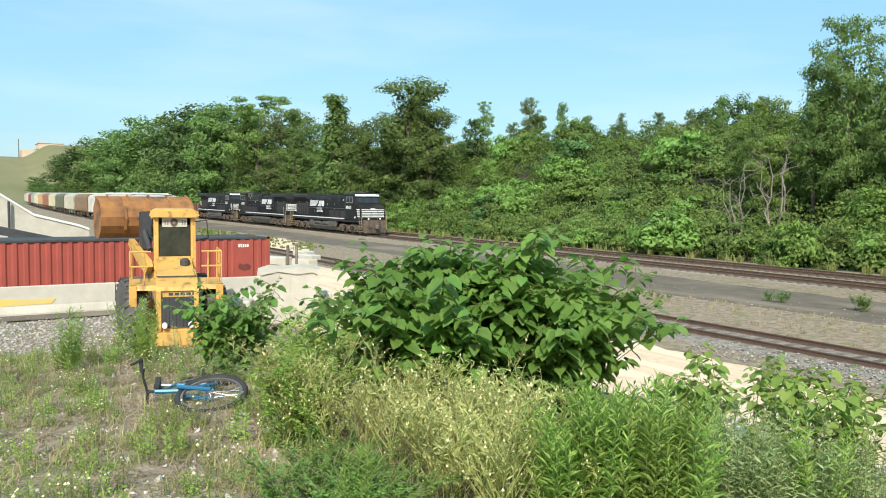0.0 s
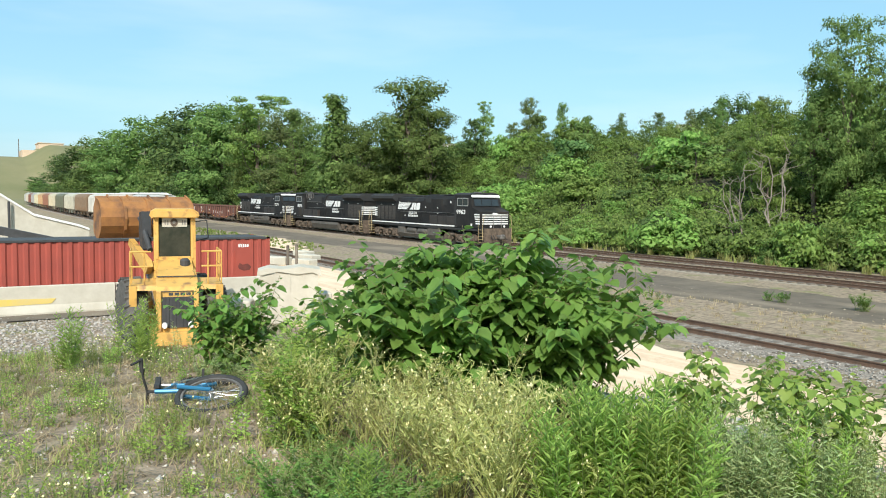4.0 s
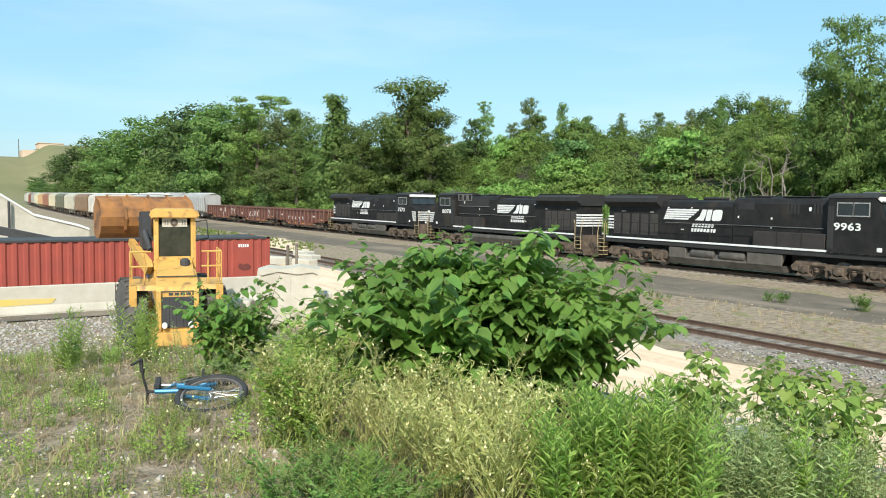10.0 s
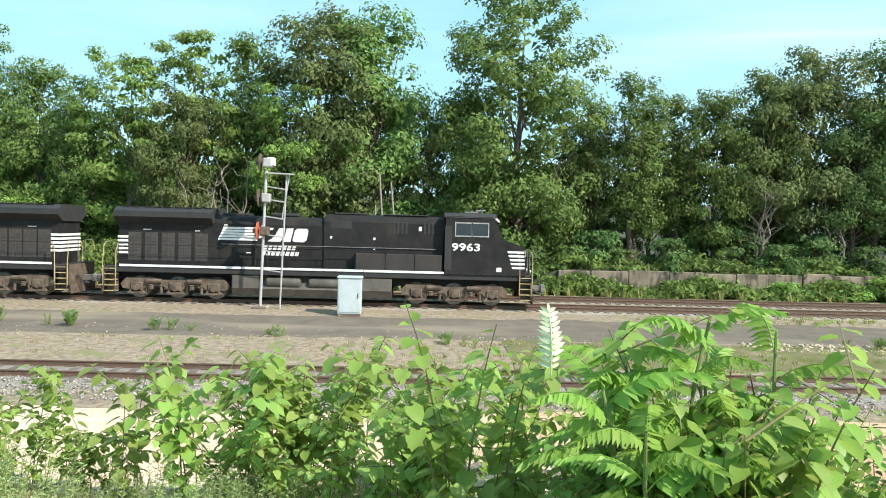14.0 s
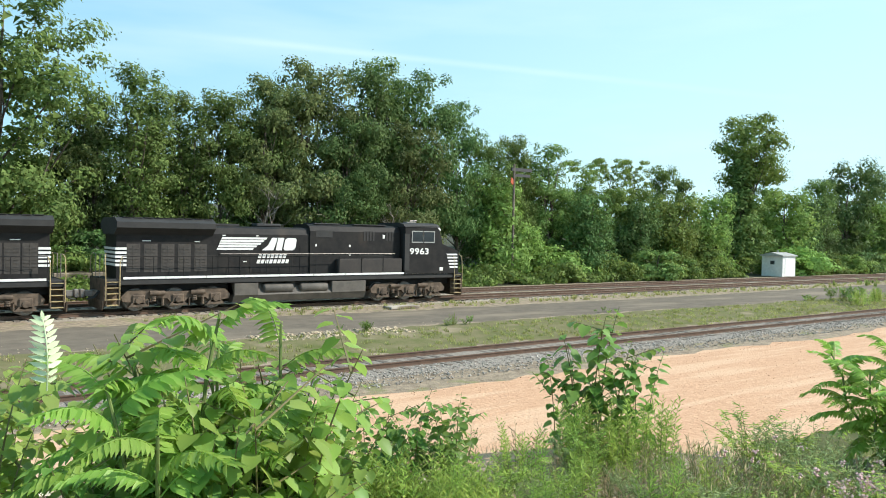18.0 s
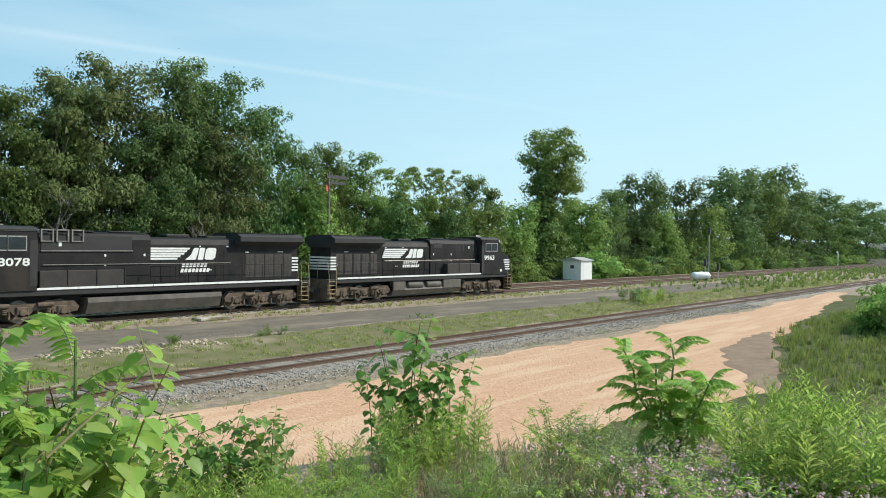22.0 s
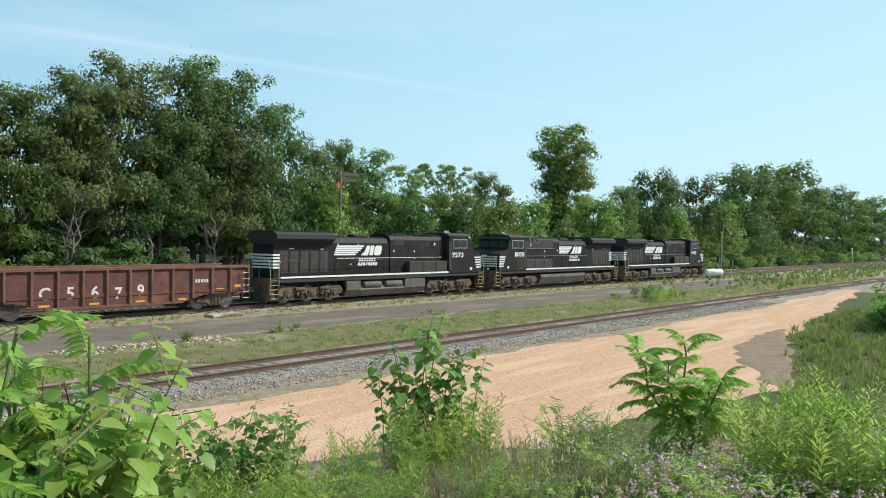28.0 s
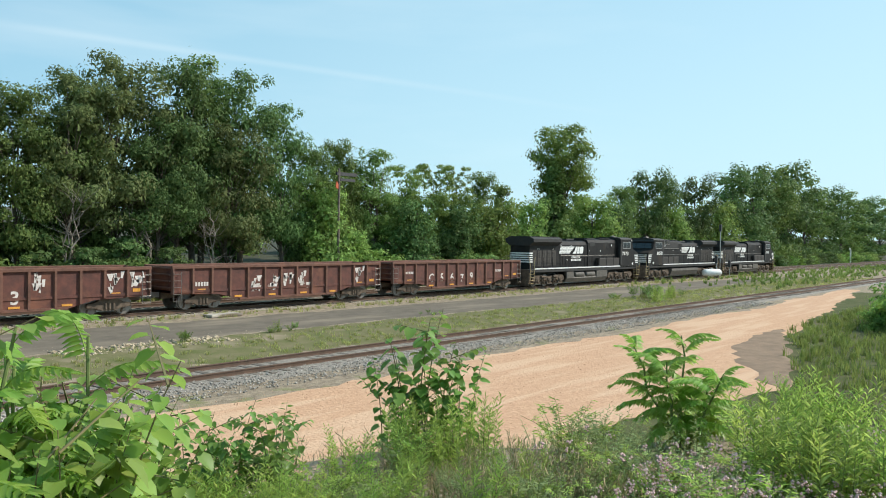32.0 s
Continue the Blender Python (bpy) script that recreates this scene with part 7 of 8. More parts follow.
def signal_hut():
    o = thing("signal_hut", "small white metal signal hut beside the track", "hut", m=pose(82.7, 47.4, ground_at(82.7, 47.0) - 0.1))
    part("wall", Shape().box(-1.1, 1.6, -1.25, 1.25, 0.15, 2.45, 0.02), M_WHITE, o)
    part("roof", Shape().prism([(-1.4, 2.42), (1.4, 2.42), (1.4, 2.52), (0.0, 2.85), (-1.4, 2.52)], "x", -1.3, 1.8), M_SILVER, o)
    part("base", Shape().box(-1.15, 1.65, -1.3, 1.3, -0.2, 0.15), M_CONC, o)
    part("vent", Shape().box(-1.13, -1.1, -0.3, 0.2, 1.5, 1.9, 0.01), M_DARKTRIM, o)
    part("door", Shape().box(-0.6, 0.4, -1.28, -1.25, 0.2, 2.2, 0.01), M_WHITE, o)
    part("roof_vent", Shape().rod((0, 0, 2.7), (0, 0, 3.05), 0.1, 8), M_SILVER, o)


def propane_tank():
    o = thing("propane_tank", "white horizontal propane tank on two saddles", "tank", m=pose(93.0, 36.0, ground_at(93, 36.0) + 0.1, 0, 0, -32))
    prof = [(-1.3, 0.05), (-1.27, 0.22), (-1.15, 0.38), (-0.95, 0.45), (0.95, 0.45), (1.15, 0.38), (1.27, 0.22), (1.3, 0.05)]
    part("shell", Shape().lathe(prof, "x", (0, 0, 0.62), 18), M_WHITE, o, smooth=True)
    for x in (-0.7, 0.7):
        part("saddle", Shape().box(x - 0.08, x + 0.08, -0.35, 0.35, -0.05, 0.3), M_CONC, o)
    part("dome", Shape().rod((0, 0, 1.04), (0, 0, 1.16), 0.15, 10), M_WHITE, o)


signal_hut()
propane_tank()


def dwarf_signal(m, h):
    o = thing("dwarf_signal", "low grey signal post with a dark lamp head", "signal", "signals beside the track", m=m)
    part("post", Shape().rod((0, 0, -0.2), (0, 0, h), 0.06, 8), M_SILVER, o)
    part("lamp_head", Shape().box(-0.18, 0.18, -0.15, 0.15, h - 0.4, h + 0.5, 0.04), M_DARKTRIM, o)


dwarf_signal(pose(95.0, 36.2, 0), 2.2)
dwarf_signal(pose(100.0, 36.4, 0), 1.6)
dwarf_signal(pose(98.0, 36.9, 0), 6.2)
vp = thing("vent_pipe", "white gooseneck vent pipe in the grass", "pipe", m=pose(211, 47, 0.1))
part("pipe", Shape().tube([(0, 0, -0.2), (0, 0, 3.0), (-0.3, 0, 3.35), (-0.9, 0, 3.35), (-1.0, 0, 3.1)], 0.16, 8), M_WHITE, vp)

# old concrete wall at the foot of the trees
wall = thing("retaining_wall", "stained old concrete retaining wall, coloured dark as in tree shade", "wall", kind="structure")
r = random.Random(8)
x = 8.5
while x < 29.5:
    w = r.uniform(1.9, 2.6)
    part("wall_panel", Shape().box(x, x + w - 0.03, 48.22 + r.uniform(-0.03, 0.03), 48.7, -0.2, 1.52 + r.uniform(-0.08, 0.10), 0.03), M_SHADEDWALL, wall)
    x += w

# semaphore pole among the trees, leaning poles, bare dead trees
sm = thing("semaphore_pole", "old semaphore pole with a red arm above the trees", "signal", m=pose(44.5, 49.6, 0))
part("pole", Shape().rod((0, 0, -0.3), (0, 0, 10.2), 0.10, 8), M_TIE, sm)
part("cross_arm", Shape().box(-0.3, 2.0, -0.08, 0.08, 9.62, 9.90).box(0.1, 1.8, -0.08, 0.08, 9.15, 9.38), M_DARKTRIM, sm)
part("blade", Shape().prism([(-0.40, 8.6), (-0.1, 8.4), (-0.05, 8.8), (-0.30, 9.1)], "y", -0.04, 0.04), M_ORANGE, sm, "red semaphore blade")
for x0, z0, x1, z1 in ((-2.75, 7.1, -2.2, 0.2), (-2.05, 6.6, -1.4, 0.2), (-2.95, 5.2, -2.95, 0.2)):
    solid("leaning_pole", Shape().rod((x1, 46.4, z1), (x0, 46.5, z0), 0.07, 7, 0.05), M_DEADWOOD, "bleached bare pole leaning beside the tracks", "pole", "bare poles beside the tracks")


def dead_tree(x, y, h, seed, spread=1.6):
    rng = np.random.default_rng(seed)
    o = thing("dead_tree", "bare grey dead tree with forked branches", "tree", "dead trees on the slope", m=pose(x, y, ground_at(x, y)))
    for k in range(4):
        a = rng.random() * 6.28
        s = Shape()
        d = rng.uniform(0.3, 1.0) * spread
        pts = limb(s, (0.1 * math.cos(a), 0.1 * math.sin(a), -0.3), (d * math.cos(a), d * math.sin(a), h * rng.uniform(0.7, 1.0)), 0.08, 0.02, rng, 0.10, 6, 5)
        for j in range(9):
            p = pts[rng.integers(2, 6)]
            q = p + Vector((rng.normal() * 0.9, rng.normal() * 0.9, rng.uniform(0.3, 1.3)))
            limb(s, p, q, 0.028, 0.006, rng, 0.2, 4, 3)
        part("branch", s, M_DEADWOOD, o)


dead_tree(-37.0, 50.2, 6.5, 1)
dead_tree(-34.2, 50.5, 7.5, 2, 2.2)
dead_tree(-14.0, 49.2, 6.5, 3)
dead_tree(-12.2, 49.5, 6.8, 4)
dead_tree(22.0, 50.6, 5.5, 5)
dead_tree(27.5, 51.0, 6.0, 6)
dead_tree(33.0, 50.2, 5.0, 7)

# far away: hill with a tan warehouse and a mast
wh = thing("warehouse", "tan metal warehouse on the far hill", "building", m=pose(-716, 66, 34.5))
part("wall", Shape().box(-15, 15, -16, 2, -8, 4), M_TAN, wh)
part("upper_wall", Shape().box(-14, 14, -4, 14, -8, 10), M_TAN, wh)
part("roof", Shape().box(-14.5, 14.5, -4.5, 14.5, 10, 10.5), M_TAN, wh)
tw = thing("radio_mast", "thin radio mast on the far hill", "mast", m=pose(-718, 48.8, 30))
part("mast", Shape().rod((0, 0, 0), (0, 0, 18), 0.4, 6, 0.25), M_UNDER, tw)


def hill_house(x, y, z, w, d, h, turn, label):
    """A far house that shows between the trees on the hill."""
    o = thing("house", label, "house", "houses on the hill", m=pose(x, y, z, 0, 0, turn))
    part("wall", Shape().box(-w, w, -d, d, -9, h), M_WHITE, o)
    part("roof", Shape().prism([(-d - 0.5, h), (d + 0.5, h), (0, h + d * 0.55)], "x", -w - 0.4, w + 0.4), M_CONC, o)
    for k in range(3):
        part("window", Shape().box(-w * 0.7 + k * w * 0.55, -w * 0.7 + k * w * 0.55 + 0.9, -d - 0.03, -d, h - 2.2, h - 0.9), M_GLASS, o)
    return o


hill_house(-148.2, 176.0, 22.6, 2.6, 2.4, 2.2, 40, "white hillside house half hidden by trees")
hill_house(-143.0, 178.5, 20.0, 4.0, 2.6, 2.0, 40, "low white hillside house behind the trees")
hill_house(-216.0, 144.6, 18.6, 6.5, 2.6, 2.6, 56, "long white hilltop house between the trees")


# ---- plants on the bank ----
LEAF_KNOT = leafy("knotweed_leaves", (0.095, 0.195, 0.035), (0.185, 0.305, 0.070), thin=0.38, rough=0.45, gloss=0.3, obj=0.18, isl=0.15, hue=0.015)
LEAF_SUMAC = leafy("ailanthus_leaflets", (0.190, 0.345, 0.055), (0.315, 0.470, 0.105), thin=0.45, rough=0.45, gloss=0.3, obj=0.15, isl=0.12, hue=0.012)
# whitish green: light reflected off leaf undersides, put into the colour
LEAF_GLINT = leafy("glinting_young_leaflets", (0.50, 0.60, 0.36), (0.66, 0.72, 0.50), thin=0.25, rough=0.35, obj=0.05, isl=0.08, hue=0.01)
LEAF_ROD = leafy("goldenrod_leaves", (0.235, 0.36, 0.072), (0.37, 0.48, 0.13), thin=0.45, obj=0.2, isl=0.2, hue=0.015)
LEAF_SAGE = leafy("grey_green_weed_leaves", (0.26, 0.335, 0.138), (0.39, 0.45, 0.215), thin=0.35, obj=0.2, isl=0.2, hue=0.02)
LEAF_STRAW = leafy("yellow_green_clover_stems", (0.36, 0.40, 0.13), (0.57, 0.55, 0.24), thin=0.4, obj=0.2, isl=0.2, hue=0.02)
LEAF_GRASS = leafy("grass_blades", (0.210, 0.240, 0.072), (0.370, 0.360, 0.145), thin=0.4, obj=0.1, isl=0.35, hue=0.02)
LEAF_MEADOW = leafy("meadow_grass", (0.120, 0.185, 0.040), (0.240, 0.280, 0.085), thin=0.35, obj=0.1, isl=0.35, hue=0.02)
LEAF_DRY = leafy("dry_litter", (0.44, 0.36, 0.215), (0.30, 0.235, 0.135), thin=0.2, obj=0.1, isl=0.25, hue=0.01)
M_STEM = mat("plant_stem", (0.17, 0.22, 0.06), (0.12, 0.17, 0.05), 0.7, scale=6, bump=0.1)
M_REDSTEM = mat("reddish_stem", (0.19, 0.14, 0.065), (0.13, 0.16, 0.055), 0.7, scale=6, bump=0.1)
M_PINK = mat("pink_flower_heads", (0.60, 0.34, 0.34), (0.72, 0.52, 0.47), 0.8, scale=9, bump=0)
M_YELLOWF = mat("yellow_flowers", (0.72, 0.62, 0.24), (0.80, 0.76, 0.50), 0.8, scale=9, bump=0)
M_LITTER = mat("tan_debris", (0.48, 0.39, 0.27), (0.28, 0.225, 0.155), 0.95, scale=6, bump=0.3, island=0.3)
M_PEBBLE = mat("pale_pebbles", (0.55, 0.50, 0.43), (0.38, 0.33, 0.27), 0.9, scale=6, bump=0.3, island=0.3)

# sunlit copy of the knotweed leaves: brighter colours for plants in the open
LEAF_KNOTLIT = leafy("sunlit_knotweed_leaves", (0.190, 0.300, 0.056), (0.312, 0.420, 0.112), thin=0.42, rough=0.45, gloss=0.3, obj=0.18, isl=0.15, hue=0.015)

HEART = (np.array([(0, 0, 0), (0, 0.5, -0.015), (0, 1.0, -0.14), (-0.27, -0.08, 0.05), (-0.44, 0.25, 0.09), (-0.31, 0.64, 0.03), (0.27, -0.08, 0.05), (0.44, 0.25, 0.09), (0.31, 0.64, 0.03)]),
         [(0, 4, 3, 3), (0, 1, 5, 4), (1, 2, 5, 5), (0, 6, 7, 7), (0, 7, 8, 1), (1, 8, 2, 2)])
LANCE = (np.array([(0, 0, 0), (-0.11, 0.38, 0.04), (0, 1.0, -0.16), (0.11, 0.38, 0.04)]), [(0, 2, 1, 1), (0, 3, 2, 2)])
OVAL = (np.array([(0, 0, 0), (-0.24, 0.45, 0.04), (0, 1.0, -0.06), (0.24, 0.45, 0.04)]), [(0, 2, 1, 1), (0, 3, 2, 2)])


def placed_leaves(shape, pos, way, up, size):
    """Many leaves of one outline: each at pos, pointing along way, its upper side towards up."""
    base, tri = shape
    pos, way, up, size = (np.asarray(a, float) for a in (pos, way, up, size))
    way = way / np.linalg.norm(way, axis=1)[:, None]
    side = np.cross(way, up)
    side /= np.linalg.norm(side, axis=1)[:, None] + 1e-9
    nrm = np.cross(side, way)
    v = pos[:, None] + size[:, None, None] * (base[None, :, 0:1] * side[:, None] + base[None, :, 1:2] * way[:, None] + base[None, :, 2:3] * nrm[:, None])
    t = np.array([q[:3] if q[2] == q[3] else q[:3] for q in tri] + [(q[0], q[2], q[3]) for q in tri if q[2] != q[3]])
    f = (t[None] + (np.arange(len(pos)) * len(base))[:, None, None]).reshape(-1, 3)
    return v.reshape(-1, 3), f


class Plant:
    """Stems as one shape, leaves gathered for one mesh."""

    def __init__(self, seed):
        self.r = np.random.default_rng(seed)
        self.stem = Shape()
        self.p, self.w, self.u, self.s = [], [], [], []

    def leaf(self, p, way, size, up=(0.5, -0.55, 0.8)):
        self.p.append(tuple(p))
        self.w.append(tuple(way))
        self.u.append(tuple(np.asarray(up) + self.r.normal(size=3) * 0.25))
        self.s.append(size)

    def curve(self, base, out, h, reach, seg=7, rad=0.008):
        pts = []
        for k in range(seg + 1):
            t = k / seg
            pts.append(Vector((base[0] + out[0] * reach * t * t, base[1] + out[1] * reach * t * t, base[2] + h * (t - 0.16 * t * t) * 1.19)))
        for k in range(seg):
            self.stem.rod(pts[k], pts[k + 1], rad * (1 - 0.75 * k / seg), 3, rad * (1 - 0.75 * (k + 1) / seg), cap=False)
        return pts

    def mesh(self, shape, leaves, name="foliage"):
        v, f = placed_leaves(shape, self.p, self.w, self.u, self.s)
        return arrays(name, v, f, leaves)


def along(pts, t):
    k = min(len(pts) - 2, int(t * (len(pts) - 1)))
    return pts[k].lerp(pts[k + 1], t * (len(pts) - 1) - k)


def knotweed_stem(pl, base, out, h, reach, leaf=0.125, branches=3):
    """A cane of knotweed: alternate heart-shaped leaves, a few side shoots."""
    r = pl.r
    pts = pl.curve(base, out, h, reach, rad=0.007)
    n = int(h / 0.036)
    a = r.random() * 6.28
    for k in range(n):
        t = 0.14 + 0.86 * k / n
        p = along(pts, t)
        a += 2.6 + r.normal() * 0.4
        hang(pl, p, a, leaf * r.uniform(0.65, 1.15) * (1.0 if t < 0.88 else 0.62), 0.25 + 0.45 * (t > 0.9))
    for b in range(branches):
        t = r.uniform(0.25, 0.92)
        p = along(pts, t)
        a = r.random() * 6.28
        L = r.uniform(0.18, 0.36) * min(1.0, h)
        q = p + Vector((math.cos(a) * L, math.sin(a) * L, L * r.uniform(0.1, 0.6)))
        pl.stem.rod(p, q, 0.005, 4, 0.002, cap=False)
        for k in range(int(L / 0.04)):
            e = p.lerp(q, (k + 1.0) / (L / 0.04))
            hang(pl, e, a + (1 if k % 2 else -1) * 1.05, leaf * r.uniform(0.55, 1.05), 0.2)


def hang(pl, p, a, size, lift):
    """A heart-shaped leaf on a short stalk, its blade tipped outwards and down."""
    r = pl.r
    d = np.array((math.cos(a), math.sin(a), 0.0))
    tip = d + np.array((0, 0, lift - r.uniform(0.35, 1.15)))
    up = d * 0.75 + np.array((0.0, 0.0, 1.0)) + r.normal(size=3) * 0.18
    pl.leaf(p + Vector(d) * size * 0.25, tip, size, up)


# the big bush in the middle of the bank
def big_knotweed():
    o = thing("knotweed_bush", "large knotweed bush with broad heart-shaped leaves", "bush", "knotweed on the bank")
    pl = Plant(31)
    r = pl.r
    cx, cy = -5.55, 4.02
    for k in range(96):
        ang = r.random() * 6.28
        d = math.sqrt(r.random())
        # an oval clump, longer along the view's width
        u, v = d * math.cos(ang) * 0.95, d * math.sin(ang) * 0.62
        x, y = cx + 0.58 * u + 0.55 * v, cy + 0.80 * u - 0.45 * v
        hh = (1.80 - 0.62 * d * d) * r.uniform(0.8, 1.05)
        ol = math.hypot(u, v) + 1e-6
        ox, oy = 0.58 * u / ol + 0.55 * v / ol, 0.80 * u / ol - 0.45 * v / ol
        knotweed_stem(pl, (x, y, ground_at(x, y) - 0.05), (ox, oy), hh, 0.2 + 0.75 * d * r.uniform(0.6, 1.2), 0.148, 5)
    part("stem", pl.stem, M_REDSTEM, o, kind="stuff")
    P = np.array(pl.p)
    near = np.argsort(np.linalg.norm(P - np.array((-3.6, 2.4, 3.6)), axis=1))
    single, rest = near[:280], near[280:]
    v, f = placed_leaves(HEART, [(0, 0, 0)], [(0, 1, 0)], [(0, 0, 1)], [1.0])
    one = arrays("leaf", v, f, LEAF_KNOT)
    for i in single:
        w = Vector(pl.w[i]).normalized()
        side = w.cross(Vector(pl.u[i])).normalized()
        up = side.cross(w)
        s = pl.s[i]
        m = Matrix(((side.x * s, w.x * s, up.x * s, pl.p[i][0]), (side.y * s, w.y * s, up.y * s, pl.p[i][1]), (side.z * s, w.z * s, up.z * s, pl.p[i][2]), (0, 0, 0, 1)))
        part("leaf", one, LEAF_KNOT, o, at=m)
    v, f = placed_leaves(HEART, P[rest], np.array(pl.w)[rest], np.array(pl.u)[rest], np.array(pl.s)[rest])
    part("inner_foliage", arrays("inner_foliage", v, f, LEAF_KNOT), LEAF_KNOT, o, kind="stuff")


def plant_kind(name, label, category, group, parts):
    o = thing(name, label, category, group)
    for nm, me, mt in parts:
        part(nm, me, mt, o, kind="" if nm == "cane" else "stuff")
    return o


def knotweed_kind(seed, stems, h, spread, leaf, leaves=None, branches=3):
    pl = Plant(seed)
    canes = []
    for k in range(stems):
        pl.stem = Shape()
        canes.append(pl.stem)
        a = 6.28 * k / stems + pl.r.random()
        d = spread * pl.r.random()
        knotweed_stem(pl, (d * math.cos(a), d * math.sin(a), -0.05), (math.cos(a), math.sin(a)), h * pl.r.uniform(0.6, 1.05), spread * pl.r.uniform(0.4, 1.2), leaf, branches)
    leaves = leaves or LEAF_KNOTLIT
    return plant_kind("knotweed_plant", "knotweed plant with heart-shaped leaves on reddish canes", "plant", "knotweed on the bank", [("cane", c.mesh("cane", M_REDSTEM), M_REDSTEM) for c in canes] + [("foliage", pl.mesh(HEART, leaves), leaves)])


def frond_mesh(seed, L, pairs, leaves):
    """One feathered leaf along +y, drooping."""
    pl = Plant(seed)
    r = pl.r
    pts = []
    for k in range(9):
        t = k / 8
        pts.append(Vector((0, L * t * (1 - 0.10 * t), L * (0.50 * t - 0.66 * t * t))))
    for k in range(pairs):
        t = 0.12 + 0.88 * k / (pairs - 1)
        p = along(pts, min(0.999, t))
        for s in (-1, 1):
            size = L * 0.25 * (1.08 - 0.55 * abs(t - 0.40)) * r.uniform(0.9, 1.1)
            pl.leaf(p, (s * 0.80, 0.30 + 0.25 * t, -0.55 + r.normal() * 0.12), size, (s * 0.5, 0.1, 1.0))
    pl.leaf(pts[-1], (0, 1, -0.5), L * 0.17, (0, 0.3, 1))
    v, f = placed_leaves((np.array([(0, 0, 0), (-0.15, 0.18, 0.03), (0, 0.5, 0.0), (0.15, 0.18, 0.03), (-0.12, 0.60, 0.02), (0.12, 0.60, 0.02), (0, 1.0, -0.12)]), [(0, 2, 1, 1), (0, 3, 2, 2), (1, 2, 4, 4), (2, 3, 5, 5), (2, 6, 4, 4), (2, 5, 6, 6)]), pl.p, pl.w, pl.u, pl.s)
    st = Shape()
    for a, b in zip(pts, pts[1:]):
        st.rod(a, b, 0.004, 4, cap=False)
    k = len(v)
    sv = np.array(st.v)
    sf = np.array([(a, b, c) for a, b, c, d in st.f] + [(a, c, d) for a, b, c, d in st.f])
    return arrays("frond", np.concatenate([v, sv]), np.concatenate([f, sf + k]), leaves)


def ailanthus(x, y, h, n, seed, L=0.62, pale=False, lean=(0, 0), wide=0.22, label="young tree of heaven with long feathered leaves"):
    o = thing("ailanthus_sapling", label, "sapling", "saplings on the bank", m=pose(x, y, ground_at(x, y)))
    r = np.random.default_rng(seed)
    forks = 1 if n < 14 else (3 if n < 30 else 5)
    kinds = [frond_mesh(seed + k, L * (0.85 + 0.15 * k), 14 + k, LEAF_SUMAC) for k in range(3)]
    for b in range(forks):
        st = Shape()
        a0 = 6.28 * b / forks + 0.5
        sp = wide * (0.8 + 0.5 * (b % 2)) * h if forks > 1 else 0
        tip = Vector((lean[0] + sp * math.cos(a0), lean[1] + sp * math.sin(a0), h * (1.0 - 0.09 * b)))
        pts = limb(st, (0, 0, -0.1), tip, 0.018, 0.007, r, 0.05, 6, 5)
        part("stem", st, M_STEM, o)
        m = n // forks
        for k in range(m):
            t = 0.30 + 0.695 * k / m
            p = along(pts, min(0.999, t))
            a = k * 2.4 + b * 1.3 + r.normal() * 0.2
            el = -10 + 44 * t ** 2 + r.normal() * 9
            part("frond", kinds[k % 3], LEAF_SUMAC, o, kind="stuff", at=Matrix.Translation(p) @ Matrix.Rotation(a, 4, "Z") @ Matrix.Rotation(radians(el), 4, "X") @ Matrix.Scale(0.72 + 0.3 * (1 - abs(t - 0.6)), 4))
    # one frond catching the light, its glint painted by the pale leaf colour
    if pale:
        fp = frond_mesh(seed + 9, 0.34, 11, LEAF_GLINT)
        part("pale_frond", fp, LEAF_GLINT, o, "upright young leaf with its silvery reflection painted on", kind="stuff", at=Matrix.Translation((-0.50, 0.14, 1.22)) @ Matrix.Rotation(radians(80), 4, "X"))
    return o


def rod_kind(seed, h, n, leaf, leaves, name, label, group, shape=LANCE, stems=9, spread=0.16, flowers=None, fsize=0.012, fcount=6, elev=0.35):
    """A clump of upright leafy stalks, with or without flower heads."""
    pl = Plant(seed)
    r = pl.r
    fl = Shape()
    for s in range(stems):
        a = r.random() * 6.28
        d = spread * math.sqrt(r.random())
        hh = h * r.uniform(0.7, 1.05)
        pts = pl.curve((d * math.cos(a), d * math.sin(a), -0.05), (math.cos(a), math.sin(a)), hh, spread * r.uniform(0.1, 0.8), 3, 0.004)
        ang = r.random() * 6.28
        for k in range(n):
            t = 0.12 + 0.87 * k / n
            ang += 2.4
            p = along(pts, t)
            pl.leaf(p, (math.cos(ang), math.sin(ang), elev + r.normal() * 0.15 + 0.5 * t * t), leaf * r.uniform(0.7, 1.1) * (1.05 - 0.45 * t))
        if flowers is not None:
            for k in range(fcount):
                q = pts[-1] + Vector(r.normal(size=3)) * 0.018 * (1 if fcount > 1 else 0)
                z = fsize * r.uniform(0.7, 1.2)
                fl.add([(q.x + z, q.y, q.z), (q.x - z, q.y, q.z), (q.x, q.y + z, q.z), (q.x, q.y - z, q.z), (q.x, q.y, q.z + z), (q.x, q.y, q.z - z)], [(0, 2, 4), (2, 1, 4), (1, 3, 4), (3, 0, 4), (2, 0, 5), (1, 2, 5), (3, 1, 5), (0, 3, 5)])
    ps = [("stem", pl.stem.mesh("stem", M_STEM), M_STEM), ("foliage", pl.mesh(shape, leaves), leaves)]
    if flowers is not None:
        ps.append(("blossom", fl.mesh("blossom", flowers), flowers))
    return plant_kind(name, label, "plant", group, ps)


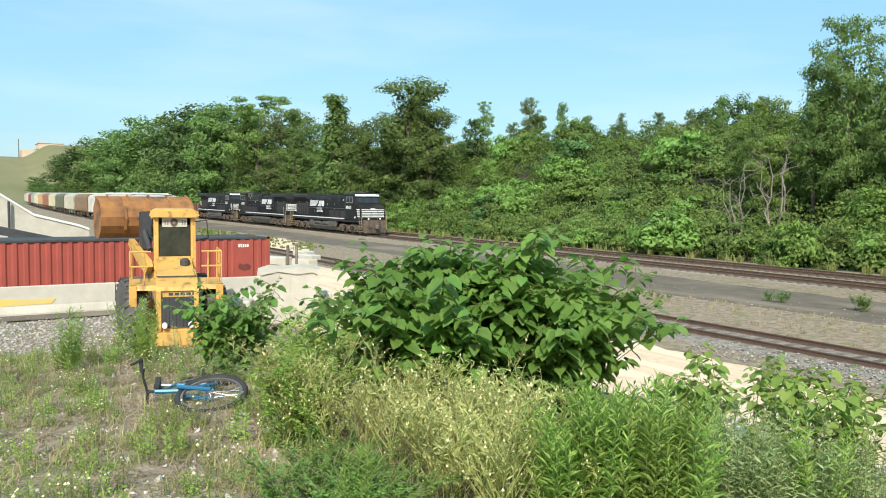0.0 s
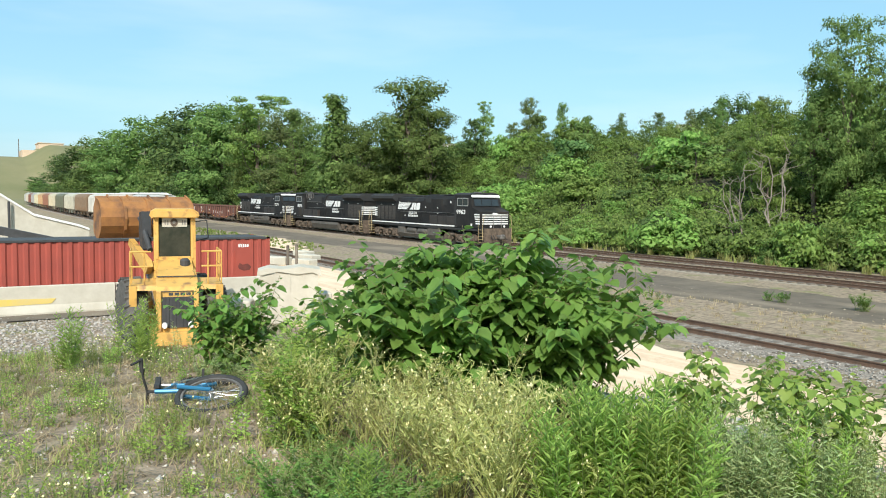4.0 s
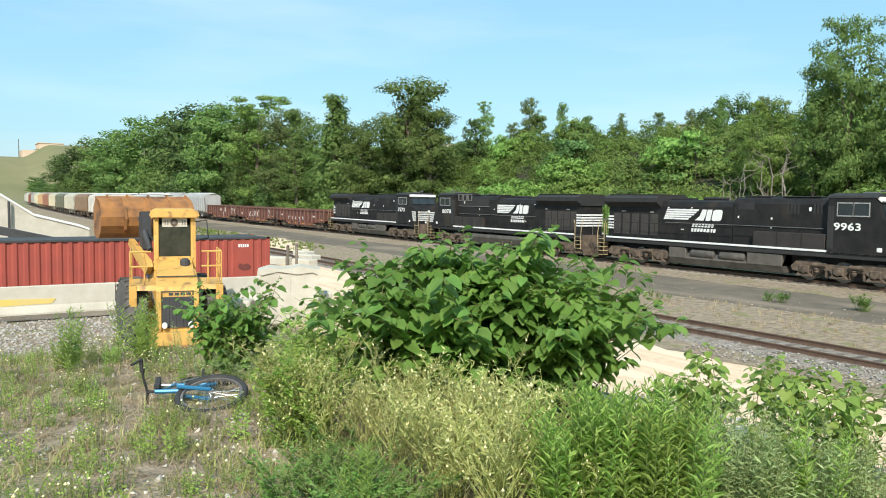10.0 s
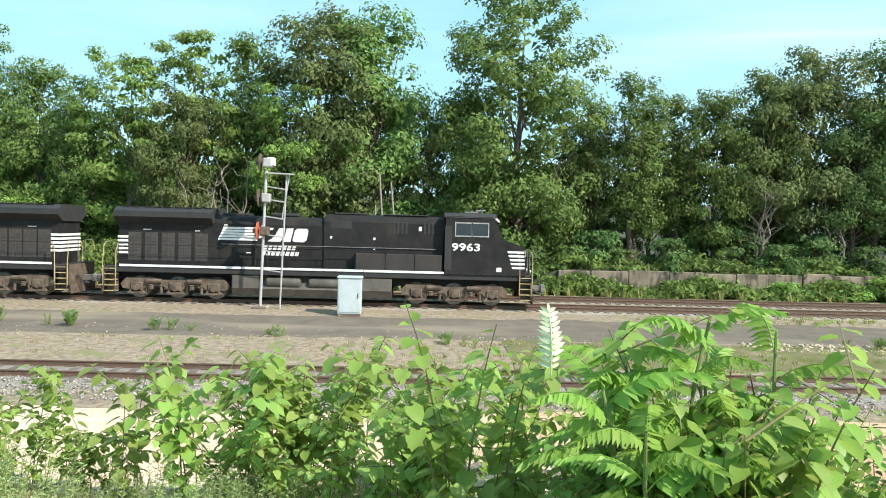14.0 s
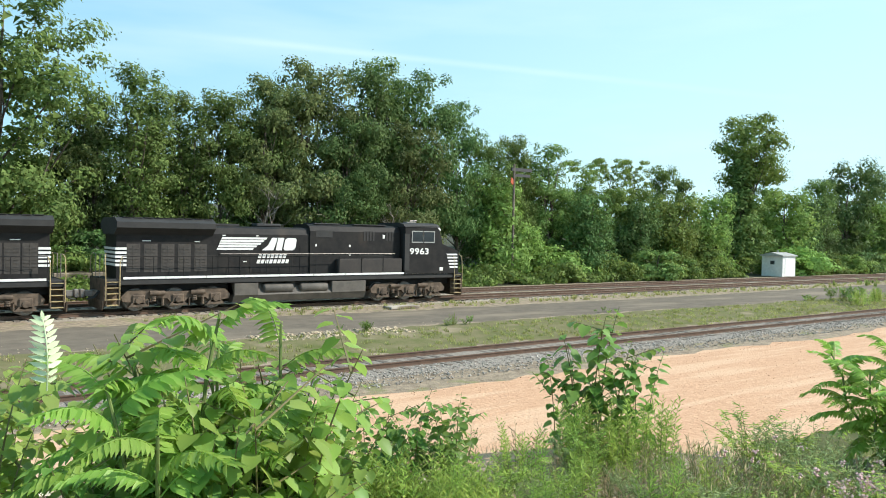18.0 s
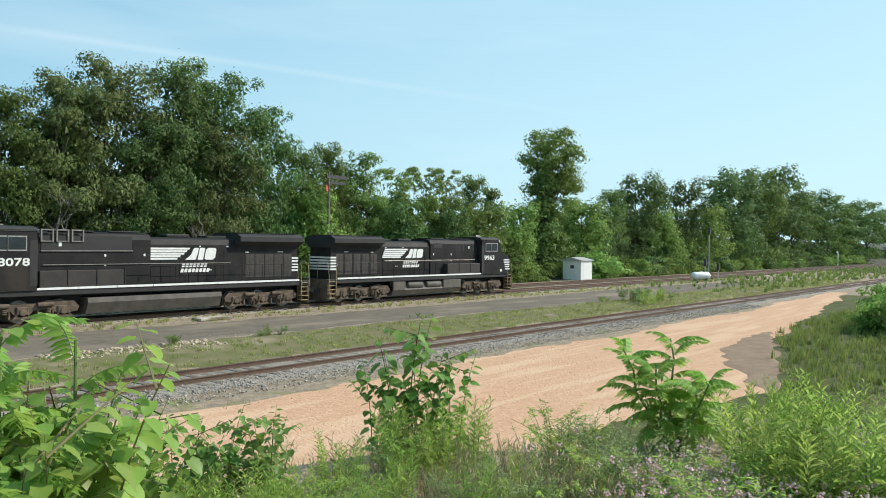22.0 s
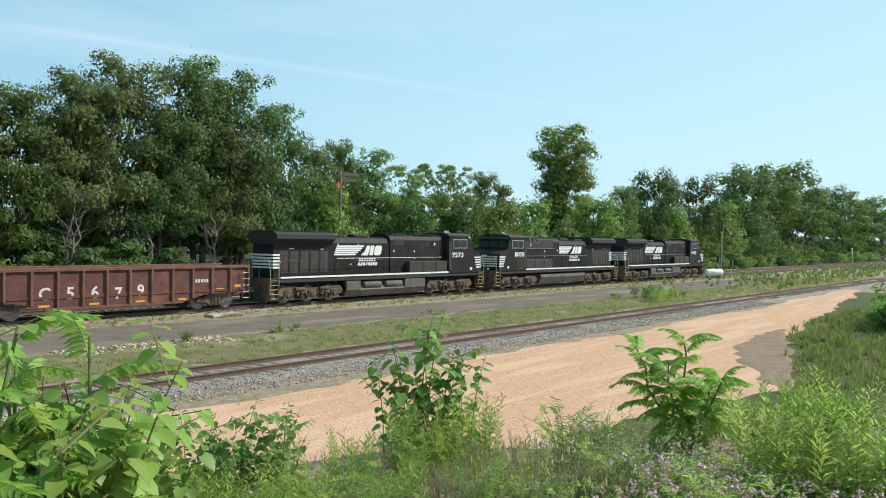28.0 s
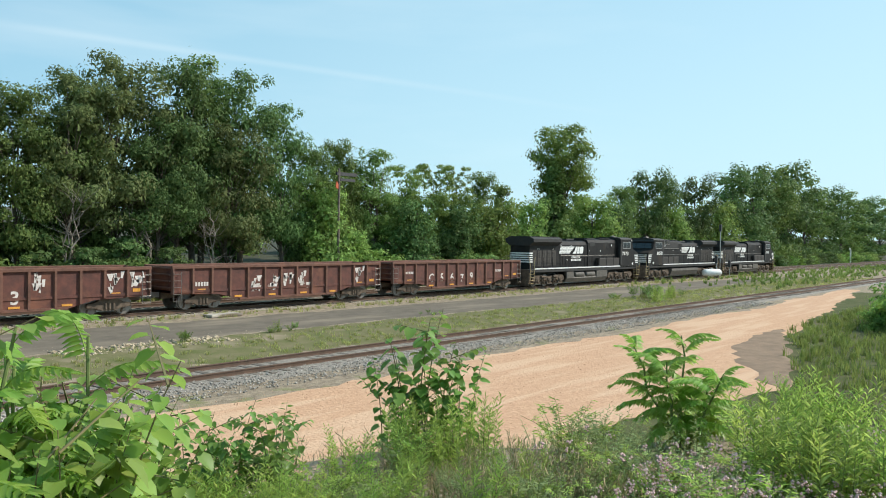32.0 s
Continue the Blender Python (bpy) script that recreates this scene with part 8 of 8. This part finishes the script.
def clover_kind(seed, h=1.0, stems=6):
    """Sweet clover: airy forking stalks with tiny leaves and yellow flower spikes."""
    pl = Plant(seed)
    r = pl.r
    fl = Shape()
    for s in range(stems):
        a = r.random() * 6.28
        pts = pl.curve((0.1 * r.normal(), 0.1 * r.normal(), -0.05), (math.cos(a), math.sin(a)), h * r.uniform(0.6, 1.05), r.uniform(0.1, 0.8), 6, 0.0055)
        for k in range(15):
            t = r.uniform(0.15, 0.98)
            p = along(pts, t)
            b = r.random() * 6.28
            L = 0.36 * (1.15 - t) * r.uniform(0.6, 1.2) + 0.05
            q = p + Vector((math.cos(b) * L * 0.7, math.sin(b) * L * 0.7, L))
            pl.stem.rod(p, q, 0.0028, 3, 0.0014, cap=False)
            for j in range(6):
                e = p.lerp(q, r.random())
                pl.leaf(e, (r.normal(), r.normal(), 0.8), 0.055 * r.uniform(0.6, 1.3))
            if r.random() < 0.4:
                e = p.lerp(q, 0.7 + 0.3 * r.random())
                z = 0.008 * r.uniform(0.6, 1.4)
                fl.add([(e.x + z, e.y, e.z), (e.x - z, e.y, e.z), (e.x, e.y + z, e.z), (e.x, e.y - z, e.z), (e.x, e.y, e.z + 2 * z), (e.x, e.y, e.z - z)], [(0, 2, 4), (2, 1, 4), (1, 3, 4), (3, 0, 4), (2, 0, 5), (1, 2, 5), (3, 1, 5), (0, 3, 5)])
    return plant_kind("sweet_clover", "airy yellow-green sweet clover gone to seed", "plant", "weeds on the bank", [("stem", pl.stem.mesh("stem", LEAF_STRAW), LEAF_STRAW), ("foliage", pl.mesh(LANCE, LEAF_STRAW), LEAF_STRAW), ("blossom", fl.mesh("blossom", M_YELLOWF), M_YELLOWF)])


def sow(kind, x, y, s=1.0, turn=0.0, tilt=0.0):
    return copy_thing(kind, Matrix.Translation((x, y, ground_at(x, y))) @ Matrix.Rotation(turn, 4, "Z") @ Matrix.Rotation(tilt, 4, "X") @ Matrix.Scale(s, 4))


def bushlet_kind(seed, h, stems, leaf, leaves, name, label, spread=0.3, shape=OVAL, bare=0.35):
    """A forking leafy bush: stems lean outwards, each with side twigs and alternate leaves."""
    pl = Plant(seed)
    r = pl.r
    for s in range(stems):
        a = 6.28 * s / stems + r.random()
        d = spread * 0.3 * r.random()
        hh = h * r.uniform(0.65, 1.05)
        pts = pl.curve((d * math.cos(a), d * math.sin(a), -0.05), (math.cos(a), math.sin(a)), hh, spread * r.uniform(0.3, 1.3), 4, 0.006)
        for k in range(7):
            t = r.uniform(bare, 0.97)
            p = along(pts, t)
            b = a + r.normal() * 1.3
            L = 0.30 * h * (1.15 - 0.6 * t) * r.uniform(0.6, 1.2)
            q = p + Vector((math.cos(b) * L * 0.7, math.sin(b) * L * 0.7, L * r.uniform(0.4, 0.9)))
            pl.stem.rod(p, q, 0.003, 3, 0.0015, cap=False)
            for j in range(9):
                e = p.lerp(q, (j + 1) / 9)
                w = b + (1.0 if j % 2 else -1.0) + r.normal() * 0.3
                pl.leaf(e, (math.cos(w), math.sin(w), r.uniform(-0.2, 0.5)), leaf * r.uniform(0.6, 1.1))
    return plant_kind(name, label, "plant", "weeds on the bank", [("stem", pl.stem.mesh("stem", M_STEM), M_STEM), ("foliage", pl.mesh(shape, leaves), leaves)])


WIDE = (np.array([(0, 0, 0), (-0.21, 0.35, 0.05), (0, 1.0, -0.15), (0.21, 0.35, 0.05)]), [(0, 2, 1, 1), (0, 3, 2, 2)])
BLADE = (np.array([(0, 0, 0), (-0.075, 0.4, 0.05), (0, 1.0, -0.22), (0.075, 0.4, 0.05)]), [(0, 2, 1, 1), (0, 3, 2, 2)])
THIN = (np.array([(0, 0, 0), (-0.03, 0.5, 0.03), (0, 1.0, -0.12), (0.03, 0.5, 0.03)]), [(0, 2, 1, 1), (0, 3, 2, 2)])
KNOT = [knotweed_kind(40 + k, 4, 1.0, 0.38, 0.108, branches=4) for k in range(4)]
LIGHTSHOOT = [knotweed_kind(170 + k, 4, 1.0, 0.20, 0.082, LEAF_KNOTLIT, 2) for k in range(3)]
DARKKNOT = [knotweed_kind(140 + k, 6, 1.0, 0.30, 0.088, LEAF_KNOT, 4) for k in range(3)]
SHOOT = [knotweed_kind(150 + k, 4, 1.0, 0.15, 0.092, LEAF_KNOT, 1) for k in range(3)]
LOWBUSH = [bushlet_kind(180 + k, 0.5, 16, 0.034, LEAF_KNOT, "low_bush", "low dense bush with small dark leaves", 0.34, OVAL, 0.05) for k in range(2)]
NETTLE = [bushlet_kind(160 + k, 0.8, 10, 0.062, LEAF_ROD, "leafy_weed_bush", "light green weed bush with narrow oval leaves", 0.30, WIDE, 0.12) for k in range(3)]
ROD = [rod_kind(50 + k, 0.95, 30, 0.150, LEAF_ROD, "goldenrod_clump", "clump of bright green narrow-leaved goldenrod", "weeds on the bank", BLADE, stems=9, spread=0.20, elev=0.75) for k in range(3)]
SAGE = [rod_kind(60 + k, 0.66, 24, 0.075, LEAF_SAGE, "mugwort_clump", "clump of grey-green fine-leaved mugwort", "weeds on the bank", stems=10, spread=0.30, elev=0.3) for k in range(3)]
VETCH = [rod_kind(70 + k, 0.52, 20, 0.060, LEAF_SAGE if k else LEAF_ROD, "wildflower_clump", "wildflower clump with small pinkish heads", "wildflowers on the bank", WIDE, 10, 0.34, M_PINK, 0.0125, 7, elev=0.3) for k in range(3)]
LOW = [rod_kind(80 + k, 0.30, 14, 0.05, LEAF_GRASS if k else LEAF_ROD, "low_weed", "low leafy weed on bare soil", "low weeds on the soil", OVAL if k != 1 else LANCE, 7, 0.12, M_YELLOWF if k == 2 else None, 0.012, 1) for k in range(3)]
CLOVER = [clover_kind(90 + k) for k in range(3)]
BUSHY = [bushlet_kind(95 + k, 0.9, 9, 0.085, LEAF_KNOT, "leafy_weed_bush", "leafy green weed bush with forking stems", 0.34, WIDE) for k in range(3)]
WEEDY = [bushlet_kind(105 + k, 0.6, 9, 0.075, LEAF_ROD if k else LEAF_SAGE, "tangled_weed", "low tangled weed with narrow green leaves", 0.42, LANCE, 0.1) for k in range(3)]
DRYGRASS = [rod_kind(98 + k, 0.6, 7, 0.14, LEAF_DRY, "dry_grass_tuft", "tuft of dry straw-coloured grass", "weeds on the bank", THIN, 12, 0.18, None, elev=1.0) for k in range(2)]

big_knotweed()
rp = random.Random(77)


def turn():
    return rp.uniform(0, 6.28)


def spread_out(kinds, n, az0, az1, d0, d1, s0, s1):
    """Sows n plants between two bearings (degrees east of the tracks' normal) and two distances."""
    for k in range(n):
        a, d = radians(rp.uniform(az0, az1)), rp.uniform(d0, d1)
        sow(rp.choice(kinds), d * math.sin(a), d * math.cos(a), rp.uniform(s0, s1), turn())


# knotweed in front of the loader, and the leafy weeds between
for x, y, s in ((-8.80, 2.72, 1.22), (-8.72, 2.85, 1.1), (-8.92, 2.66, 1.05), (-8.68, 2.74, 0.95), (-8.85, 2.88, 1.28)):
    sow(rp.choice(DARKKNOT), x, y, s, turn())
for x, y, s in ((-5.62, 2.15, 0.95), (-5.85, 2.35, 1.0), (-5.45, 2.3, 0.9), (-5.75, 2.22, 1.05), (-5.6, 2.4, 0.95), (-7.2, 3.0, 1.1), (-7.5, 3.3, 1.05), (-6.8, 2.95, 1.0), (-6.4, 2.7, 0.95), (-7.0, 3.2, 1.15), (-7.35, 2.9, 0.8)):
    sow(rp.choice(NETTLE), x, y, s, turn())
# sweet clover
for k in range(34):
    t = rp.random()
    x, y = -5.9 + 2.6 * t + rp.uniform(-0.5, 0.4), 2.65 + 0.35 * t + rp.uniform(-0.45, 0.55)
    sow(rp.choice(CLOVER), x, y, rp.uniform(0.62, 0.95), turn())
# goldenrod stand, with mugwort beside it
for k in range(26):
    u, v = rp.uniform(-0.40, 0.40), rp.uniform(-0.3, 0.4)
    sow(rp.choice(ROD), -3.02 + 0.54 * u - 0.7 * v, 3.15 + 0.84 * u + 0.45 * v, rp.uniform(0.88, 1.08) * (1.0 - 0.5 * abs(u)), turn())
spread_out(SAGE, 14, -39, -35, 4.6, 5.4, 0.9, 1.15)
# low bushy weeds at the front
for k in range(11):
    sow(rp.choice(LOWBUSH), -4.05 + rp.uniform(-0.5, 0.5), 1.95 + rp.uniform(-0.3, 0.3), rp.uniform(0.7, 0.95), turn())
for k in range(5):
    sow(rp.choice(SAGE[:2] + ROD[:1]), -4.2 + rp.uniform(-0.6, 0.6), 2.0 + rp.uniform(-0.35, 0.35), rp.uniform(0.42, 0.62), turn())
# knotweed along the crest, open enough to show the sand behind it
spread_out(KNOT, 7, -40, -28, 5.6, 6.4, 0.62, 0.85)
spread_out(KNOT, 3, -30, -20, 5.2, 6.2, 0.55, 0.95)
spread_out(KNOT, 9, -15, 2, 5.1, 6.2, 0.85, 1.2)
spread_out(DRYGRASS + SAGE[:1], 16, -30, -10, 4.8, 6.4, 0.4, 0.7)
spread_out(KNOT, 3, -12, 2, 4.7, 5.2, 0.6, 0.85)
spread_out(KNOT, 8, -2, 14, 4.4, 5.8, 0.85, 1.15)
# mugwort and goldenrod in front of it
spread_out(SAGE, 26, -42, -26, 4.7, 5.5, 0.7, 1.05)
spread_out(SAGE + ROD[:1], 12, -36, -28, 4.6, 5.2, 0.5, 0.8)
spread_out(SAGE, 34, -27, 2, 4.5, 5.3, 0.42, 0.68)
spread_out(SAGE, 16, -26, -4, 4.5, 5.0, 0.45, 0.62)
sow(LIGHTSHOOT[1], 0.25, 4.15, 1.55, 0.3)
sow(LIGHTSHOOT[2], 0.32, 4.25, 1.35, 2.0)
# tree of heaven saplings, knotweed round their feet
ailanthus(1.12, 3.50, 1.52, 84, 7, 0.46, True, wide=0.24)
ailanthus(1.55, 3.62, 1.45, 48, 8, 0.44, wide=0.18)
spread_out(LIGHTSHOOT + DARKKNOT[:1], 22, 15, 26, 3.6, 4.3, 0.9, 1.25)
for az, d, s in ((20.5, 3.9, 1.45), (22.5, 3.8, 1.62), (24.0, 4.0, 1.30), (21.5, 4.2, 1.55), (26.0, 4.1, 1.05), (19.5, 4.0, 1.40), (23.2, 3.9, 1.50)):
    sow(LIGHTSHOOT[int(d * 10) % 3], d * math.sin(radians(az)), d * math.cos(radians(az)), s, az)
spread_out(LIGHTSHOOT, 9, 18.5, 26.5, 3.7, 4.2, 1.1, 1.4)
spread_out(DARKKNOT + KNOT[:1], 6, 20, 27, 3.8, 4.4, 0.8, 1.05)
spread_out(KNOT, 7, 20, 28, 4.3, 5.2, 0.70, 0.95)
ailanthus(7.45, 3.15, 1.10, 110, 9, 0.38, wide=0.36)
# goldenrod and low bushes on the middle of the bank
spread_out(ROD, 20, 29, 41, 4.3, 5.0, 0.48, 0.66)
spread_out(SHOOT, 6, 31, 38, 5.0, 5.8, 0.7, 0.92)
spread_out(NETTLE, 4, 32, 44, 4.6, 5.2, 0.4, 0.55)
spread_out(ROD, 20, 18, 34, 4.7, 5.5, 0.40, 0.56)
spread_out(ROD, 22, 25, 35, 4.2, 4.9, 0.50, 0.72)
spread_out(BUSHY, 3, 31, 37, 5.2, 6.0, 0.42, 0.6)
spread_out(SAGE + WEEDY + DRYGRASS[:1], 28, 33, 47, 4.8, 5.6, 0.30, 0.48)
spread_out(DRYGRASS, 10, 38, 60, 5.3, 6.8, 0.5, 0.8)
# the leafy young bush at the edge of the slope
for x, y, s in ((5.15, 4.7, 1.45), (5.3, 4.6, 1.2), (5.45, 4.4, 1.05), (5.05, 4.8, 1.0)):
    sow(rp.choice(SHOOT), x, y, s, turn())
spread_out(ROD, 9, 45.5, 53, 6.0, 6.9, 0.45, 0.72)
spread_out(NETTLE, 2, 46, 52, 5.9, 6.6, 0.5, 0.6)
spread_out(WEEDY, 6, 45, 54, 6.0, 6.8, 0.40, 0.6)
spread_out(WEEDY + SAGE + ROD + DRYGRASS, 44, 40, 57, 4.6, 5.9, 0.36, 0.60)
# the tangled mass with pinkish heads further east
spread_out(WEEDY + SAGE + VETCH[:1] + DRYGRASS, 48, 58, 84, 5.6, 7.6, 0.66, 0.95)
spread_out(VETCH + WEEDY + SAGE, 34, 62, 84, 4.9, 6.0, 0.62, 0.92)
spread_out(WEEDY + SAGE + DRYGRASS[:1], 24, 52, 66, 4.7, 5.6, 0.40, 0.62)
spread_out(VETCH, 26, 65, 82, 4.7, 5.8, 0.7, 0.98)
spread_out(ROD + ROD + NETTLE, 26, 72, 84, 5.6, 8.0, 0.72, 0.98)
spread_out(DRYGRASS, 14, 52, 66, 4.8, 6.2, 0.6, 0.9)
spread_out(WEEDY + LOW + ROD[:1], 26, 62, 92, 8.0, 11.5, 0.5, 0.9)
# sparse weeds on the bare soil to the left
for k in range(230):
    x, y = -4.2 - 7.0 * rp.random(), -0.6 + 3.2 * rp.random()
    if math.hypot(x + 7.6, y - 2.0) < 0.75:
        continue
    sow(rp.choice(LOW[:2] * 2 + LOW[2:]), x, y, rp.uniform(0.5, 1.1), turn())
for k in range(26):
    sow(rp.choice(SAGE + LOW + ROD[:1]), -10.2 + rp.uniform(-1.0, 0.8), 1.0 + 3.2 * rp.random(), rp.uniform(0.5, 0.9), turn())
# weeds that hide the far side of the bicycle
for x, y, s in ((-8.2, 2.55, 0.55), (-8.35, 2.3, 0.5), (-7.95, 2.65, 0.5)):
    sow(rp.choice(WEEDY), x, y, s, turn())
# weeds at the edge of the cinder road and beside the yard track
for x, y, s in ((-20.3, 30.4, 1.6), (-16.5, 31.0, 1.8), (-13.7, 29.8, 1.7), (-9.4, 29.3, 1.5), (22.3, 28.6, 1.5), (33.3, 29.2, 1.0), (54.1, 28.5, 1.6), (16.7, 28.4, 1.2), (-24.0, 27.0, 1.2), (1.4, 27.8, 1.3), (-5, 28.6, 1.2), (10, 28.0, 1.1)):
    for j in range(6):
        sow(rp.choice(BUSHY + WEEDY + ROD[:1]), x + rp.uniform(-0.8, 0.8), y + rp.uniform(-0.3, 0.3), 0.42 * s * rp.uniform(0.7, 1.1), turn())
for k in range(16):
    sow(rp.choice(BUSHY + ROD), 57.7 + rp.uniform(-3.5, 3.5), 26.3 + rp.uniform(-1.2, 1.2), rp.uniform(0.8, 1.5), turn())
for o in KNOT + LOWBUSH + LIGHTSHOOT + DARKKNOT + SHOOT + NETTLE + ROD + SAGE + VETCH + LOW + CLOVER + BUSHY + WEEDY + DRYGRASS:
    drop_kind(o)


# ---- grass, litter and stones: uncountable ----
def blades(name, n, area, h, leaves, label, width=0.006, seed=1, keep=None, lean=0.45):
    """Scattered grass blades over an area (x0, x1, y0, y1), in tufts."""
    r = np.random.default_rng(seed)
    tufts = max(1, n // 14)
    tx, ty = r.uniform(area[0], area[1], tufts), r.uniform(area[2], area[3], tufts)
    if keep is not None:
        ok = keep(tx, ty, r.random(tufts))
        tx, ty = tx[ok], ty[ok]
    k = r.integers(0, len(tx), n)
    x, y = tx[k] + r.normal(size=n) * 0.07, ty[k] + r.normal(size=n) * 0.07
    z = ground_z(x, y) - 0.01
    a = r.random(n) * 6.28
    hh = h * r.uniform(0.4, 1.15, n)
    d = np.stack([np.cos(a), np.sin(a), np.zeros(n)], -1)
    s = np.stack([-np.sin(a), np.cos(a), np.zeros(n)], -1) * width * r.uniform(0.7, 1.4, n)[:, None]
    p = np.stack([x, y, z], -1)
    mid = p + d * (hh * lean * 0.35)[:, None]
    mid[:, 2] += hh * 0.62
    tip = p + d * (hh * lean * r.uniform(0.5, 1.6, n))[:, None]
    tip[:, 2] += hh
    v = np.stack([p - s, p + s, mid + s * 0.7, mid - s * 0.7, tip], 1).reshape(-1, 3)
    i = np.arange(n)[:, None] * 5
    f = np.concatenate([i + np.array([[0, 1, 2]]), i + np.array([[0, 2, 3]]), i + np.array([[3, 2, 4]])])
    return tagged(new(name, arrays(name, v, f, leaves)), label, "grass", kind="stuff")


def stones(name, n, area, size, material, label, seed=1, lift=0.0, keep=None, zfun=None, category="gravel"):
    """Scattered angular stones."""
    r = np.random.default_rng(seed)
    x, y = r.uniform(area[0], area[1], n), r.uniform(area[2], area[3], n)
    if keep is not None:
        ok = keep(x, y, r.random(n))
        x, y = x[ok], y[ok]
        n = len(x)
    z = (zfun or ground_z)(x, y) + lift
    s = size * r.uniform(0.45, 1.3, n)
    oct_ = np.array([(1, 0, 0), (-1, 0, 0), (0, 1, 0), (0, -1, 0), (0, 0, 1), (0, 0, -1)], float)
    v = oct_[None] * r.uniform(0.55, 1.0, (n, 6, 1)) + r.normal(size=(n, 6, 3)) * 0.22
    a = r.random(n) * 6.28
    c, sn = np.cos(a), np.sin(a)
    vx, vy = v[..., 0] * c[:, None] - v[..., 1] * sn[:, None], v[..., 0] * sn[:, None] + v[..., 1] * c[:, None]
    v = np.stack([vx, vy, v[..., 2] * 0.7], -1) * s[:, None, None] + np.stack([x, y, z], -1)[:, None]
    t = np.array([(0, 2, 4), (2, 1, 4), (1, 3, 4), (3, 0, 4), (2, 0, 5), (1, 2, 5), (3, 1, 5), (0, 3, 5)])
    f = (t[None] + (np.arange(n) * 6)[:, None, None]).reshape(-1, 3)
    return tagged(new(name, arrays(name, v.reshape(-1, 3), f, material)), label, category, kind="stuff")


patch = lambda x, y, q: np.sin(x * 1.3 + 0.7) * np.cos(y * 1.7) + 0.6 * np.sin(x * 3.1 + y * 2.2) > 0.1 - 0.9 * q
blades("bank_grass", 19000, (-11.5, -2.5, -1.5, 5.5), 0.10, LEAF_GRASS, "short patchy green grass on the bank", 0.0045, 1, patch, 1.1)
blades("dry_litter", 26000, (-11.5, -2.5, -1.5, 4.5), 0.055, LEAF_DRY, "dry stems and litter lying on the soil", 0.005, 21, None, 3.0)
blades("dry_bank_grass", 9000, (-11.5, 9.0, -1.5, 5.5), 0.14, LEAF_DRY, "dry straw-coloured grass on the bank", 0.003, 2)
blades("crest_grass", 7000, (-4.0, 9.5, 2.2, 4.8), 0.16, LEAF_SAGE, "long grey-green grass along the crest", 0.004, 3)
blades("slope_grass", 3000, (-11, 12.0, 5.5, 9.8), 0.16, LEAF_GRASS, "rough grass on the slope of the bank", 0.006, 4)
blades("verge_grass", 40000, (-4.0, 120.0, 23.7, 28.4), 0.17, LEAF_GRASS, "green verge between the yard track and the road", 0.010, 5, lambda x, y, q: q < npsmooth((x + 8) / 40) * (0.35 + 0.65 * (np.sin(x * 0.5) * np.cos(y * 1.1) > -0.4)))
blades("field_grass", 17000, (62.0, 240.0, 24.0, 37.0), 0.55, LEAF_MEADOW, "rough grass field beside the tracks", 0.03, 6, lambda x, y, q: (q < npsmooth((x - 60) / 45)) & (y > 24.5))
blades("east_grass", 42000, (18.0, 62.0, -4.0, 13.0), 0.42, LEAF_MEADOW, "green grass east of the dirt road", 0.014, 7, lambda x, y, q: (y < 6.6 + np.clip(x - 26, 0, 14) * 0.31 + np.clip(x - 40, 0, 90) * 0.15 + q) & (q < npsmooth((x - 13) / 14)))
blades("west_verge_grass", 6000, (-40.0, 12.0, 24.0, 28.5), 0.14, LEAF_DRY, "thin dry grass beside the yard track", 0.008, 8)
blades("far_verge_grass", 14000, (-220.0, -60.0, 23.8, 28.0), 0.28, LEAF_MEADOW, "grass verge along the parked hoppers", 0.025, 9)
blades("trackside_grass", 9000, (10.0, 110.0, 35.2, 36.9), 0.22, LEAF_GRASS, "thin green weeds along the ballast", 0.012, 10)
blades("hill_foot_grass", 7000, (-140.0, 30.0, 45.6, 48.6), 0.6, LEAF_GRASS, "rough grass at the foot of the slope", 0.03, 11)
stones("bank_pebbles", 2600, (-11.5, -2.0, -1.5, 3.5), 0.022, M_PEBBLE, "pale pebbles strewn over the soil", 12)
stones("bank_stones", 420, (-11.5, -3.0, -1.0, 3.2), 0.045, M_PEBBLE, "larger pale stones on the soil", 22)
stones("gravel_lot", 8500, (-31.4, -18.0, -4.0, 9.0), 0.085, M_STONE, "lot of loose grey crushed stone", 13)
stones("yard_ballast", 9000, (-16.0, 62.0, 18.9, 21.2), 0.05, M_STONE, "loose grey ballast stones beside the yard track", 14, 0.03, zfun=lambda x, y: YARD + npsmooth((y - 18.8) / 1.6) * 0.05)
stones("road_debris", 900, (-30.0, 22.0, 27.5, 31.0), 0.06, M_LITTER, "scattered pale stones and litter at the road edge", 15)
stones("debris_heap", 420, (12.2, 19.2, 27.6, 29.4), 0.115, M_LITTER, "low heap of pale rubble beside the road", 16)
stones("wall_rubble", 500, (18.0, 33.0, 51.0, 54.5), 0.28, M_PEBBLE, "pale rubble and rocks heaped behind the wall", 19, 0.35)
stones("dirt_pebbles", 2500, (-14.0, 40.0, 10.0, 18.5), 0.025, M_DIRT, "small clods on the dirt road", 17, 0.02)
stones("slope_rubble", 700, (-6.0, 3.0, 5.6, 9.5), 0.08, M_PEBBLE, "pale rubble on the slope of the bank", 18)
solid("concrete_slab", Shape().box(-1.0, 1.0, -0.4, 0.4, 0, 0.14, 0.02), M_CONC, "flat grey concrete slab beside the ballast", "slab", m=pose(23.9, 35.75, ground_at(23.9, 35.8), 0, 0, 3))


motions()
